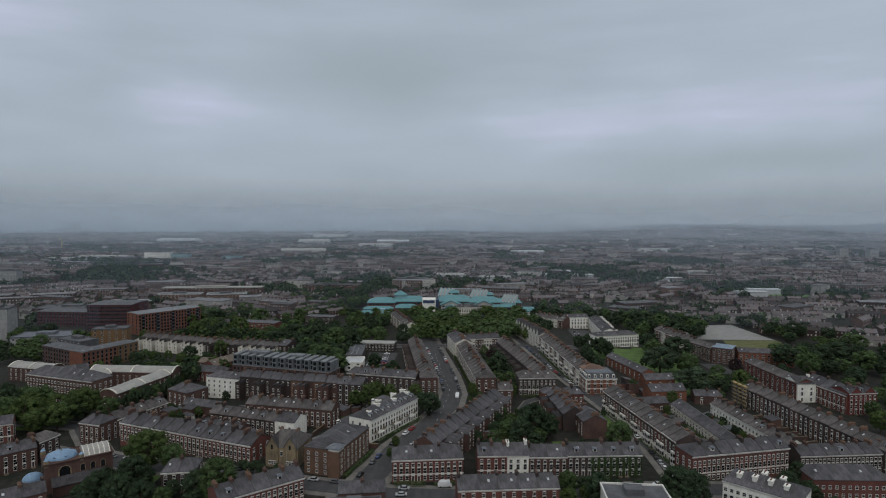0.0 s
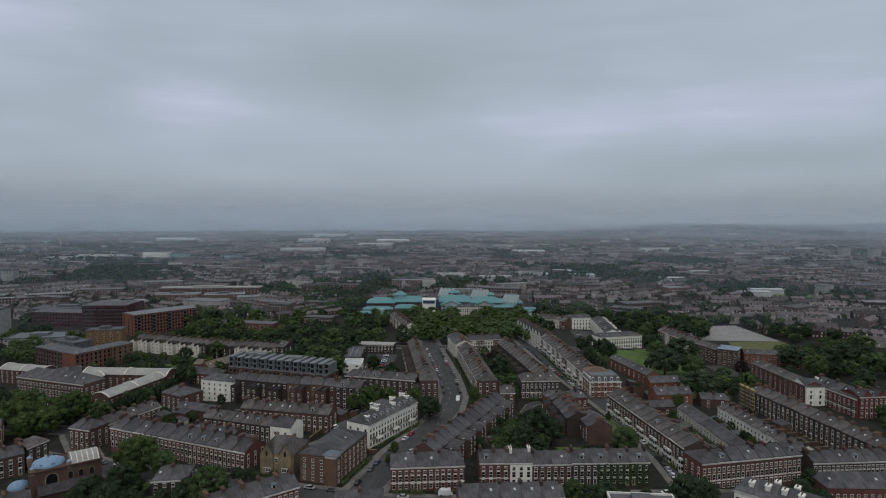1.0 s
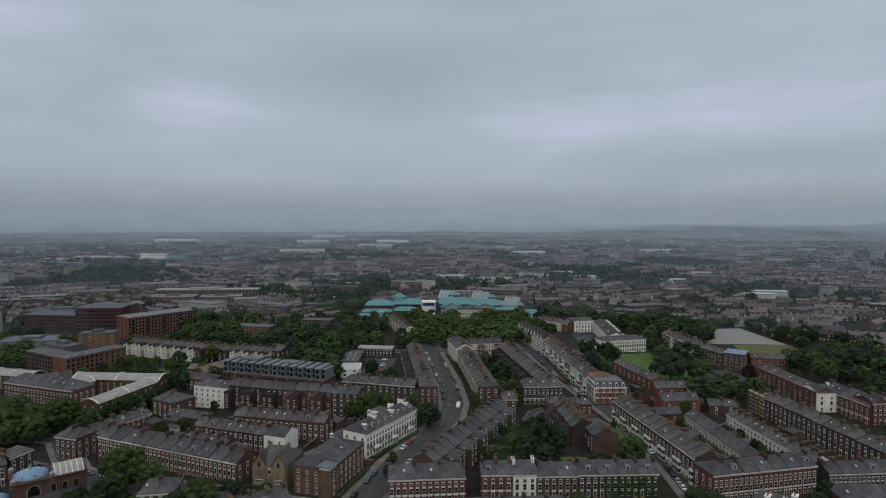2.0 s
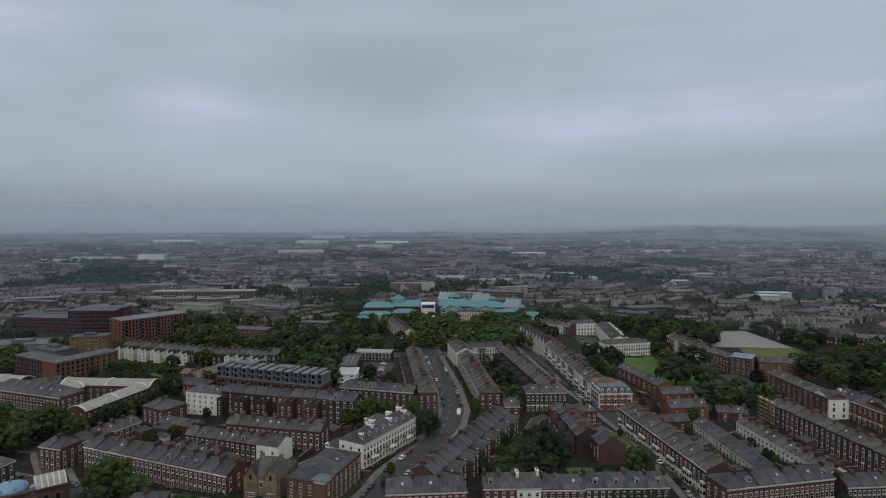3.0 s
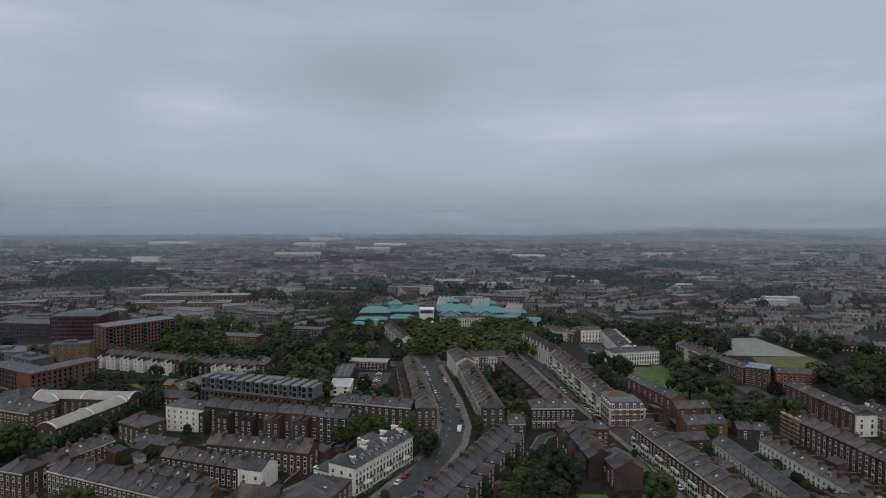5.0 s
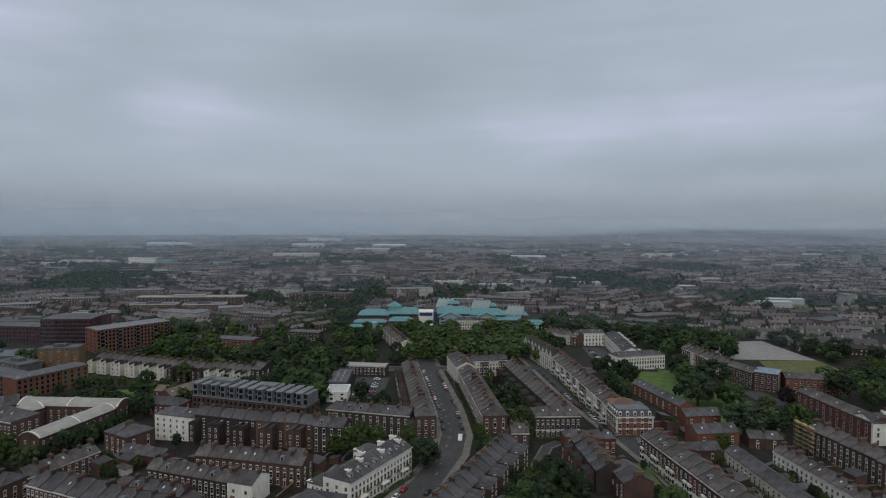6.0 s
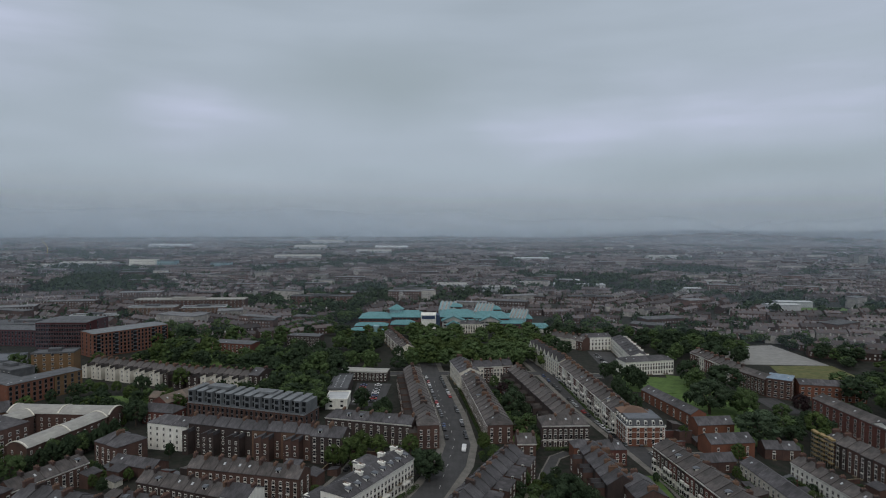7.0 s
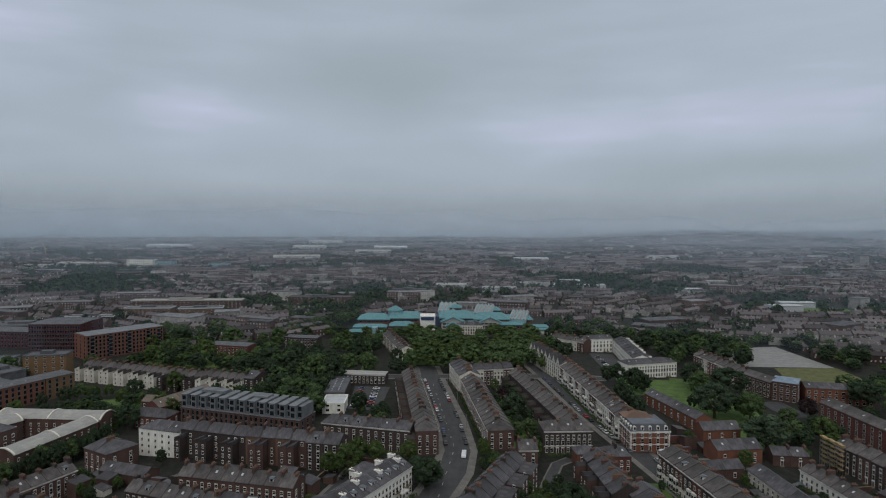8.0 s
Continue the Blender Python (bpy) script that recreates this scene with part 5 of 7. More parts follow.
tree(121.8, 311.4, 2.3, 6.6, 2)
tree(117.8, 355.1, 3.3, 8.7, 2)
tree(146.0, 417.7, 3.5, 9.0, 1)
tree(163.6, 339.8, 3.2, 8.4, 0)
tree(150.3, 271.9, 2.0, 6.0, 1)
tree(145.7, 286.9, 1.9, 5.7, 1)
tree(130.5, 296.6, 1.9, 5.8, 1)
tree(218.4, 389.2, 5.2, 12.5, 0)
tree(227.8, 389.2, 5.2, 12.5, 1)
tree(173.7, 233.2, 3.1, 8.2, 0)
tree(-33.6, 329.8, 5.5, 12.9, 2)
tree(20.1, 337.8, 3.5, 9.0, 2)
tree(40.5, 346.8, 2.6, 7.1, 2)
tree(106.5, 405.9, 5.1, 12.2, 1)
tree(127.1, 477.9, 9.7, 19.0, 1)
tree(206.6, 556.1, 11.5, 19.0, 0)
tree(207.9, 523.4, 11.7, 19.0, 1)
tree(190.3, 567.7, 9.8, 19.0, 1)
tree(-179.9, 431.6, 6.2, 14.5, 1)
tree(-210.4, 459.9, 6.0, 13.9, 0)
tree(-237.5, 484.9, 3.9, 9.7, 2)
tree(-164.0, 450.3, 6.6, 15.2, 2)
tree(-164.0, 422.9, 5.4, 12.7, 1)
tree(-157.5, 380.3, 6.6, 15.2, 1)
tree(-148.8, 349.8, 4.2, 10.4, 1)
tree(-106.0, 461.1, 6.8, 15.6, 1)
tree(-68.7, 405.4, 6.5, 14.9, 1)
tree(-85.6, 422.7, 5.4, 12.7, 0)
tree(-42.4, 397.9, 5.6, 13.3, 1)
tree(-29.5, 393.3, 3.6, 9.2, 1)
tree(-216.9, 425.2, 4.7, 11.4, 1)
tree(-224.8, 416.6, 3.9, 9.8, 1)
tree(-291.5, 484.3, 7.2, 16.4, 0)
tree(-177.6, 532.9, 10.9, 19.0, 2)
tree(-173.4, 585.5, 10.1, 19.0, 0)
tree(-145.8, 557.7, 8.7, 19.0, 2)
tree(-133.1, 579.7, 9.1, 19.0, 0)
tree(-210.4, 519.1, 7.9, 17.8, 2)
tree(-216.7, 584.5, 10.1, 19.0, 1)
tree(-203.4, 627.9, 11.0, 19.0, 2)
tree(-81.5, 468.2, 7.8, 17.6, 0)
tree(-64.1, 453.6, 7.5, 17.0, 1)
tree(-58.5, 522.8, 8.0, 18.0, 1)
tree(-45.6, 483.8, 6.4, 14.7, 0)


grove(16, [(-165, 575), (-95, 575), (-90, 640), (-150, 660)], 6.5, 11, (0, 2, 1), 43)
grove(16, [(-150, 650), (-92, 650), (-90, 720), (-160, 725)], 6.5, 11, (1, 0), 44)
grove(14, [(-300, 470), (-240, 470), (-200, 500), (-210, 530), (-300, 520)], 5.5, 9, (1, 0, 2), 31)
grove(12, [(-230, 520), (-160, 500), (-150, 540), (-225, 545)], 6.0, 10, (1, 0), 32)
grove(10, [(-215, 395), (-150, 392), (-155, 372), (-205, 390)], 3.5, 6, (1, 2), 33)
grove(9, [(-130, 428), (-80, 400), (-75, 432), (-125, 440)], 4.5, 8, (1, 0), 34)
grove(10, [(-250, 300), (-215, 290), (-212, 325), (-250, 345)], 6.5, 12, (2, 0, 1), 35)
grove(9, [(-232, 300), (-182, 288), (-168, 302), (-172, 322), (-225, 332)], 6.5, 14, (2, 0, 2, 1), 36, 0.6)
grove(10, [(-130, 232), (-112, 226), (-108, 205), (-130, 205)], 4.5, 9, (1, 1, 1, 2), 37)
grove(8, [(-100, 236), (-84, 226), (-84, 205), (-100, 210)], 3.8, 7, (1, 0), 38)
grove(9, [(118, 222), (140, 226), (142, 205), (122, 200)], 4.0, 8, (1, 1, 1), 39)
grove(8, [(82, 215), (92, 215), (92, 200), (80, 198)], 4.5, 9, (1, 2), 40)
grove(10, [(45, 218), (80, 220), (80, 212), (46, 210)], 3.0, 6, (1, 2), 41)
grove(8, [(128, 252), (150, 256), (148, 262), (128, 258)], 2.2, 4, (1, 2), 42)
grove(15, [(-216, 390), (-172, 384), (-166, 402), (-170, 450), (-208, 440)], 4.6, 9, (1, 1, 2), 71, 0.6)
grove(10, [(-130, 392), (-118, 400), (-116, 436), (-128, 440)], 3.6, 7, (1, 1, 2), 72, 0.6)
grove(8, [(-236, 470), (-180, 452), (-150, 436), (-160, 430), (-230, 450)], 3.0, 6, (1, 2), 73, 0.6)
grove(11, [(-172.7, 333.6), (-165.1, 329.6), (-156.2, 351.2), (-162.5, 360.3)], 3.6, 10.5, (1, 1, 0), 57, 0.6)
tree(165, 410, 8.5, 15, 1)
tree(48.2, 216.7, 3.8, 8.5, 1)
tree(55.2, 215.5, 4.0, 8.5, 1)
tree(62.6, 216.3, 3.6, 8.0, 2)
grove(12, [(54, 248), (82, 248), (84, 264), (56, 264)], 2.6, 5, (1, 2, 0), 58, 0.7)
grove(5, [(83, 276), (88, 276), (87, 318), (82, 318)], 2.2, 4.5, (2, 1), 59, 0.7)
grove(26, [(-115.7, 446.2), (-68.7, 391.7), (-66.5, 440.6), (-90.8, 517.7), (-142.5, 528.9)], 7.0, 13, (1, 0, 1), 51, 0.65)
grove(22, [(-100, 560), (-52, 560), (-50, 520), (-30, 512), (-32, 640), (-90, 650)], 7.0, 12, (0, 2, 0, 1), 52, 0.65)
grove(7, [(108, 470), (124, 440), (136, 448), (122, 478)], 5.0, 14, (1, 1), 53, 0.6)
grove(18, [(-222, 520), (-130, 500), (-140, 545), (-222, 560)], 6.5, 11, (0, 2, 0, 1), 54, 0.65)
grove(16, [(-225, 560), (-192, 540), (-192, 640), (-225, 640)], 6.5, 11, (0, 2, 1), 55, 0.65)
grove(9, [(298, 600), (312, 600), (316, 530), (300, 530)], 6.0, 11, (1, 0, 1), 76, 0.6)
grove(8, [(296, 460), (336, 462), (336, 520), (302, 518)], 5.5, 9, (1, 2, 0), 77, 0.6)
grove(9, [(-66, 505), (-49, 503), (-50, 575), (-68, 575)], 5.0, 9.5, (1, 0, 0), 78, 0.6)
grove(10, [(222, 600), (300, 602), (300, 612), (222, 616)], 5.5, 10, (1, 0), 56, 0.6)


def join_woods(kind, label):
    """The trees beyond the middle streets, too many to count, as one mesh of crowns."""
    verts, faces = [], []
    for m, j in WOODS[kind]:
        me = WOOD_CROWNS[kind][j]
        co = np.empty(len(me.vertices) * 3)
        me.vertices.foreach_get("co", co)
        k = len(verts)
        verts += (co.reshape(-1, 3) @ np.array(m.to_3x3()).T + np.array(m.translation)).tolist()
        faces += [tuple(i + k for i in q.vertices) for q in me.polygons]
    if verts:
        tagged(new("woodland", mesh_of("woodland", verts, faces, [LEAF[kind]])), label, "trees", "", "stuff")


for kind in range(5):
    join_woods(kind, ("mass of green plane tree crowns", "mass of dark green tree crowns", "mass of fresh green tree crowns", "mass of grey-green tree crowns", "mass of dark copper tree crowns")[kind])


# ---- buildings of their own shape ----
def student_block():
    e = terrace("modern student block of brick piers under a grey zinc top", (-134.0, 389.0), (-67.2, 367.5), 15, 7.0, 2, 6, 2, BRICK_BROWN, ZINC, 0.2, cornice=False, doors=False,
                stacks=False, wide=WIN_SLOT, ends=(0, 3), name="student_block", category="apartment block", group="student blocks", parapet=False)
    n = 12
    w = math.hypot(66.8, 21.5) / n
    pod = Shape().box(0, w * 0.56, 0, 13, 0, 6.6).add([(-0.2, -0.3, 6.6), (w * 0.56 + 0.2, -0.3, 6.6), (w * 0.56 + 0.2, 13.2, 7.1), (-0.2, 13.2, 7.1), (-0.2, -0.3, 6.4), (w * 0.56 + 0.2, -0.3, 6.4)], [(0, 1, 2, 3), (4, 5, 1, 0)]).mesh("roof_pod", [ZINC])
    gap = Shape().box(0, w * 0.44, 0, 11, 0, 5.9).mesh("roof_link", [ZINC])
    rail = Shape().box(0, w * 0.44, -1.5, -1.4, 0, 1.1, 0, True).mesh("balcony_rail", [LEAD])
    pane = window_mesh("pod_window", 2.2, 2.3, LEAD, 0.1, False)
    slot = window_mesh("link_window", 2.0, 2.4, LEAD, 0.1, False)
    pier = Shape().box(-0.5, 0.5, -0.45, 0, -2.5, 7.0).mesh("brick_pier", [BRICK_BROWN])
    for i in range(n):
        q = part("roof_pod", pod, e, "grey zinc roof pod", pose(i * w, 0.4, 7.2))
        r = part("roof_link", gap, e, "", pose(i * w + w * 0.56, 2.2, 7.2))
        for z in (0.5, 3.6):
            part("window", pane, q, "", pose(w * 0.28, 0, z))
            part("window", slot, r, "", pose(w * 0.22, 0, z))
        part("balcony_rail", rail, r, "dark glass balcony rail", pose(0, 0, 0))
        part("brick_pier", pier, e, "", pose(i * w + 0.5, 0, 0))
        part("brick_pier", pier, e, "", pose(i * w + w * 0.56, 0, 0))
    for x0, x1, z in ((8, 22, 1.3), (40, 48, 1.0)):
        part("plant_room", Shape().box(x0, x1, 6, 12, 14.0, 14.0 + z).mesh("plant_room", [ZINC]), e, "low zinc plant room")


student_block()
for i in range(9):
    tree(-171 + i * 1.7, 318 + i * 5.2, 3.2, 10 + (i % 3), 1)

def vaulted(label, a, b, width, h, rise):
    """A brick range under a white barrel roof, a to b along its middle."""
    a, b = Vector((*a, 0)), Vector((*b, 0))
    run = b - a
    L = run.length
    e = thing("vaulted_hall", label, "hall", pose(a.x, a.y, gz(a.x, a.y), 0, 0, math.degrees(math.atan2(run.y, run.x))), "vaulted halls")
    w = width / 2
    arc = [(-w - 0.4 + (2 * w + 0.8) * i / 12, h + rise * (1 - ((i - 6) / 6) ** 2)) for i in range(13)]
    q = Shape()
    q.add([(x, y, z) for x in (-0.4, L + 0.4) for y, z in arc], [(i, i + 1, i + 14, i + 13) for i in range(12)])
    part("roof", q.mesh("roof", [WHITE_ROOF]), e, "white barrel roof")
    q = Shape()
    v = [(x, y, z) for x in (0.0, L) for y, z in [(-w, -2), (-w, h), *[(max(-w, min(w, y)), z - 0.08) for y, z in arc[1:-1]], (w, h), (w, -2)]]
    n = len(v) // 2
    q.add(v, [tuple(range(n)), tuple(range(2 * n - 1, n - 1, -1)), (0, n, n + 1, 1), (n - 2, 2 * n - 2, 2 * n - 1, n - 1)])
    part("wall", q.mesh("wall", [BRICK_BROWN]), e)
    for x in (0.15, L - 0.15) + ((L / 2,) if L > 25 else ()):
        q = Shape()
        q.add([(x + d, y, z + 0.06 + (0.32 if up else 0)) for up in (0, 1) for d in (-0.35, 0.35) for y, z in arc],
              [(i + 26, i + 27, i + 40, i + 39) for i in range(12)] + [(i, i + 1, i + 27, i + 26) for i in range(12)] + [(i + 14, i + 13, i + 39, i + 40) for i in range(12)])
        part("roof_rib", q.mesh("roof_rib", [CREAM]), e, "raised white roof rib")
    for i in range(int(L / 4)):
        for k in range(3):
            for sgn in (-1, 1):
                part("window", WIN_SMALL, e, "", pose(2 + i * 4, sgn * w, 1 + k * 2.7, 0, 0, 0 if sgn < 0 else 180))
    for k in range(3):
        for y in (-w * 0.45, w * 0.45):
            part("window", WIN_SMALL, e, "", pose(0, y, 1 + k * 2.7, 0, 0, -90))
            part("window", WIN_SMALL, e, "", pose(L, y, 1 + k * 2.7, 0, 0, 90))
    return e


vaulted("long brick hall under a white barrel roof", (-217, 377), (-164, 374), 12, 10, 2.6)
vaulted("brick hall wing under a white barrel roof", (-181, 326), (-170, 368), 11, 9.5, 2.4)
vaulted("short brick wing under a white barrel roof", (-217, 352), (-207, 371), 11, 9.5, 2.4)
vaulted("brick hall with a cream barrel roof behind trees", (-277, 392), (-246, 384), 12, 9, 2.4)


def cap_dome(rx, ry, rz, rings=5, n=16):
    v, f = [], []
    for r in range(rings):
        t = r / rings * math.pi / 2
        v += [(rx * math.cos(t) * math.cos(6.2832 * i / n), ry * math.cos(t) * math.sin(6.2832 * i / n), rz * math.sin(t)) for i in range(n)]
    v.append((0, 0, rz))
    for r in range(rings - 1):
        f += [(r * n + i, r * n + (i + 1) % n, r * n + n + (i + 1) % n, r * n + n + i) for i in range(n)]
    k = (rings - 1) * n
    f += [(k + i, k + (i + 1) % n, len(v) - 1) for i in range(n)]
    return v, f


def arch_mesh(w, h):
    """A round-headed window: pane, and a pale stone arch round it."""
    q = Shape()
    pts = [(-w / 2, 0)] + [(-w / 2 * math.cos(math.pi * i / 8), h - w / 2 + w / 2 * math.sin(math.pi * i / 8)) for i in range(9)] + [(w / 2, 0)]
    n = len(pts)
    big = [(x * 1.22, z * 1.0 if z < 0.1 else z + 0.25) for x, z in pts]
    q.add([(x, -0.05, z) for x, z in pts] + [(x, -0.12, z) for x, z in big] + [(x, -0.12, z) for x, z in pts],
          [tuple(range(n))] + [(n + i, n + i + 1, 2 * n + i + 1, 2 * n + i) for i in range(n - 1)])
    q.s[0] = 1
    return q.mesh("arched_window", [STONE, GLASS])


def church():
    e = thing("church", "brick church hall with blue glazed dome and barrel roof", "church", pose(-148.8, 223.6, gz(-148, 223), 0, 0, 38))
    q = Shape().box(0, 23, 0, 14, -2, 11.2)
    part("wall", q.mesh("wall", [BRICK_BROWN]), e)
    v, f = stack_of([(11.9, 7.4, 0), (11.9, 7.4, 0.5), (11.5, 7.0, 0.5), (11.5, 7.0, 0.2)])
    part("parapet", mesh_of("parapet", v, f, [BRICK_BROWN]), e, "", pose(11.5, 7, 11.2))
    v, f = cap_dome(5.6, 5.4, 2.3)
    dome = part("dome", mesh_of("dome", v, f, [BLUE_ROOF]), e, "blue glazed dome", pose(6.2, 7, 11.5))
    lunette = Shape()
    arch = [(0.8 * math.cos(math.pi * i / 6), 1.0 * math.sin(math.pi * i / 6)) for i in range(7)]
    lunette.add([(x, y, z) for y in (-0.3, 2.2) for x, z in arch], [(i, i + 1, i + 8, i + 7) for i in range(6)])
    lunette.add([(x * 0.8, -0.28, z * 0.8) for x, z in arch], [tuple(range(6, -1, -1))], 1)
    lunette = lunette.mesh("lunette", [BLUE_ROOF, GLASS])
    for k in range(8):
        a = k * math.pi / 4 + 0.2
        part("lunette", lunette, dome, "small round-headed roof light", pose(4.7 * math.cos(a), 4.5 * math.sin(a), 0.35, 0, 0, math.degrees(a) + 90))
    part("finial", Shape().tube(0, 0, 2.1, 3.3, 0.25, 0.08, 8).mesh("finial", [STONE]), dome)
    turret = Shape().tube(0, 0, -1.0, 1.6, 0.9, 0.9, 8).tube(0, 0, 1.6, 2.4, 1.0, 0.15, 8, 1).mesh("turret", [STONE, BLUE_ROOF])
    for x, y in ((0.6, 0.6), (0.6, 13.4), (12.2, 0.6)):
        part("turret", turret, e, "small stone corner turret", pose(x, y, 11.4))
    arc = [(1.2 + 11.6 * i / 10, 2.4 * (1 - ((i - 5) / 5) ** 2)) for i in range(11)]
    q = Shape().add([(x, y, 11.4 + z) for x in (13.0, 22.5) for y, z in arc], [(i, i + 1, i + 12, i + 11) for i in range(10)] + [tuple(range(10, -1, -1)), tuple(range(11, 22))])
    barrel = part("barrel_roof", q.mesh("barrel_roof", [WHITE_ROOF]), e, "pale grey barrel roof")
    rib = Shape().add([(x, y, 11.48 + z) for x in (0, 0.35) for y, z in arc], [(i, i + 1, i + 12, i + 11) for i in range(10)]).mesh("roof_rib", [CREAM])
    for k in range(6):
        part("roof_rib", rib, barrel, "white roof rib", pose(13.1 + 1.8 * k, 0, 0))
    big, small = arch_mesh(3.6, 4.0), arch_mesh(1.5, 2.6)
    part("arched_window", big, e, "", pose(6.5, 0, 5.8))
    for x in (12.5, 16, 19.5):
        part("arched_window", small, e, "", pose(x, 0, 6.6))
    part("arched_window", big, e, "", pose(0, 7, 5.8, 0, 0, -90))
    q = Shape().tube(0, 0, -2, 5.4, 4.0, 4.0, 14)
    part("apse", q.mesh("apse", [BRICK_BROWN]), e, "round brick apse", pose(-3.4, 5.5, 0))
    v, f = cap_dome(3.6, 3.6, 2.4)
    part("apse_dome", mesh_of("apse_dome", v, f, [BLUE_ROOF]), e, "small blue dome", pose(-3.4, 5.5, 5.4))
    q = Shape().box(2, 20, -5.5, 0, -2, 4.5)
    part("aisle", q.mesh("aisle", [BRICK_BROWN]), e)
    q = Shape().add([(1.7, -5.9, 4.4), (20.3, -5.9, 4.4), (20.3, 0, 6.2), (1.7, 0, 6.2), (1.7, -5.9, 4.2), (20.3, -5.9, 4.2)], [(0, 1, 2, 3), (4, 5, 1, 0)])
    part("aisle_roof", q.mesh("aisle_roof", [SLATE]), e, "slate lean-to roof")


church()


def gothic_house():
    e = thing("gothic_villa", "sandstone gothic villa with twin pointed gables", "villa", pose(-70.5, 243.0, 0, 0, 0, -9))
    v = [(x, y, z) for y in (0, 15) for x, z in ((0, -2), (14, -2), (14, 8), (0, 8))]
    part("wall", mesh_of("wall", v, [(0, 1, 2, 3), (5, 4, 7, 6), (1, 5, 6, 2), (4, 0, 3, 7)], [STONE]), e)
    q = Shape().add([(x, y, z) for x, y, z in ((-0.4, -0.3, 8), (14.4, -0.3, 8), (14.4, 15.3, 8), (-0.4, 15.3, 8), (3.5, 7.5, 13.2), (10.5, 7.5, 13.2))],
                    [(0, 1, 5, 4), (1, 2, 5), (2, 3, 4, 5), (3, 0, 4)])
    part("roof", q.mesh("roof", [SLATE_BROWN]), e)
    lancet = arch_mesh(0.9, 2.0)
    for x0, x1 in ((0.6, 5.6), (8.2, 13.4)):
        xm = (x0 + x1) / 2
        q = Shape().add([(x0, -0.6, -2), (x1, -0.6, -2), (x1, -0.6, 8.2), (xm, -0.6, 12.4), (x0, -0.6, 8.2), (x0, 6.5, -2), (x1, 6.5, -2), (x1, 6.5, 8.2), (xm, 6.5, 12.4), (x0, 6.5, 8.2)],
                        [(0, 1, 2, 3, 4), (1, 6, 7, 2), (5, 0, 4, 9)])
        part("gable", q.mesh("gable", [STONE]), e)
        q = Shape().add([(x0 - 0.3, -0.9, 8.0), (xm, -0.9, 12.6), (x1 + 0.3, -0.9, 8.0), (x0 - 0.3, 6.9, 8.0), (xm, 6.9, 12.6), (x1 + 0.3, 6.9, 8.0)], [(0, 3, 4, 1), (1, 4, 5, 2)])
        part("gable_roof", q.mesh("gable_roof", [SLATE_BROWN]), e)
        part("arched_window", lancet, e, "", pose(xm, -0.6, 7.4))
        for dx in (-1.1, 0, 1.1):
            part("window", WIN_SMALL, e, "", pose(xm + dx, -0.6, 1.2))
    part("window", WIN_MID, e, "", pose(6.9, 0, 4.6))
    for x in (3.5, 10.5):
        chimney(e, CHIMNEYS["brick_tan"], random.Random(int(x)), pose(x, 8.5, 12.0), True)


gothic_house()


def scaffold():
    e = thing("scaffold", "tube scaffold with yellow boards round a brick gable", "scaffold", pose(172.6, 340.0, gz(172, 336), 0, 0, -83))
    post = Shape().tube(0, 0, -1, 11.8, 0.06, 0.06, 5).mesh("standard", [STEEL])
    for i in range(7):
        for y in (-0.3, -1.6):
            part("standard", post, e, "", pose(i * 2.2 - 1.5, y - (0.7 if i % 2 else 0), 0))
    deck = Shape().box(-1.15, 1.15, -1.7, -0.2, 0, 0.16, 0, True).mesh("deck", [TIMBER])
    rail = Shape().box(-1.15, 1.15, -1.75, -1.68, 0.75, 0.95, 0, True).mesh("guard_board", [STEEL])
    top = Shape().box(-1.2, 1.2, -1.85, -0.1, 0.0, 0.75, 0, True).mesh("toe_board", [TIMBER])
    for k in range(5):
        for i in range(6):
            m = pose(i * 2.2 - 0.4, -0.7 if i % 2 else 0, 2.2 + k * 2.05)
            part("deck", deck, e, "weathered timber deck", m)
            part("guard_board", rail, e, "", m)
    for i in range(6):
        part("toe_board", top, e, "yellow top boards", pose(i * 2.2 - 0.4, -0.7 if i % 2 else 0, 12.3))


scaffold()


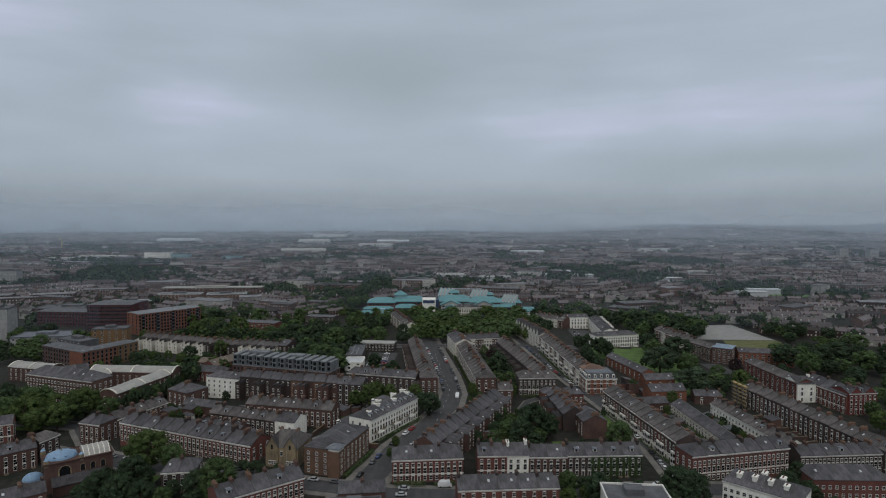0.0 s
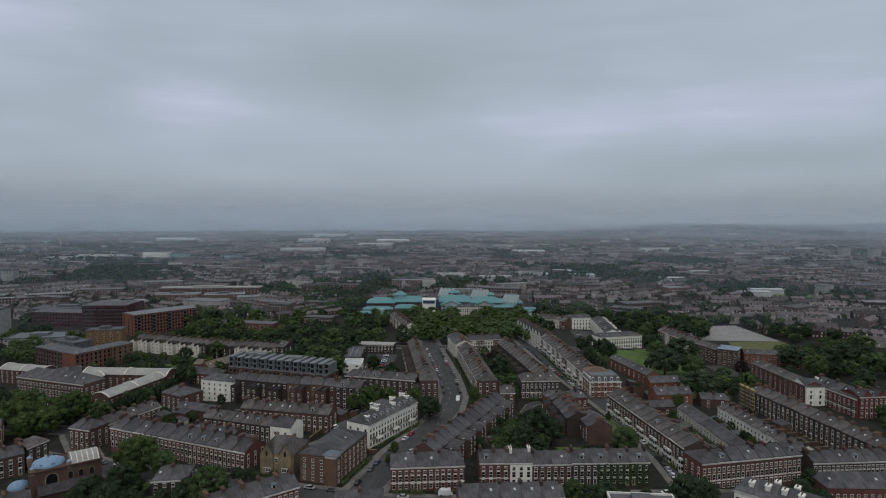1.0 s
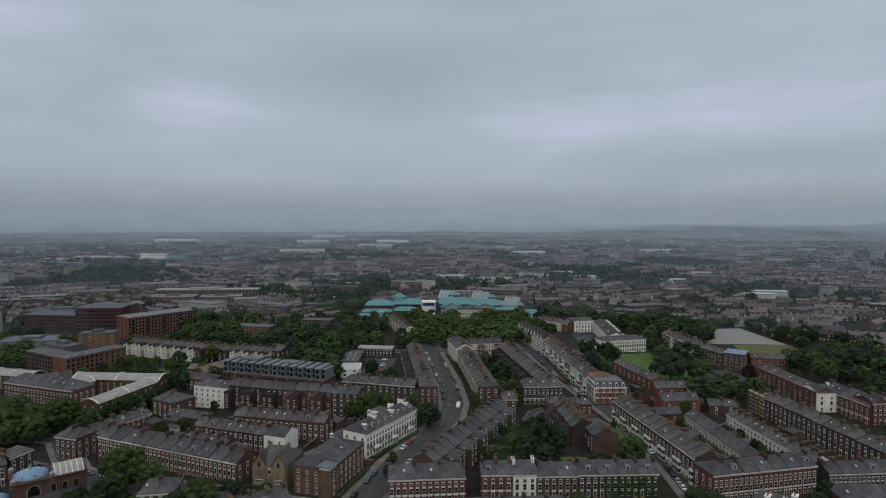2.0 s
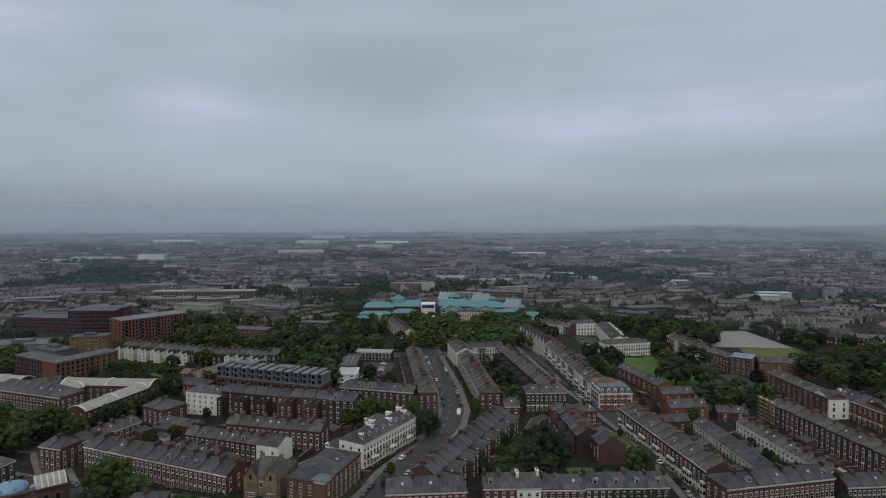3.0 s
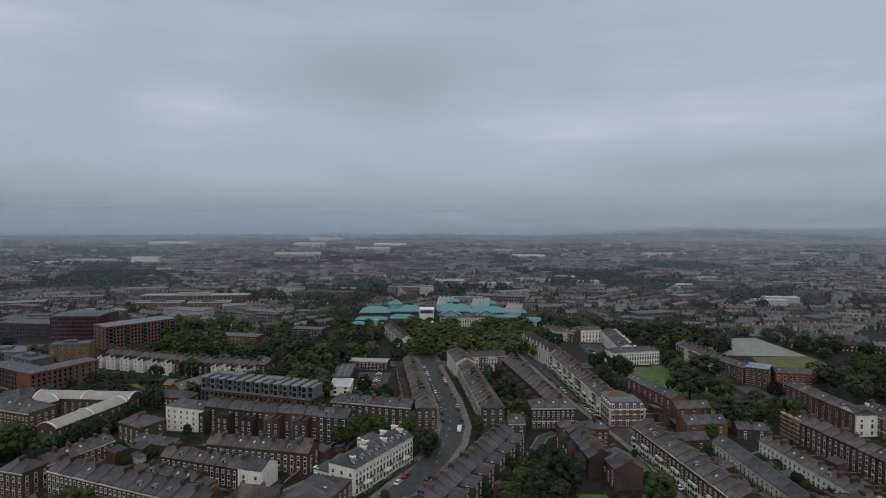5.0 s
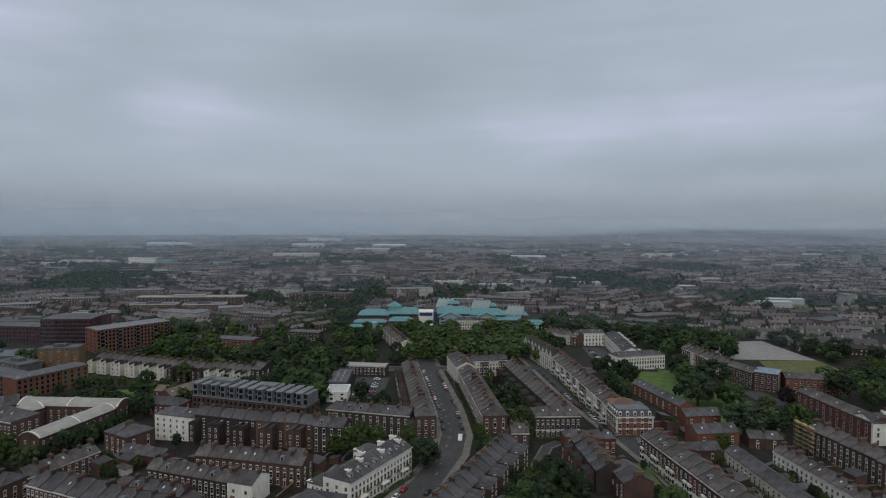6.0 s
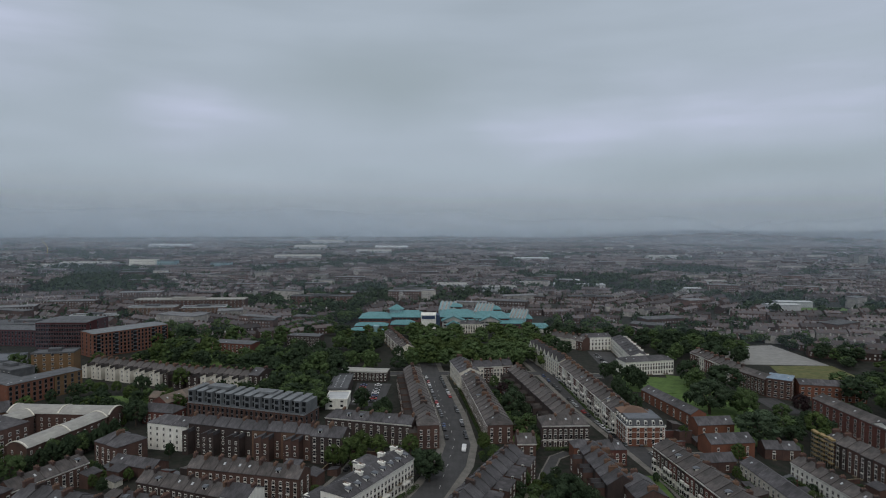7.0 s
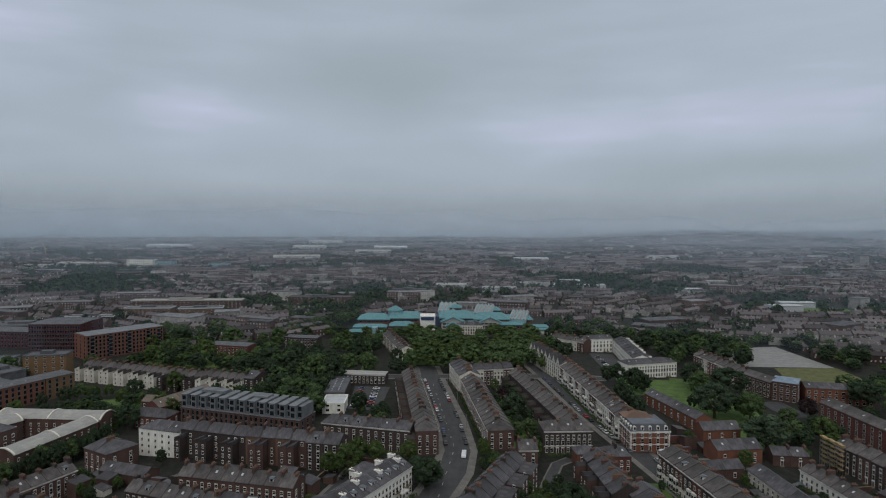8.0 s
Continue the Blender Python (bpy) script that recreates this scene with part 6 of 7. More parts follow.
def hospital():
    e = thing("hospital", "low brick hospital with bright teal metal roofs", "hospital", pose(1.3, 0, gz(0, 660)) @ Matrix.Diagonal((0.94, 1, 1, 1)))

    def wing(x0, x1, y0, y1, h, rise, hip, wall=BRICK_RED, roof=TEAL, base=-1):
        part("wall", Shape().box(x0, x1, y0, y1, base, h).mesh("wall", [wall]), e)
        v = [(x0 - 1, y0 - 1.2, h), (x1 + 1, y0 - 1.2, h), (x1 + 1, y1 + 1.2, h), (x0 - 1, y1 + 1.2, h), (x0 + hip, (y0 + y1) / 2, h + rise), (x1 - hip, (y0 + y1) / 2, h + rise)]
        v += [(x, y, z - 0.6) for x, y, z in v[:4]]
        part("roof", mesh_of("roof", v, [(0, 1, 5, 4), (1, 2, 5), (2, 3, 4, 5), (3, 0, 4), (6, 7, 1, 0), (7, 8, 2, 1), (9, 6, 0, 3)], [roof]), e)

    strip = Shape().box(-1.6, 1.6, -0.05, 0, 0, 1.4).mesh("window_strip", [GLASS])

    def strips(x0, x1, y, zs, gap=4.2):
        for z in zs:
            for i in range(int((x1 - x0) / gap)):
                part("window_strip", strip, e, "", pose(x0 + gap * (i + 0.5), y - 0.03, z))

    def lantern(x, y, z, r, tall, rise):
        """An eight-sided roof lantern."""
        part("lantern", Shape().tube(x, y, z - 3, z + tall, r, r, 8).mesh("lantern", [TEAL_PALE]), e, "pale eight-sided lantern")
        part("lantern_roof", Shape().tube(x, y, z + tall, z + tall + rise, r + 1.2, r * 0.15, 8).mesh("lantern_roof", [TEAL]), e)

    def rooflights(x0, x1, y0, y1, z0, z1, n, turn=0):
        """A sloping bank of ridged glazing."""
        w, dpt = x1 - x0, y1 - y0
        q = Shape().add([(0, 0, -3), (w, 0, -3), (w, dpt, -3), (0, dpt, -3), (0, 0, 0), (w, 0, 0), (w, dpt, z1 - z0), (0, dpt, z1 - z0)], [(0, 1, 5, 4), (1, 2, 6, 5), (2, 3, 7, 6), (3, 0, 4, 7), (4, 5, 6, 7)])
        bank = part("rooflight_bank", q.mesh("rooflight_bank", [TEAL_PALE]), e, "sloping bank of pale glazing", pose(x0, y0, z0, 0, 0, turn))
        g = w / n
        ridge = Shape().add([(0.1 * g, -0.2, 0.05), (0.5 * g, -0.2, 1.5), (0.9 * g, -0.2, 0.05), (0.1 * g, dpt, z1 - z0 + 0.05), (0.5 * g, dpt, z1 - z0 + 1.5), (0.9 * g, dpt, z1 - z0 + 0.05)],
                            [(0, 1, 4, 3), (1, 2, 5, 4), (0, 2, 1), (3, 4, 5)])
        ridge.s[0] = 1
        ridge = ridge.mesh("rooflight", [WHITE_ROOF, TEAL_PALE])
        for i in range(n):
            part("rooflight", ridge, bank, "white ridged rooflight", pose(i * g, 0, 0))

    def front_gable(x0, x1, y0, y1, h, rise):
        xm = (x0 + x1) / 2
        part("gable_wall", Shape().add([(x0, y0, -1), (x1, y0, -1), (x1, y0, h), (xm, y0, h + rise), (x0, y0, h), (x0, y1, -1), (x1, y1, -1), (x1, y1, h), (x0, y1, h)],
                                       [(0, 1, 2, 3, 4), (1, 6, 7, 2), (5, 0, 4, 8)]).mesh("gable_wall", [FAR_PALE]), e, "pale rendered gable")
        part("gable_roof", Shape().add([(x0 - 1.2, y0 - 1.2, h - 0.7), (xm, y0 - 1.2, h + rise + 0.2), (x1 + 1.2, y0 - 1.2, h - 0.7), (x0 - 1.2, y1, h - 0.7), (xm, y1, h + rise + 0.2), (x1 + 1.2, y1, h - 0.7),
                                        (x0 - 1.2, y0 - 1.2, h - 1.3), (xm, y0 - 1.2, h + rise - 0.5), (x1 + 1.2, y0 - 1.2, h - 1.3)],
                                       [(0, 1, 4, 3), (1, 2, 5, 4), (6, 7, 1, 0), (7, 8, 2, 1)]).mesh("gable_roof", [TEAL]), e)

    # west wing in two tiers with its lantern
    wing(-84, -52, 656, 684, 9.5, 4.2, 9)
    wing(-53, -20.5, 660, 692, 10.2, 4.4, 3)
    lantern(-47, 676, 13.6, 7.6, 2.4, 4.2)
    wing(-86, -54, 640, 652, 4.8, 2.2, 4)
    wing(-50, -26, 640, 654, 6.2, 3.2, 5)
    wing(-88, -74, 624, 633, 3.2, 2.0, 3.5)
    wing(-62, -50, 622, 632, 3.0, 1.2, 3)
    part("stair_tower", Shape().box(-66, -61, 624, 632, -1, 6.8).mesh("stair_tower", [TEAL_PALE]), e, "pale teal stair tower")
    strips(-83, -53, 656, (2.6, 6.6))
    strips(-52, -22, 660, (3.4, 7.2))
    strips(-49, -27, 640, (2.6,))
    # white entrance block
    part("entrance_block", Shape().box(-20, -4.5, 650, 668, -1, 13.6).mesh("entrance_block", [STUCCO]), e, "white entrance block")
    part("navy_panel", Shape().box(-19, -5.5, 649.6, 649.95, 9.6, 12.8).mesh("navy_panel", [BLUE_PANEL]), e, "navy glazed panel")
    part("navy_panel", Shape().box(-4.4, -0.6, 652, 666, -1, 13.0).mesh("navy_panel", [BLUE_PANEL]), e, "navy clad stair")
    part("flue", Shape().tube(-22, 676, 8, 20, 0.4, 0.4, 8).mesh("flue", [STEEL]), e, "tall steel flue")
    # middle and east wings
    wing(0, 38, 664, 702, 9.8, 5.0, 9)
    wing(36, 72, 660, 692, 9.4, 4.6, 7)
    wing(66, 97, 664, 688, 8.6, 3.4, 6)
    front_gable(2, 25, 652, 676, 8.2, 4.2)
    front_gable(7, 20, 646, 654, 5.2, 3.0)
    front_gable(41, 63, 654, 676, 8.0, 4.2)
    wing(25, 41, 648, 662, 6.4, 2.4, 3)
    wing(60, 88, 652, 662, 5.6, 2.0, 3)
    rooflights(-2, 17, 698, 716, 11.5, 18.0, 4, -8)
    rooflights(36, 56, 682, 704, 12.0, 18.0, 5, -14)
    rooflights(72, 90, 664, 684, 9.0, 15.0, 5, -18)
    wing(12, 24, 700, 716, 15.0, 2.4, 4)
    wing(54, 66, 690, 706, 14.0, 2.6, 4)
    wing(92, 110, 646, 660, 4.4, 1.2, 4, STUCCO)
    wing(100, 112, 636, 644, 3.6, 1.0, 2, STUCCO)
    for x0, x1, y, zs in ((3, 25, 652, (2.2, 5.2)), (26, 40, 648, (2.4,)), (42, 62, 654, (2.2, 5.2)), (61, 87, 652, (2.2,)), (0, 36, 664, (7.0,)), (67, 95, 664, (5.8,))):
        strips(x0, x1, y, zs)


hospital()
terrace("cream stucco house beyond the square's trees", (20, 628), (41, 628), 11, 9, 3, 7, 3, CREAM, SLATE, 2.5, (4, 4), name="stucco_villa", group="stucco terraces")
terrace("pale terrace of small houses beside the square", (-47, 586), (-29, 522), 11, 8.5, 3, 6.4, 2, CREAM, SLATE_BROWN, 3, mixed=(BRICK_BROWN,), name="stucco_terrace", group="stucco terraces")
terrace("brick houses beyond the square with white gables", (96, 585), (118, 560), 11, 8, 2, 6.4, 2, BRICK_BROWN, SLATE_BROWN, 3, mixed=(CREAM,))
terrace("brick terrace backing on the square", (22.5, 452), (48, 458), 12, 10.5, 3, 7, 3, BRICK_BROWN, SLATE, 2.6, mixed=(CREAM,), doors=False)
terrace("brick flats with flat grey roof among trees", (-185, 556), (-150, 548), 14, 9, 3, 7, 2, BRICK_RED, FELT, 0.5, cornice=False, doors=False, stacks=False, wide=WIN_MODERN, name="apartment_block", category="apartment block", group="apartment blocks")
terrace("brick flats with blue-grey panels among trees", (-128, 575), (-100, 570), 12, 9, 3, 6, 2, BRICK_DARK, FELT, 0.5, cornice=False, doors=False, stacks=False, wide=WIN_MODERN, name="apartment_block", category="apartment block", group="apartment blocks")
terrace("small brick houses with green-grey hipped roofs", (-149, 397), (-133, 431), 11, 6.5, 2, 8, 2, BRICK_RED, TILE_TAN, 3.4, (0, 0), cornice=False, stacks=False, ends=(2, 0))
terrace("small brick house with hipped tile roof", (-156, 384), (-138, 380), 11, 6.5, 2, 6, 2, BRICK_RED, SLATE, 3, (0, 4), cornice=False, stacks=False, ends=(2, 2))
terrace("small brick house beside garden trees", (-166, 412), (-152, 409), 9, 6, 2, 7, 2, BRICK_BROWN, TILE_TAN, 2.6, cornice=False, stacks=False)
terrace("low slate-roofed workshops in the backyards", (-137, 318), (-116, 311), 9, 4.5, 1, 7, 1, BRICK_BROWN, SLATE, 2.4, cornice=False, stacks=False, doors=False)
terrace("brick houses with skylights in slate roofs beside the halls", (-234.2, 373.0), (-223.2, 381.5), 13, 7.5, 2, 8, 2, BRICK_TAN, SLATE, 4.2, cornice=False, stacks=False)
terrace("small brick lodge with slate roof", (148, 338), (163, 336), 9, 5, 2, 7, 1, BRICK_BROWN, SLATE, 2.6, cornice=False)
terrace("low slate-roofed brick outbuilding", (110, 318), (126, 320), 8, 4.5, 1, 8, 1, BRICK_BROWN, SLATE, 2.6, cornice=False, stacks=False, doors=False)


def block(name, label, x, y, w, d, h, mat, roof, category, group, turn=0, floors=0, edge=None):
    """A flat-roofed block with a parapet, its rows of windows as dark strips."""
    e = thing(name, label, category, pose(x, y, gz(x, y), 0, 0, turn), group)
    part("wall", Shape().box(-w / 2, w / 2, -d / 2, d / 2, -2, h).mesh("wall", [mat]), e)
    part("roof", Shape().box(-w / 2 + 0.3, w / 2 - 0.3, -d / 2 + 0.3, d / 2 - 0.3, h - 0.4, h + 0.15).mesh("roof", [roof]), e)
    o, q = (w / 2 + 0.25, d / 2 + 0.25), (w / 2 - 0.25, d / 2 - 0.25)
    v = [(sx * p[0], sy * p[1], z) for p, z in ((o, h - 0.3), (o, h + 0.7), (q, h + 0.7), (q, h + 0.1)) for sx, sy in ((-1, -1), (1, -1), (1, 1), (-1, 1))]
    part("parapet", mesh_of("parapet", v, [(r * 4 + c, r * 4 + (c + 1) % 4, r * 4 + 4 + (c + 1) % 4, r * 4 + 4 + c) for r in range(3) for c in range(4)], [edge or roof]), e)
    if w > 15:
        part("plant_room", Shape().box(-w * 0.18, w * 0.12, -d * 0.1, d * 0.25, h, h + 2.2).mesh("plant_room", [roof]), e)
    n = max(1, int(w / 4.5))
    for k in range(floors):
        for i in range(n):
            part("window", WIN_MODERN, e, "", pose(-w / 2 + (i + 0.5) * w / n, -d / 2, 1.2 + k * h / floors))
    return e


block("student_wing", "ochre-brick courtyard range with flat roof", -268, 490, 26, 14, 15.5, BRICK_OCHRE, FELT, "apartment block", "student blocks", 14, 5)
block("student_wing", "dark grey courtyard range with flat roof", -272, 450, 30, 14, 14.5, FELT, FELT, "apartment block", "student blocks", -28, 4)
block("flat_block", "low brick flats with flat roof among trees", -430, 540, 50, 18, 9, BRICK_BROWN, SHED_ROOF, "apartment block", "far blocks", 5, 3)
block("flat_block", "glass-roofed low college building", -330, 505, 46, 26, 7, CONCRETE, LEAD, "college", "far blocks", 10, 2)


def shed(label, x, y, w, d, h, mat=None, turn=0):
    e = thing("warehouse", label, "warehouse", pose(x, y, gz(x, y), 0, 0, turn), "warehouses")
    part("wall", Shape().box(-w / 2, w / 2, -d / 2, d / 2, -2, h).mesh("wall", [SHED_ROOF]), e)
    part("roof", Shape().gable(-w / 2, w / 2, -d / 2, d / 2, h, d * 0.06, 0, None, 0, 0, 0.8).mesh("roof", [mat or WHITE_ROOF]), e)
    return e


side = block("side_range", "low flat-roofed range with skylights beside the car park", -59, 431, 11, 34, 6.5, BRICK_DARK, FELT, "office building", "offices", 2, 0)
for i in range(8):
    for x in (-2.2, 1.4):
        part("skylight", SKYLIGHT, side, "white skylight", pose(x, -12 + 3.6 * i, 6.75))
block("white_annex", "white-roofed low annex in the courtyard", -56.5, 405.5, 12, 16, 5.2, STUCCO, SHED_ROOF, "office building", "offices", 2, 2, STUCCO)
corner = block("flat_roofed_shop", "low flat-roofed shop with pale skylights", -27, 196.5, 17, 8.5, 6.2, BRICK_BROWN, FELT, "shop", "shops", 5, 2)
for x in (-5, -1, 3.5):
    part("skylight", SKYLIGHT, corner, "pale skylight", pose(x, 0.5, 6.4) @ Matrix.Diagonal((2.2, 1.6, 1, 1)))
block("flat_roofed_block", "flat-roofed pale block with a white parapet", 67.5, 196.0, 21, 14, 10.0, CREAM, FELT, "apartment block", "apartment blocks", -5, 4, TRIM)
block("concrete_tower", "grey concrete tower with ribbed sides", -378, 514, 22, 16, 28, CONCRETE, FELT, "tower block", "towers", 8, 0)
block("tower_block", "grey and white panelled residential tower block", -655, 920, 24, 16, 24, CONCRETE, FELT, "tower block", "towers", 5, 7)
block("tower_block", "distant grey residential tower block", 1080, 1600, 24, 18, 30, CONCRETE, FELT, "tower block", "towers", 0, 8)
block("tower_block", "distant grey residential tower block", 1150, 1585, 24, 18, 28, CONCRETE, FELT, "tower block", "towers", 0, 8)
block("flat_block", "long brown-brick block with pale roof edge", -300, 800, 128, 18, 13, BRICK_BROWN, WHITE_ROOF, "apartment block", "far blocks", 5, 4)
block("flat_block", "orange-brick flats with flat roof", -262, 742, 46, 15, 12, BRICK_TAN, FELT, "apartment block", "far blocks", 12, 4, SHED_ROOF)
block("flat_block", "tan-brick flats with pale flat roof", -322, 748, 50, 15, 11, BRICK_TAN, FELT, "apartment block", "far blocks", 4, 4, SHED_ROOF)
block("flat_block", "low brown-brick range with pale roof edge", -362, 705, 48, 12, 8, BRICK_BROWN, FELT, "apartment block", "far blocks", 6, 3, SHED_ROOF)
block("flat_block", "low brown-brick range with pale roof edge", -268, 690, 44, 12, 8, BRICK_BROWN, FELT, "apartment block", "far blocks", 14, 3, SHED_ROOF)
block("flat_block", "long brick range with rows of small windows", -152, 852, 78, 14, 11, BRICK_BROWN, FELT, "apartment block", "far blocks", 2, 3)
block("flat_block", "white and grey blocks of flats", -690, 1480, 60, 24, 20, STUCCO, FELT, "apartment block", "far blocks", 0, 5)
block("flat_block", "white and blue-grey blocks of flats", -630, 1470, 40, 24, 17, TEAL_PALE, FELT, "apartment block", "far blocks", 0, 4)
block("flat_block", "blue-grey clad office block", -495, 1440, 42, 26, 15, TEAL_PALE, FELT, "office building", "far blocks", 0, 4)
block("flat_block", "low glazed school building with pale roof", -395, 650, 70, 30, 9, BRICK_PLUM, FELT, "school", "far blocks", 6, 2)
block("flat_block", "small pale brick tower beside sheds", 136, 870, 6, 6, 14, CONCRETE, FELT, "tower", "far blocks", 0, 0)
block("flat_block", "long brick range among the houses", 205, 880, 60, 14, 9, BRICK_BROWN, FELT, "apartment block", "far blocks", -3, 3)
block("flat_block", "brown-brick flats in the hospital grounds", -40, 900, 46, 16, 12, BRICK_BROWN, FELT, "apartment block", "far blocks", 0, 3)
shed("white-roofed warehouse behind the hospital", 21, 1010, 48, 34, 8)
shed("white-roofed shed with green fields beside it", 92, 985, 52, 24, 7)
shed("long grey warehouse roof", 262, 1780, 96, 40, 9, SHED_ROOF)
shed("pale warehouse roof among terraces", 165, 1080, 60, 26, 7, SHED_ROOF, -14)
shed("pale warehouse roof among terraces", 215, 1140, 70, 26, 7, SHED_ROOF, -10)
shed("pale school roof among terraces", 250, 1060, 44, 22, 7, SHED_ROOF, 8)
shed("large white retail shed far off", -405, 1800, 130, 60, 11, None, 12)
shed("large white retail shed far off", -500, 2420, 120, 90, 14, None, 4)
shed("large white retail shed far off", -560, 3100, 160, 90, 14)
shed("large white retail shed far off", -225, 2150, 120, 60, 11)
shed("pale industrial shed far off", -190, 2480, 130, 60, 12, SHED_ROOF)
shed("pale industrial shed far off", -1080, 2500, 160, 60, 14, SHED_ROOF)
shed("white marquee roof among the houses", 487, 1128, 36, 20, 8)
shed("pale factory roofs among terraces", 430, 820, 40, 18, 7, SHED_ROOF)
shed("pale factory roofs among terraces", 462, 850, 44, 16, 7, SHED_ROOF, -4)
shed("pale factory roof near the terraces", 390, 1010, 40, 18, 7, SHED_ROOF)
shed("pale school roofs far off", 690, 1920, 90, 40, 9)
shed("pale school roofs far off", 640, 1850, 50, 30, 9)
shed("white roofs of a retail park", -830, 1500, 120, 40, 9)
shed("white roofs of a retail park", -900, 1440, 60, 30, 8)


# ---- vehicles ----
def car_meshes(colour, name):
    paint = material("paint_" + name, colour, 0.3, [c * 0.92 for c in colour], (0.02, 2), spec=0.6)
    v, f = stack_of([(2.0, 0.80, 0.28), (2.14, 0.88, 0.50), (2.08, 0.87, 0.80), (1.5, 0.80, 0.92)])
    body = mesh_of("body", v, f, [paint])
    v, f = stack_of([(1.38, 0.78, 0.90), (0.86, 0.66, 1.36)])
    return body, mesh_of("windows", v, f, [CAR_GLASS]), Shape().box(-0.84, 0.84, -0.64, 0.64, 1.36, 1.44, 0, True).mesh("roof_panel", [paint])


q = Shape()
q.add(*(lambda n, r: ([(r * math.cos(6.2832 * i / n), y, r * math.sin(6.2832 * i / n)) for y in (-0.11, 0.11) for i in range(n)],
                      [(i, (i + 1) % n, n + (i + 1) % n, n + i) for i in range(n)] + [tuple(range(n - 1, -1, -1)), tuple(range(n, 2 * n))]))(10, 0.32))
WHEEL = q.mesh("wheel", [TYRE])
PAINTS = (("white", (0.70, 0.70, 0.70)), ("silver", (0.36, 0.37, 0.38)), ("black", (0.016, 0.016, 0.018)), ("red", (0.32, 0.02, 0.02)),
          ("blue", (0.03, 0.06, 0.16)), ("grey", (0.10, 0.105, 0.11)), ("yellow", (0.45, 0.36, 0.05)))
CARS = {}
for pname, colour in PAINTS:
    body, panes, top = car_meshes(colour, pname)
    e = thing("car", pname + " hatchback car parked at the kerb", "car", pose(0, -400, gz(0, 0) + 0.2), "parked cars")
    part("body", body, e)
    part("cabin_glass", panes, e, "dark car glass")
    part("roof_panel", top, e)
    for x in (-1.3, 1.3):
        for y in (-0.78, 0.78):
            part("wheel", WHEEL, e, "", pose(x, y, 0.32))
    CARS[pname] = e
used = set()


def car(x, y, turn, colour, lift=0.172):
    m = pose(x, y, gz(x, y) + lift, 0, 0, turn)
    if colour not in used:
        used.add(colour)
        CARS[colour].matrix_basis = m
        return CARS[colour]
    return copy_thing(CARS[colour], m)


def kerb_cars(pts, off, y0, y1, gap, seed, fill=0.8, lift=0.172):
    rng = random.Random(seed)
    names = ["white", "silver", "black", "black", "grey", "silver", "grey", "white", "black", "red", "blue", "grey", "black"]
    for (ax, ay), (bx, by) in zip(pts, pts[1:]):
        L = math.hypot(bx - ax, by - ay)
        dx, dy = (bx - ax) / L, (by - ay) / L
        for i in range(int(L / gap)):
            d = (i + 0.5) * gap + rng.uniform(-0.4, 0.4)
            x, y = ax + dx * d - dy * -off, ay + dy * d + dx * -off
            if y0 < y < y1 and rng.random() < fill:
                car(x, y, math.degrees(math.atan2(dy, dx)), rng.choice(names), lift)


kerb_cars(CANNING, -4.7, 352, 468, 5.6, 1, 0.85)
kerb_cars(CANNING, 4.7, 352, 468, 5.6, 2, 0.8)
kerb_cars(CANNING, -4.6, 228, 318, 6.5, 3, 0.55)
kerb_cars(CANNING, 4.6, 262, 300, 7.0, 4, 0.3)
kerb_cars(HUSK, -3.7, 225, 320, 6.0, 5, 0.6, 0.178)
kerb_cars(HUSK, 3.7, 225, 480, 6.0, 6, 0.65, 0.178)
kerb_cars(HUSK, -3.7, 342, 480, 6.0, 7, 0.65, 0.178)
kerb_cars(CATH, -3.6, 190, 300, 9.0, 8, 0.3, 0.184)
car(-19.3, 270.0, 65, "yellow")
kerb_cars(LEFT, -2.8, 262, 330, 7.0, 9, 0.4, 0.196)
for i in range(14):
    car(-47 + (i % 2) * 9, 410 + 2.9 * (i // 2) * 2, 0, ("white", "black", "silver", "red", "grey", "blue", "white")[i % 7], 0.202)

for i in range(4):
    car(124.5 + i * 0.35, 518 + 9.0 * i, 8, ("white", "black", "silver", "grey")[i], 0.202)

e = thing("van", "white panel van on the asphalt street", "van", pose(11.6, 338, gz(11, 338) + 0.165, 0, 0, 84), "vans")
VAN_PAINT = material("van_paint", (0.72, 0.72, 0.72), 0.35, None, (0.03, 2))
v, f = stack_of([(2.6, 0.95, 0.35), (2.7, 1.0, 0.6), (2.6, 1.0, 1.2), (1.9, 0.98, 2.2), (1.7, 0.9, 2.4)])
part("body", mesh_of("body", v, f, [VAN_PAINT]), e)
part("windscreen", Shape().box(1.92, 2.42, -0.85, 0.85, 1.35, 1.95, 0, True).mesh("windscreen", [CAR_GLASS]), e, "dark windscreen")
for x in (-1.6, 1.7):
    for y in (-0.9, 0.9):
        part("wheel", WHEEL, e, "", pose(x, y, 0.34))


for x, y, turn in ((3.4, 223.2, 3), (101.3, 343.0, 200)):
    copy_thing(e, pose(x, y, gz(x, y) + 0.182, 0, 0, turn))
car(-12.7, 215.7, 4, "silver", 0.182)

# ---- tower crane ----
e = thing("crane", "yellow luffing tower crane far off", "crane", pose(-1244, 1985, gz(-1244, 1985)), "")
CRANE = material("crane_yellow", (0.42, 0.30, 0.06), 0.6)
part("mast", Shape().beam((0, 0, -1), (0, 0, 22), 0.9, 4).mesh("mast", [CRANE]), e)
part("jib", Shape().beam((3, 0, 20), (-16, 0, 46), 0.6, 4).mesh("jib", [CRANE]), e)
part("counterweight", Shape().box(2, 6, -1.2, 1.2, 18, 21, 0, True).mesh("counterweight", [CONCRETE]), e)

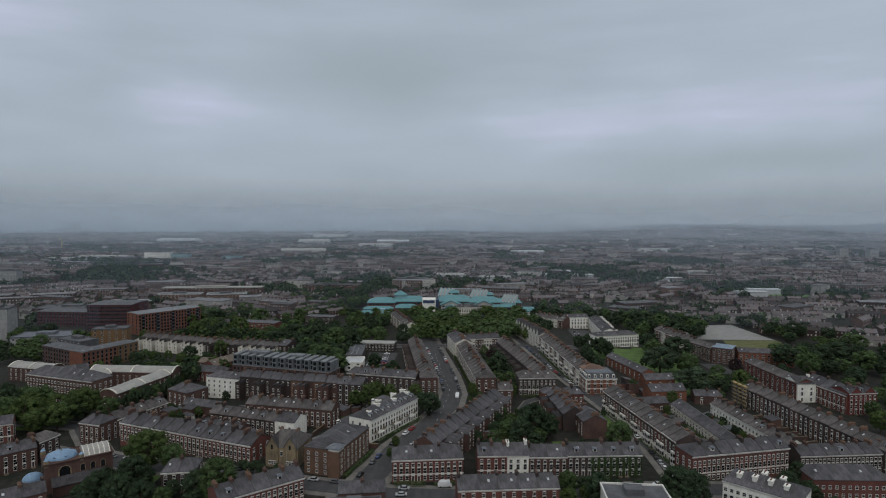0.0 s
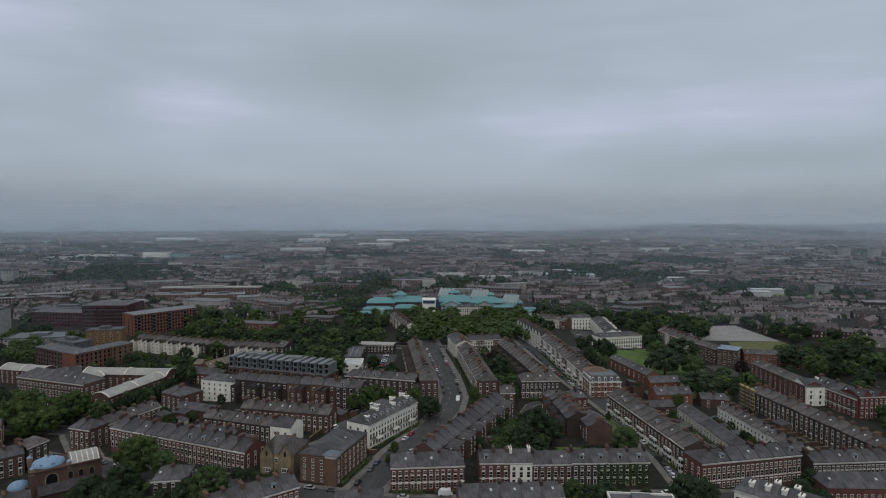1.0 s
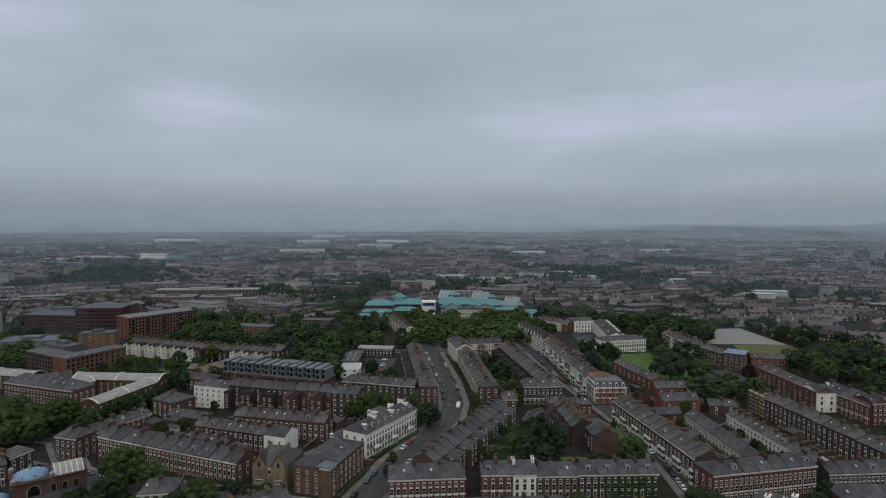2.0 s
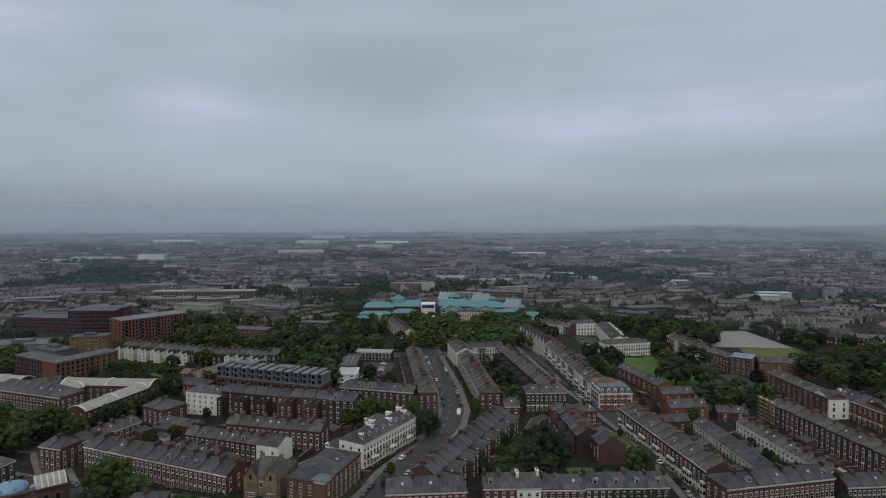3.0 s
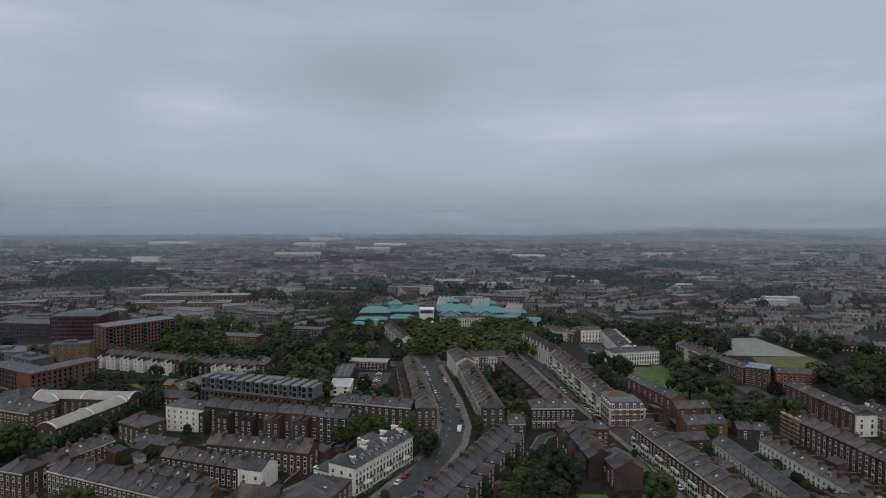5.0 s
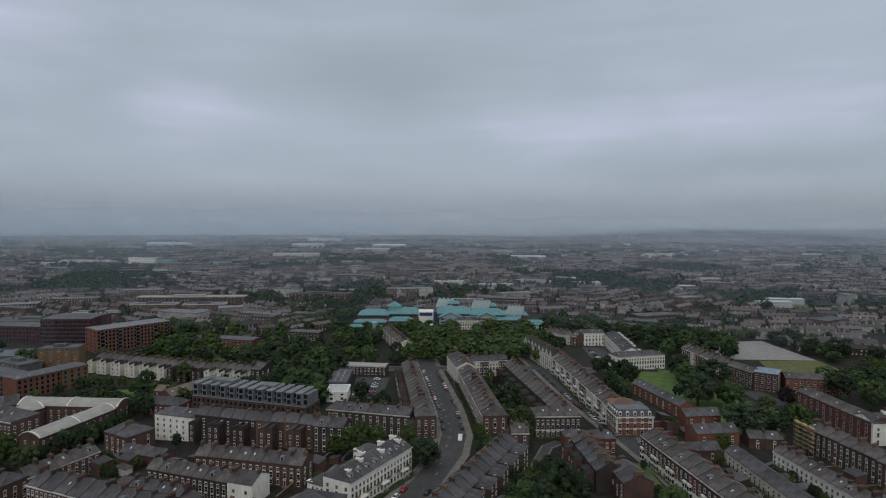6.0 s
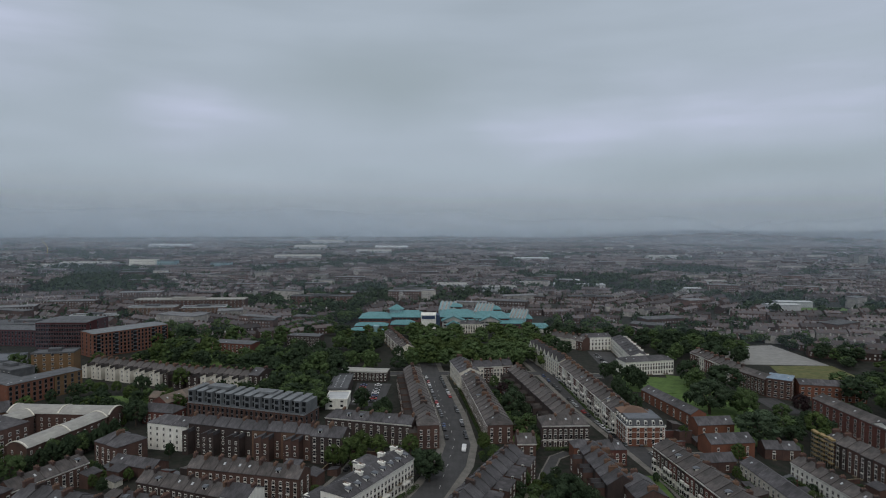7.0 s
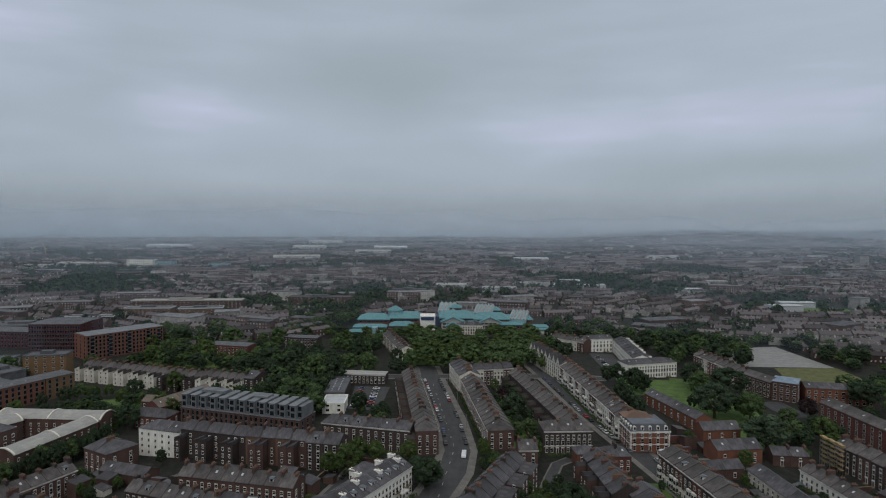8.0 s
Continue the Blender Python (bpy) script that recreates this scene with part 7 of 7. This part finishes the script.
# ---- hedges ----
def hedge(ax, ay, bx, by, h=1.5, w=1.3):
    """A clipped hedge of leaf sprays from a to b."""
    L = math.hypot(bx - ax, by - ay)
    rng = np.random.default_rng(int(abs(ax * 7 + ay)))
    v, f = [], []
    for _ in range(int(L * 26)):
        x, u, z = rng.uniform(0, L), rng.uniform(-1, 1), rng.uniform(0, 1)
        side = rng.integers(3)
        p = Vector((x, u * w / 2, h) if side == 0 else (x, (w / 2) * (1 if side == 1 else -1), z * h))
        t = Vector(rng.normal(size=3)).normalized()
        n = t.orthogonal().normalized()
        k = len(v)
        v += [tuple(p - t * 0.28), tuple(p - n * 0.2), tuple(p + t * 0.28), tuple(p + n * 0.2)]
        f.append((k, k + 1, k + 2, k + 3))
    ob = new("hedge", mesh_of("hedge", v, f, [LEAF[0]]))
    ob.matrix_basis = pose(ax, ay, gz(ax, ay) + 0.1, 0, 0, math.degrees(math.atan2(by - ay, bx - ax)))
    tagged(ob, "clipped green hedge in front of houses", "hedge", "hedges")


hedge(-36.0, 230.5, -27.5, 257.0, 1.4)
hedge(-26.5, 268.0, -8.0, 300.0, 1.3)
hedge(-16.0, 223.5, -4.0, 224.0, 1.8)
hedge(-1.0, 224.2, 9.0, 225.0, 1.2)
hedge(98.8, 246.0, 89.5, 314.0, 1.0)
hedge(84.6, 362.0, 78.2, 455.0, 1.0)
hedge(12.5, 438.0, 21.2, 348.0, 1.0)
hedge(146.6, 316.0, 152.2, 262.0, 1.4)
hedge(124.8, 314.0, 127.6, 262.0, 1.4)
hedge(48.0, 338.5, 68.0, 339.4, 1.2)
hedge(-52.0, 349.0, -14.0, 339.0, 1.3)
hedge(-144.0, 269.5, -80.0, 243.0, 0.9)


# ---- outhouses in the yards ----
def outhouse_mesh(w, d, h, brick, roof):
    q = Shape()
    v = [(0, 0, -1), (w, 0, -1), (w, d, -1), (0, d, -1), (0, 0, h), (w, 0, h), (w, d, h + 0.9), (0, d, h + 0.9)]
    q.add(v, [(0, 1, 5, 4), (1, 2, 6, 5), (2, 3, 7, 6), (3, 0, 4, 7)])
    return q.mesh("wall", [brick]), Shape().add([(-0.2, -0.3, h - 0.08), (w + 0.2, -0.3, h - 0.08), (w + 0.2, d + 0.1, h + 0.97), (-0.2, d + 0.1, h + 0.97),
                                                 (-0.2, -0.3, h - 0.2), (w + 0.2, -0.3, h - 0.2), (w + 0.2, d + 0.1, h + 0.85), (-0.2, d + 0.1, h + 0.85)],
                                                [(0, 1, 2, 3), (4, 5, 1, 0), (5, 6, 2, 1), (7, 4, 0, 3), (6, 7, 3, 2)]).mesh("lean_to_roof", [roof])


SHEDS = [outhouse_mesh(3.2, 4.5, 2.4, BRICK_BROWN, SLATE), outhouse_mesh(4.5, 3.5, 2.6, BRICK_RED, FELT), outhouse_mesh(5.5, 5.0, 4.6, BRICK_DARK, SLATE_BROWN),
         outhouse_mesh(4.0, 5.0, 2.6, CREAM, SLATE), outhouse_mesh(6.5, 5.0, 5.2, BRICK_BROWN, SLATE)]


def outhouses(count, x0, x1, y0, y1, turn, seed):
    rng = random.Random(seed)
    put = []
    for _ in range(count * 20):
        x, y = rng.uniform(x0, x1), rng.uniform(y0, y1)
        if len(put) < count and all((x - a) ** 2 + (y - c) ** 2 > 49 for a, c in put):
            put.append((x, y))
            walls, roof = rng.choice(SHEDS)
            e = thing("outhouse", "small brick outhouse with lean-to roof in a yard", "outhouse", pose(x, y, gz(x, y), 0, 0, turn + rng.choice((0, 90, 180))), "outhouses")
            part("wall", walls, e)
            part("lean_to_roof", roof, e)


outhouses(9, -138, -96, 276, 288, -20, 1)
outhouses(8, -100, -60, 256, 268, -20, 2)
outhouses(8, -108, -58, 302, 316, -15, 3)
outhouses(9, 108, 121, 250, 308, -82, 4)
outhouses(8, 161, 172, 255, 318, -82, 5)
outhouses(5, 29, 40, 262, 300, 64, 6)
outhouses(6, 33, 43, 352, 438, 96, 7)
outhouses(5, 139, 147, 262, 314, -82, 8)
outhouses(5, -28, -14, 356, 400, 0, 9)
outhouses(6, -150, -122, 303, 320, -20, 10)
outhouses(5, -58, -44, 290, 314, 70, 11)
outhouses(5, 112, 122, 345, 372, 8, 13)


# ---- street lamps and garden walls ----
def lamp_post(x, y, turn):
    e = thing("street_lamp", "tall grey steel street lamp at the kerb", "street lamp", pose(x, y, gz(x, y) + 0.1, 0, 0, turn), "street lamps")
    part("pole", Shape().tube(0, 0, 0, 8, 0.09, 0.06, 6).mesh("pole", [STEEL]), e)
    part("arm", Shape().beam((0, 0, 7.9), (1.4, 0, 8.3), 0.04).mesh("arm", [STEEL]), e)
    part("lamp_head", Shape().box(1.2, 1.9, -0.14, 0.14, 8.24, 8.38, 0, True).mesh("lamp_head", [LEAD]), e)
    return e


proto = lamp_post(-3.4, 355, 0)
for x, y, turn in ((14.2, 372, 180), (-6.2, 390, 0), (11, 410, 180), (-10, 430, 0), (6, 450, 180), (-30, 248, 20), (-12, 288, 20), (104.5, 262, 180),
                   (90, 300, 0), (99, 330, 180), (86, 362, 0), (86.5, 395, 180), (74, 430, 0), (-60, 236, 90), (-100, 250, 90), (0, 224, -90), (60, 226, -90), (-160, 282, 0)):
    copy_thing(proto, pose(x, y, gz(x, y) + 0.1, 0, 0, turn))


def garden_wall(ax, ay, bx, by, h=2.0):
    L = math.hypot(bx - ax, by - ay)
    m = pose(ax, ay, min(gz(ax, ay), gz(bx, by)), 0, 0, math.degrees(math.atan2(by - ay, bx - ax)))
    e = thing("garden_wall", "old brick garden wall with stone coping", "wall", m, "garden walls")
    part("brickwork", Shape().box(0, L, -0.17, 0.17, -1.5, h).mesh("brickwork", [BRICK_BROWN]), e)
    part("coping", Shape().box(-0.05, L + 0.05, -0.24, 0.24, h, h + 0.14, 0, True).mesh("coping", [STONE]), e)


garden_wall(112, 312, 123, 250)
garden_wall(140, 316, 146, 256)
garden_wall(162, 322, 172, 250)
for i in range(9):
    garden_wall(103 + i * 0.85 + 3, 310 - i * 6.4, 112 + i * 1.1, 311.5 - i * 6.4)
    garden_wall(163 + i * 0.9, 312 - i * 6.2, 174 + i * 1.0, 313.5 - i * 6.2)
garden_wall(44, 345, 42, 440)
garden_wall(-60, 338, -14, 328)
garden_wall(-110, 300, -60, 292)
garden_wall(-46, 318, -58, 276)
garden_wall(-26, 262, -44, 262)
garden_wall(22, 246, 54, 246)
# ---- far town ----
def far_town():
    """Rows of small houses out to the skyline, and the trees between them."""
    rng = np.random.default_rng(4)
    bv, bf, pv, pf, rv, rf = [], [], [], [], [], []
    tv, tf, nv, nf = [], [], [], []

    def house(x, y, ang, L, d, h, rise):
        c, s_ = math.cos(ang), math.sin(ang)
        g = gz(x, y)

        def P(u, v, z):
            return (x + u * c - v * s_, y + u * s_ + v * c, g + z)
        wv, wf = (pv, pf) if rng.random() < 0.18 else (bv, bf)
        k = len(wv)
        wv.extend([P(-L, -d, -1), P(L, -d, -1), P(L, d, -1), P(-L, d, -1), P(-L, -d, h), P(L, -d, h), P(L, d, h), P(-L, d, h), P(-L, 0, h + rise), P(L, 0, h + rise)])
        wf.extend([(k, k + 1, k + 5, k + 4), (k + 1, k + 2, k + 6, k + 9, k + 5), (k + 2, k + 3, k + 7, k + 6), (k + 3, k, k + 4, k + 8, k + 7)])
        k = len(rv)
        o = 0.4
        rv.extend([P(-L, -d - o, h), P(L, -d - o, h), P(L, 0, h + rise + 0.2), P(-L, 0, h + rise + 0.2), P(-L, d + o, h), P(L, d + o, h)])
        rf.extend([(k, k + 1, k + 2, k + 3), (k + 3, k + 2, k + 5, k + 4)])
        if y < 1500:
            for q in range(int(L / 3.2)):
                u = -L + 3.2 + q * 6.4
                k = len(wv)
                wv.extend([P(u + a, b, zz) for zz in (h + rise - 0.5, h + rise + 1.5) for a, b in ((-0.5, -0.9), (0.5, -0.9), (0.5, 0.9), (-0.5, 0.9))])
                wf.extend([(k, k + 1, k + 5, k + 4), (k + 1, k + 2, k + 6, k + 5), (k + 2, k + 3, k + 7, k + 6), (k + 3, k, k + 4, k + 7), (k + 4, k + 5, k + 6, k + 7)])
            for q in range(int(L / 1.6)):
                for zz in (1.2, h - 2.2):
                    if rng.random() < 0.8:
                        u = -L + 1.6 + q * 3.2 + rng.uniform(-0.3, 0.3)
                        k = len(nv)
                        sgn = -1 if math.cos(ang) > 0 else 1
                        nv.extend([P(u - 0.6, sgn * (d + 0.05), zz), P(u + 0.6, sgn * (d + 0.05), zz), P(u + 0.6, sgn * (d + 0.05), zz + 1.5), P(u - 0.6, sgn * (d + 0.05), zz + 1.5)])
                        nf.append((k, k + 1, k + 2, k + 3))

    clumps = []

    def bush(x, y, r, h):
        clumps.append((x, y, gz(x, y) + h * 0.35, r, h * 0.62))

    def leaf_clumps(rows, count):
        """All the far trees at once: each a rough dome of leafy sprays."""
        a = np.repeat(np.array(rows), count, axis=0)
        d = rng.normal(size=(len(a), 3))
        d /= np.linalg.norm(d, axis=1)[:, None]
        d[:, 2] = np.abs(d[:, 2])
        p = a[:, :3] + d * a[:, [3, 3, 4]] * rng.uniform(0.6, 1.0, (len(a), 1))
        t = np.cross(d + rng.normal(size=d.shape) * 0.5, rng.normal(size=d.shape))
        t /= np.linalg.norm(t, axis=1)[:, None]
        b = np.cross(d, t)
        q = a[:, 3:4] * rng.uniform(0.30, 0.52, (len(a), 1))
        return np.stack((p - t * q, p - b * q * 0.7, p + t * q, p + b * q * 0.7), axis=1).reshape(-1, 3)

    # districts of parallel terraces, of semi-detached houses and of wooded parks
    y = 300.0
    while y < 4700:
        size = 150 + (y - 300) * 0.05
        half = 0.80 * (y + size) + 60
        x = -half
        while x < half:
            cx, cy = x + size / 2, y + size / 2
            x += size
            kind = rng.random()
            ang = rng.choice([-0.6, -0.35, -0.15, 0.05, 0.2, 0.4, 0.65]) + rng.uniform(-0.08, 0.08)
            c, s_ = math.cos(ang), math.sin(ang)
            far = 1 + max(0, y - 900) * 0.0003
            gap = rng.uniform(24, 31) * far
            v = -size * 0.72
            while v < size * 0.72:
                u = -size * 0.72 + rng.uniform(0, 14)
                while u < size * 0.72:
                    L = (rng.uniform(8, 21) if kind < 0.62 else rng.uniform(4.5, 8)) * far
                    u += L
                    px_, py_ = cx + u * c - v * s_, cy + u * s_ + v * c
                    u += L + (rng.uniform(0.5, 3.5) if rng.random() < 0.7 else rng.uniform(8, 16)) * far
                    if max(abs(px_ - cx), abs(py_ - cy)) > size * 0.5 or blocked(px_, py_):
                        continue
                    n = noise.noise(Vector((px_ * 0.0042, py_ * 0.0042, 1.7))) + 0.5 * noise.noise(Vector((px_ * 0.015, py_ * 0.015, 4.2)))
                    if px_ < -170 and 580 < py_ < 1250:
                        n += 0.02
                    if abs(noise.noise(Vector((px_ * 0.0021 + 7, py_ * 0.0060, 9.3)))) < 0.045:
                        n += 0.5
                    if px_ > 230 and py_ > 600:
                        n -= 0.16
                    leafy = 0.85 if px_ < -170 and py_ < 1250 else 0.62 if py_ < 1300 else 0.5
                    if n < (0.10 if py_ < 1000 else 0.13):
                        if rng.random() < 0.93:
                            house(px_, py_, ang, L, rng.uniform(3.8, 5.0), rng.uniform(5.0, 7.2), rng.uniform(2.0, 3.2))
                        for _ in range(3):
                            if rng.random() < leafy:
                                w = rng.uniform(-0.5, 0.5) * gap
                                bush(px_ + rng.uniform(-L, L) * c - w * s_, py_ + rng.uniform(-L, L) * s_ + w * c, rng.uniform(2.5, 6.2), rng.uniform(5, 11.5))
                    else:
                        for _ in range(4 if L > 8 else 2):
                            bush(px_ + rng.uniform(-18, 18), py_ + rng.uniform(-14, 14), rng.uniform(4.5, 8.5), rng.uniform(8, 14))
                v += gap
        y += size
    # larger blocks of flats, schools and works among the houses
    kv, kf = [], []
    for _ in range(210):
        y = 640 + 2300 * rng.random() ** 1.3
        x, ang = rng.uniform(-0.8, 0.8) * y, rng.uniform(-0.5, 0.5)
        w, d, h = rng.uniform(9, 30), rng.uniform(5, 10), rng.uniform(7, 14)
        if blocked(x, y) or (abs(x) < 130 and y < 760) or (abs(x) < 170 and y > 1900):
            continue
        c, s_ = math.cos(ang), math.sin(ang)
        ring = [(x + u * c - v * s_, y + u * s_ + v * c) for u, v in ((-w, -d), (w, -d), (w, d), (-w, d))]
        g = gz(x, y)
        wv, wf = (pv, pf) if rng.random() < 0.25 else (bv, bf)
        k = len(wv)
        wv.extend([(a, b, g + z) for z in (-2, h) for a, b in ring])
        wf.extend([(k + i, k + (i + 1) % 4, k + 4 + (i + 1) % 4, k + 4 + i) for i in range(4)])
        k = len(kv)
        kv.extend([(a, b, g + z) for z in (h - 0.5, h + 0.5) for a, b in ring])
        kf.extend([(k + i, k + (i + 1) % 4, k + 4 + (i + 1) % 4, k + 4 + i) for i in range(4)] + [(k + 4, k + 5, k + 6, k + 7)])
        if y < 1500:
            for z in range(int(h / 3)):
                for i in range(int(w / 1.6)):
                    u, k = -w + 1.6 + i * 3.2, len(nv)
                    nv.extend([(x + (u + a) * c + (d + 0.06) * s_, y + (u + a) * s_ - (d + 0.06) * c, g + 1 + 3 * z + b) for a, b in ((-0.7, 0), (0.7, 0), (0.7, 1.4), (-0.7, 1.4))])
                    nf.append((k, k + 1, k + 2, k + 3))
    tagged(new("far_flat_roofs", mesh_of("far_flat_roofs", kv, kf, [FLAT_ROOF])), "flat roofs of far blocks of flats and works", "roofs", "", "stuff")
    near = [c for c in clumps if c[1] < 1500]
    rest = [c for c in clumps if c[1] >= 1500]
    tv = np.concatenate((leaf_clumps(near, 16), leaf_clumps(rest, 6)))
    tf = np.arange(len(tv)).reshape(-1, 4).tolist()
    tv = tv.tolist()
    tagged(new("far_walls", mesh_of("far_walls", bv, bf, [FAR_WALL])), "brick house walls of the distant town", "houses", "", "stuff")
    tagged(new("far_rendered_walls", mesh_of("far_rendered_walls", pv, pf, [FAR_PALE])), "pale rendered house walls of the distant town", "houses", "", "stuff")
    tagged(new("far_roofs", mesh_of("far_roofs", rv, rf, [FAR_ROOF])), "slate roofs of the distant town", "roofs", "", "stuff")
    tagged(new("far_windows", mesh_of("far_windows", nv, nf, [FAR_WINDOW])), "pale window frames of the distant houses", "windows", "", "stuff")
    tagged(new("far_woods", mesh_of("far_woods", tv, tf, [LEAF[1]])), "dark green trees scattered through the distant town", "trees", "", "stuff")


def blocked(x, y):
    """Plots that hold something of their own."""
    if -150 < x < 345 and y < 530 or -150 < x < 300 and y < 600:
        return True
    if -95 < x < 128 and 560 < y < 725:
        return True
    if -410 < x < -120 and y < 560 or -390 < x < -220 and y < 625:
        return True
    if 415 < x < 525 and 800 < y < 855 or -370 < x < -230 and 730 < y < 815 or -195 < x < -110 and 840 < y < 862:
        return True
    if y < 420 and abs(x) < 330:
        return True
    return False


far_town()


# ---- haze shells over the distance ----
def mist_bank(dist, top, strength, low=85, tone=(0.64, 0.745, 0.865), name="mist_bank", label="see-through shell tinted as haze over the distant town", wispy=0.3, lean=0.0):
    """A see-through tinted shell across the view that paints in distance haze, thinning upwards."""
    m = bpy.data.materials.new("mist")
    m.use_nodes = True
    n, l = m.node_tree.nodes, m.node_tree.links
    n.clear()
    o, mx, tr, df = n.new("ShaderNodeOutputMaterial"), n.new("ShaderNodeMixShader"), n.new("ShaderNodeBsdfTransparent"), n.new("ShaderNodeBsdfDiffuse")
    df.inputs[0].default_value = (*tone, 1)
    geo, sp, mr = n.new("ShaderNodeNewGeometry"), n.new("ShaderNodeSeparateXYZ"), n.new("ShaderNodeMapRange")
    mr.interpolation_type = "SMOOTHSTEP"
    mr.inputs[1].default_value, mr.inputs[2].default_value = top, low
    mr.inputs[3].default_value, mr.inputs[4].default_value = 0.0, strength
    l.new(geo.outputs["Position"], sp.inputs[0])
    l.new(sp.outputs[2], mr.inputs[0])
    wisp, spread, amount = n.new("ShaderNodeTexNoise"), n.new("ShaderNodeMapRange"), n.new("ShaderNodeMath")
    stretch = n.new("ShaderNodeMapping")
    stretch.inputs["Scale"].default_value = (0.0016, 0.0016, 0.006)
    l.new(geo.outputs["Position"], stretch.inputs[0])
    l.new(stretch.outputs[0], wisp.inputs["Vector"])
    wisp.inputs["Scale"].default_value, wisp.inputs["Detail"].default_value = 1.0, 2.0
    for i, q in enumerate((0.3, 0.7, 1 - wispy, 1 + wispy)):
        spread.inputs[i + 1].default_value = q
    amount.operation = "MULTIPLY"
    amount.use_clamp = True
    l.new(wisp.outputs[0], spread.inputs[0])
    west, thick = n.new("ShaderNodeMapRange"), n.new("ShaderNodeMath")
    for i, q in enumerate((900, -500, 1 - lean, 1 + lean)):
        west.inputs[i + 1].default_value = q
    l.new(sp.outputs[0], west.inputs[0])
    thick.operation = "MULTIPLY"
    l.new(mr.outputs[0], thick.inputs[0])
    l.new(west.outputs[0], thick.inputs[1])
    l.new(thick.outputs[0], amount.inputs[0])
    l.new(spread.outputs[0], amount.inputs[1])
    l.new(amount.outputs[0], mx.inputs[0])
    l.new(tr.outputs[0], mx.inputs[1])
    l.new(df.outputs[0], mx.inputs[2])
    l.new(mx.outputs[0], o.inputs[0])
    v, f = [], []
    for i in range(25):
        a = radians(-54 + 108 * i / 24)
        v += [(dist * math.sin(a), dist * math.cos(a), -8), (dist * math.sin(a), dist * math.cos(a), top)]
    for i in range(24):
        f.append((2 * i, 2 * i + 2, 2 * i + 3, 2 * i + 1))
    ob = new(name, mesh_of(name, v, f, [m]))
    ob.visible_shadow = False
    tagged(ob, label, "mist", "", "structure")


# Near shells are toned darker and bluer, so their haze tints without brightening.
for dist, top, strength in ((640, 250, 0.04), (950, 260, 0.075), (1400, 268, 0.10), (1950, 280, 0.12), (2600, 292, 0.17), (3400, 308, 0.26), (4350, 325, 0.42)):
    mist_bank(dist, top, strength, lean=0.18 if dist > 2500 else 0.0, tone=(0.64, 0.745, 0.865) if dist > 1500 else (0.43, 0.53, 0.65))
# Opaque low down: haze colour painted between ground tone and sky.
mist_bank(4760, 92, 1.0, 10, (0.44, 0.50, 0.54), "backdrop", "backdrop shell tinted as hazy far country, fading into the skyline", 0.0)
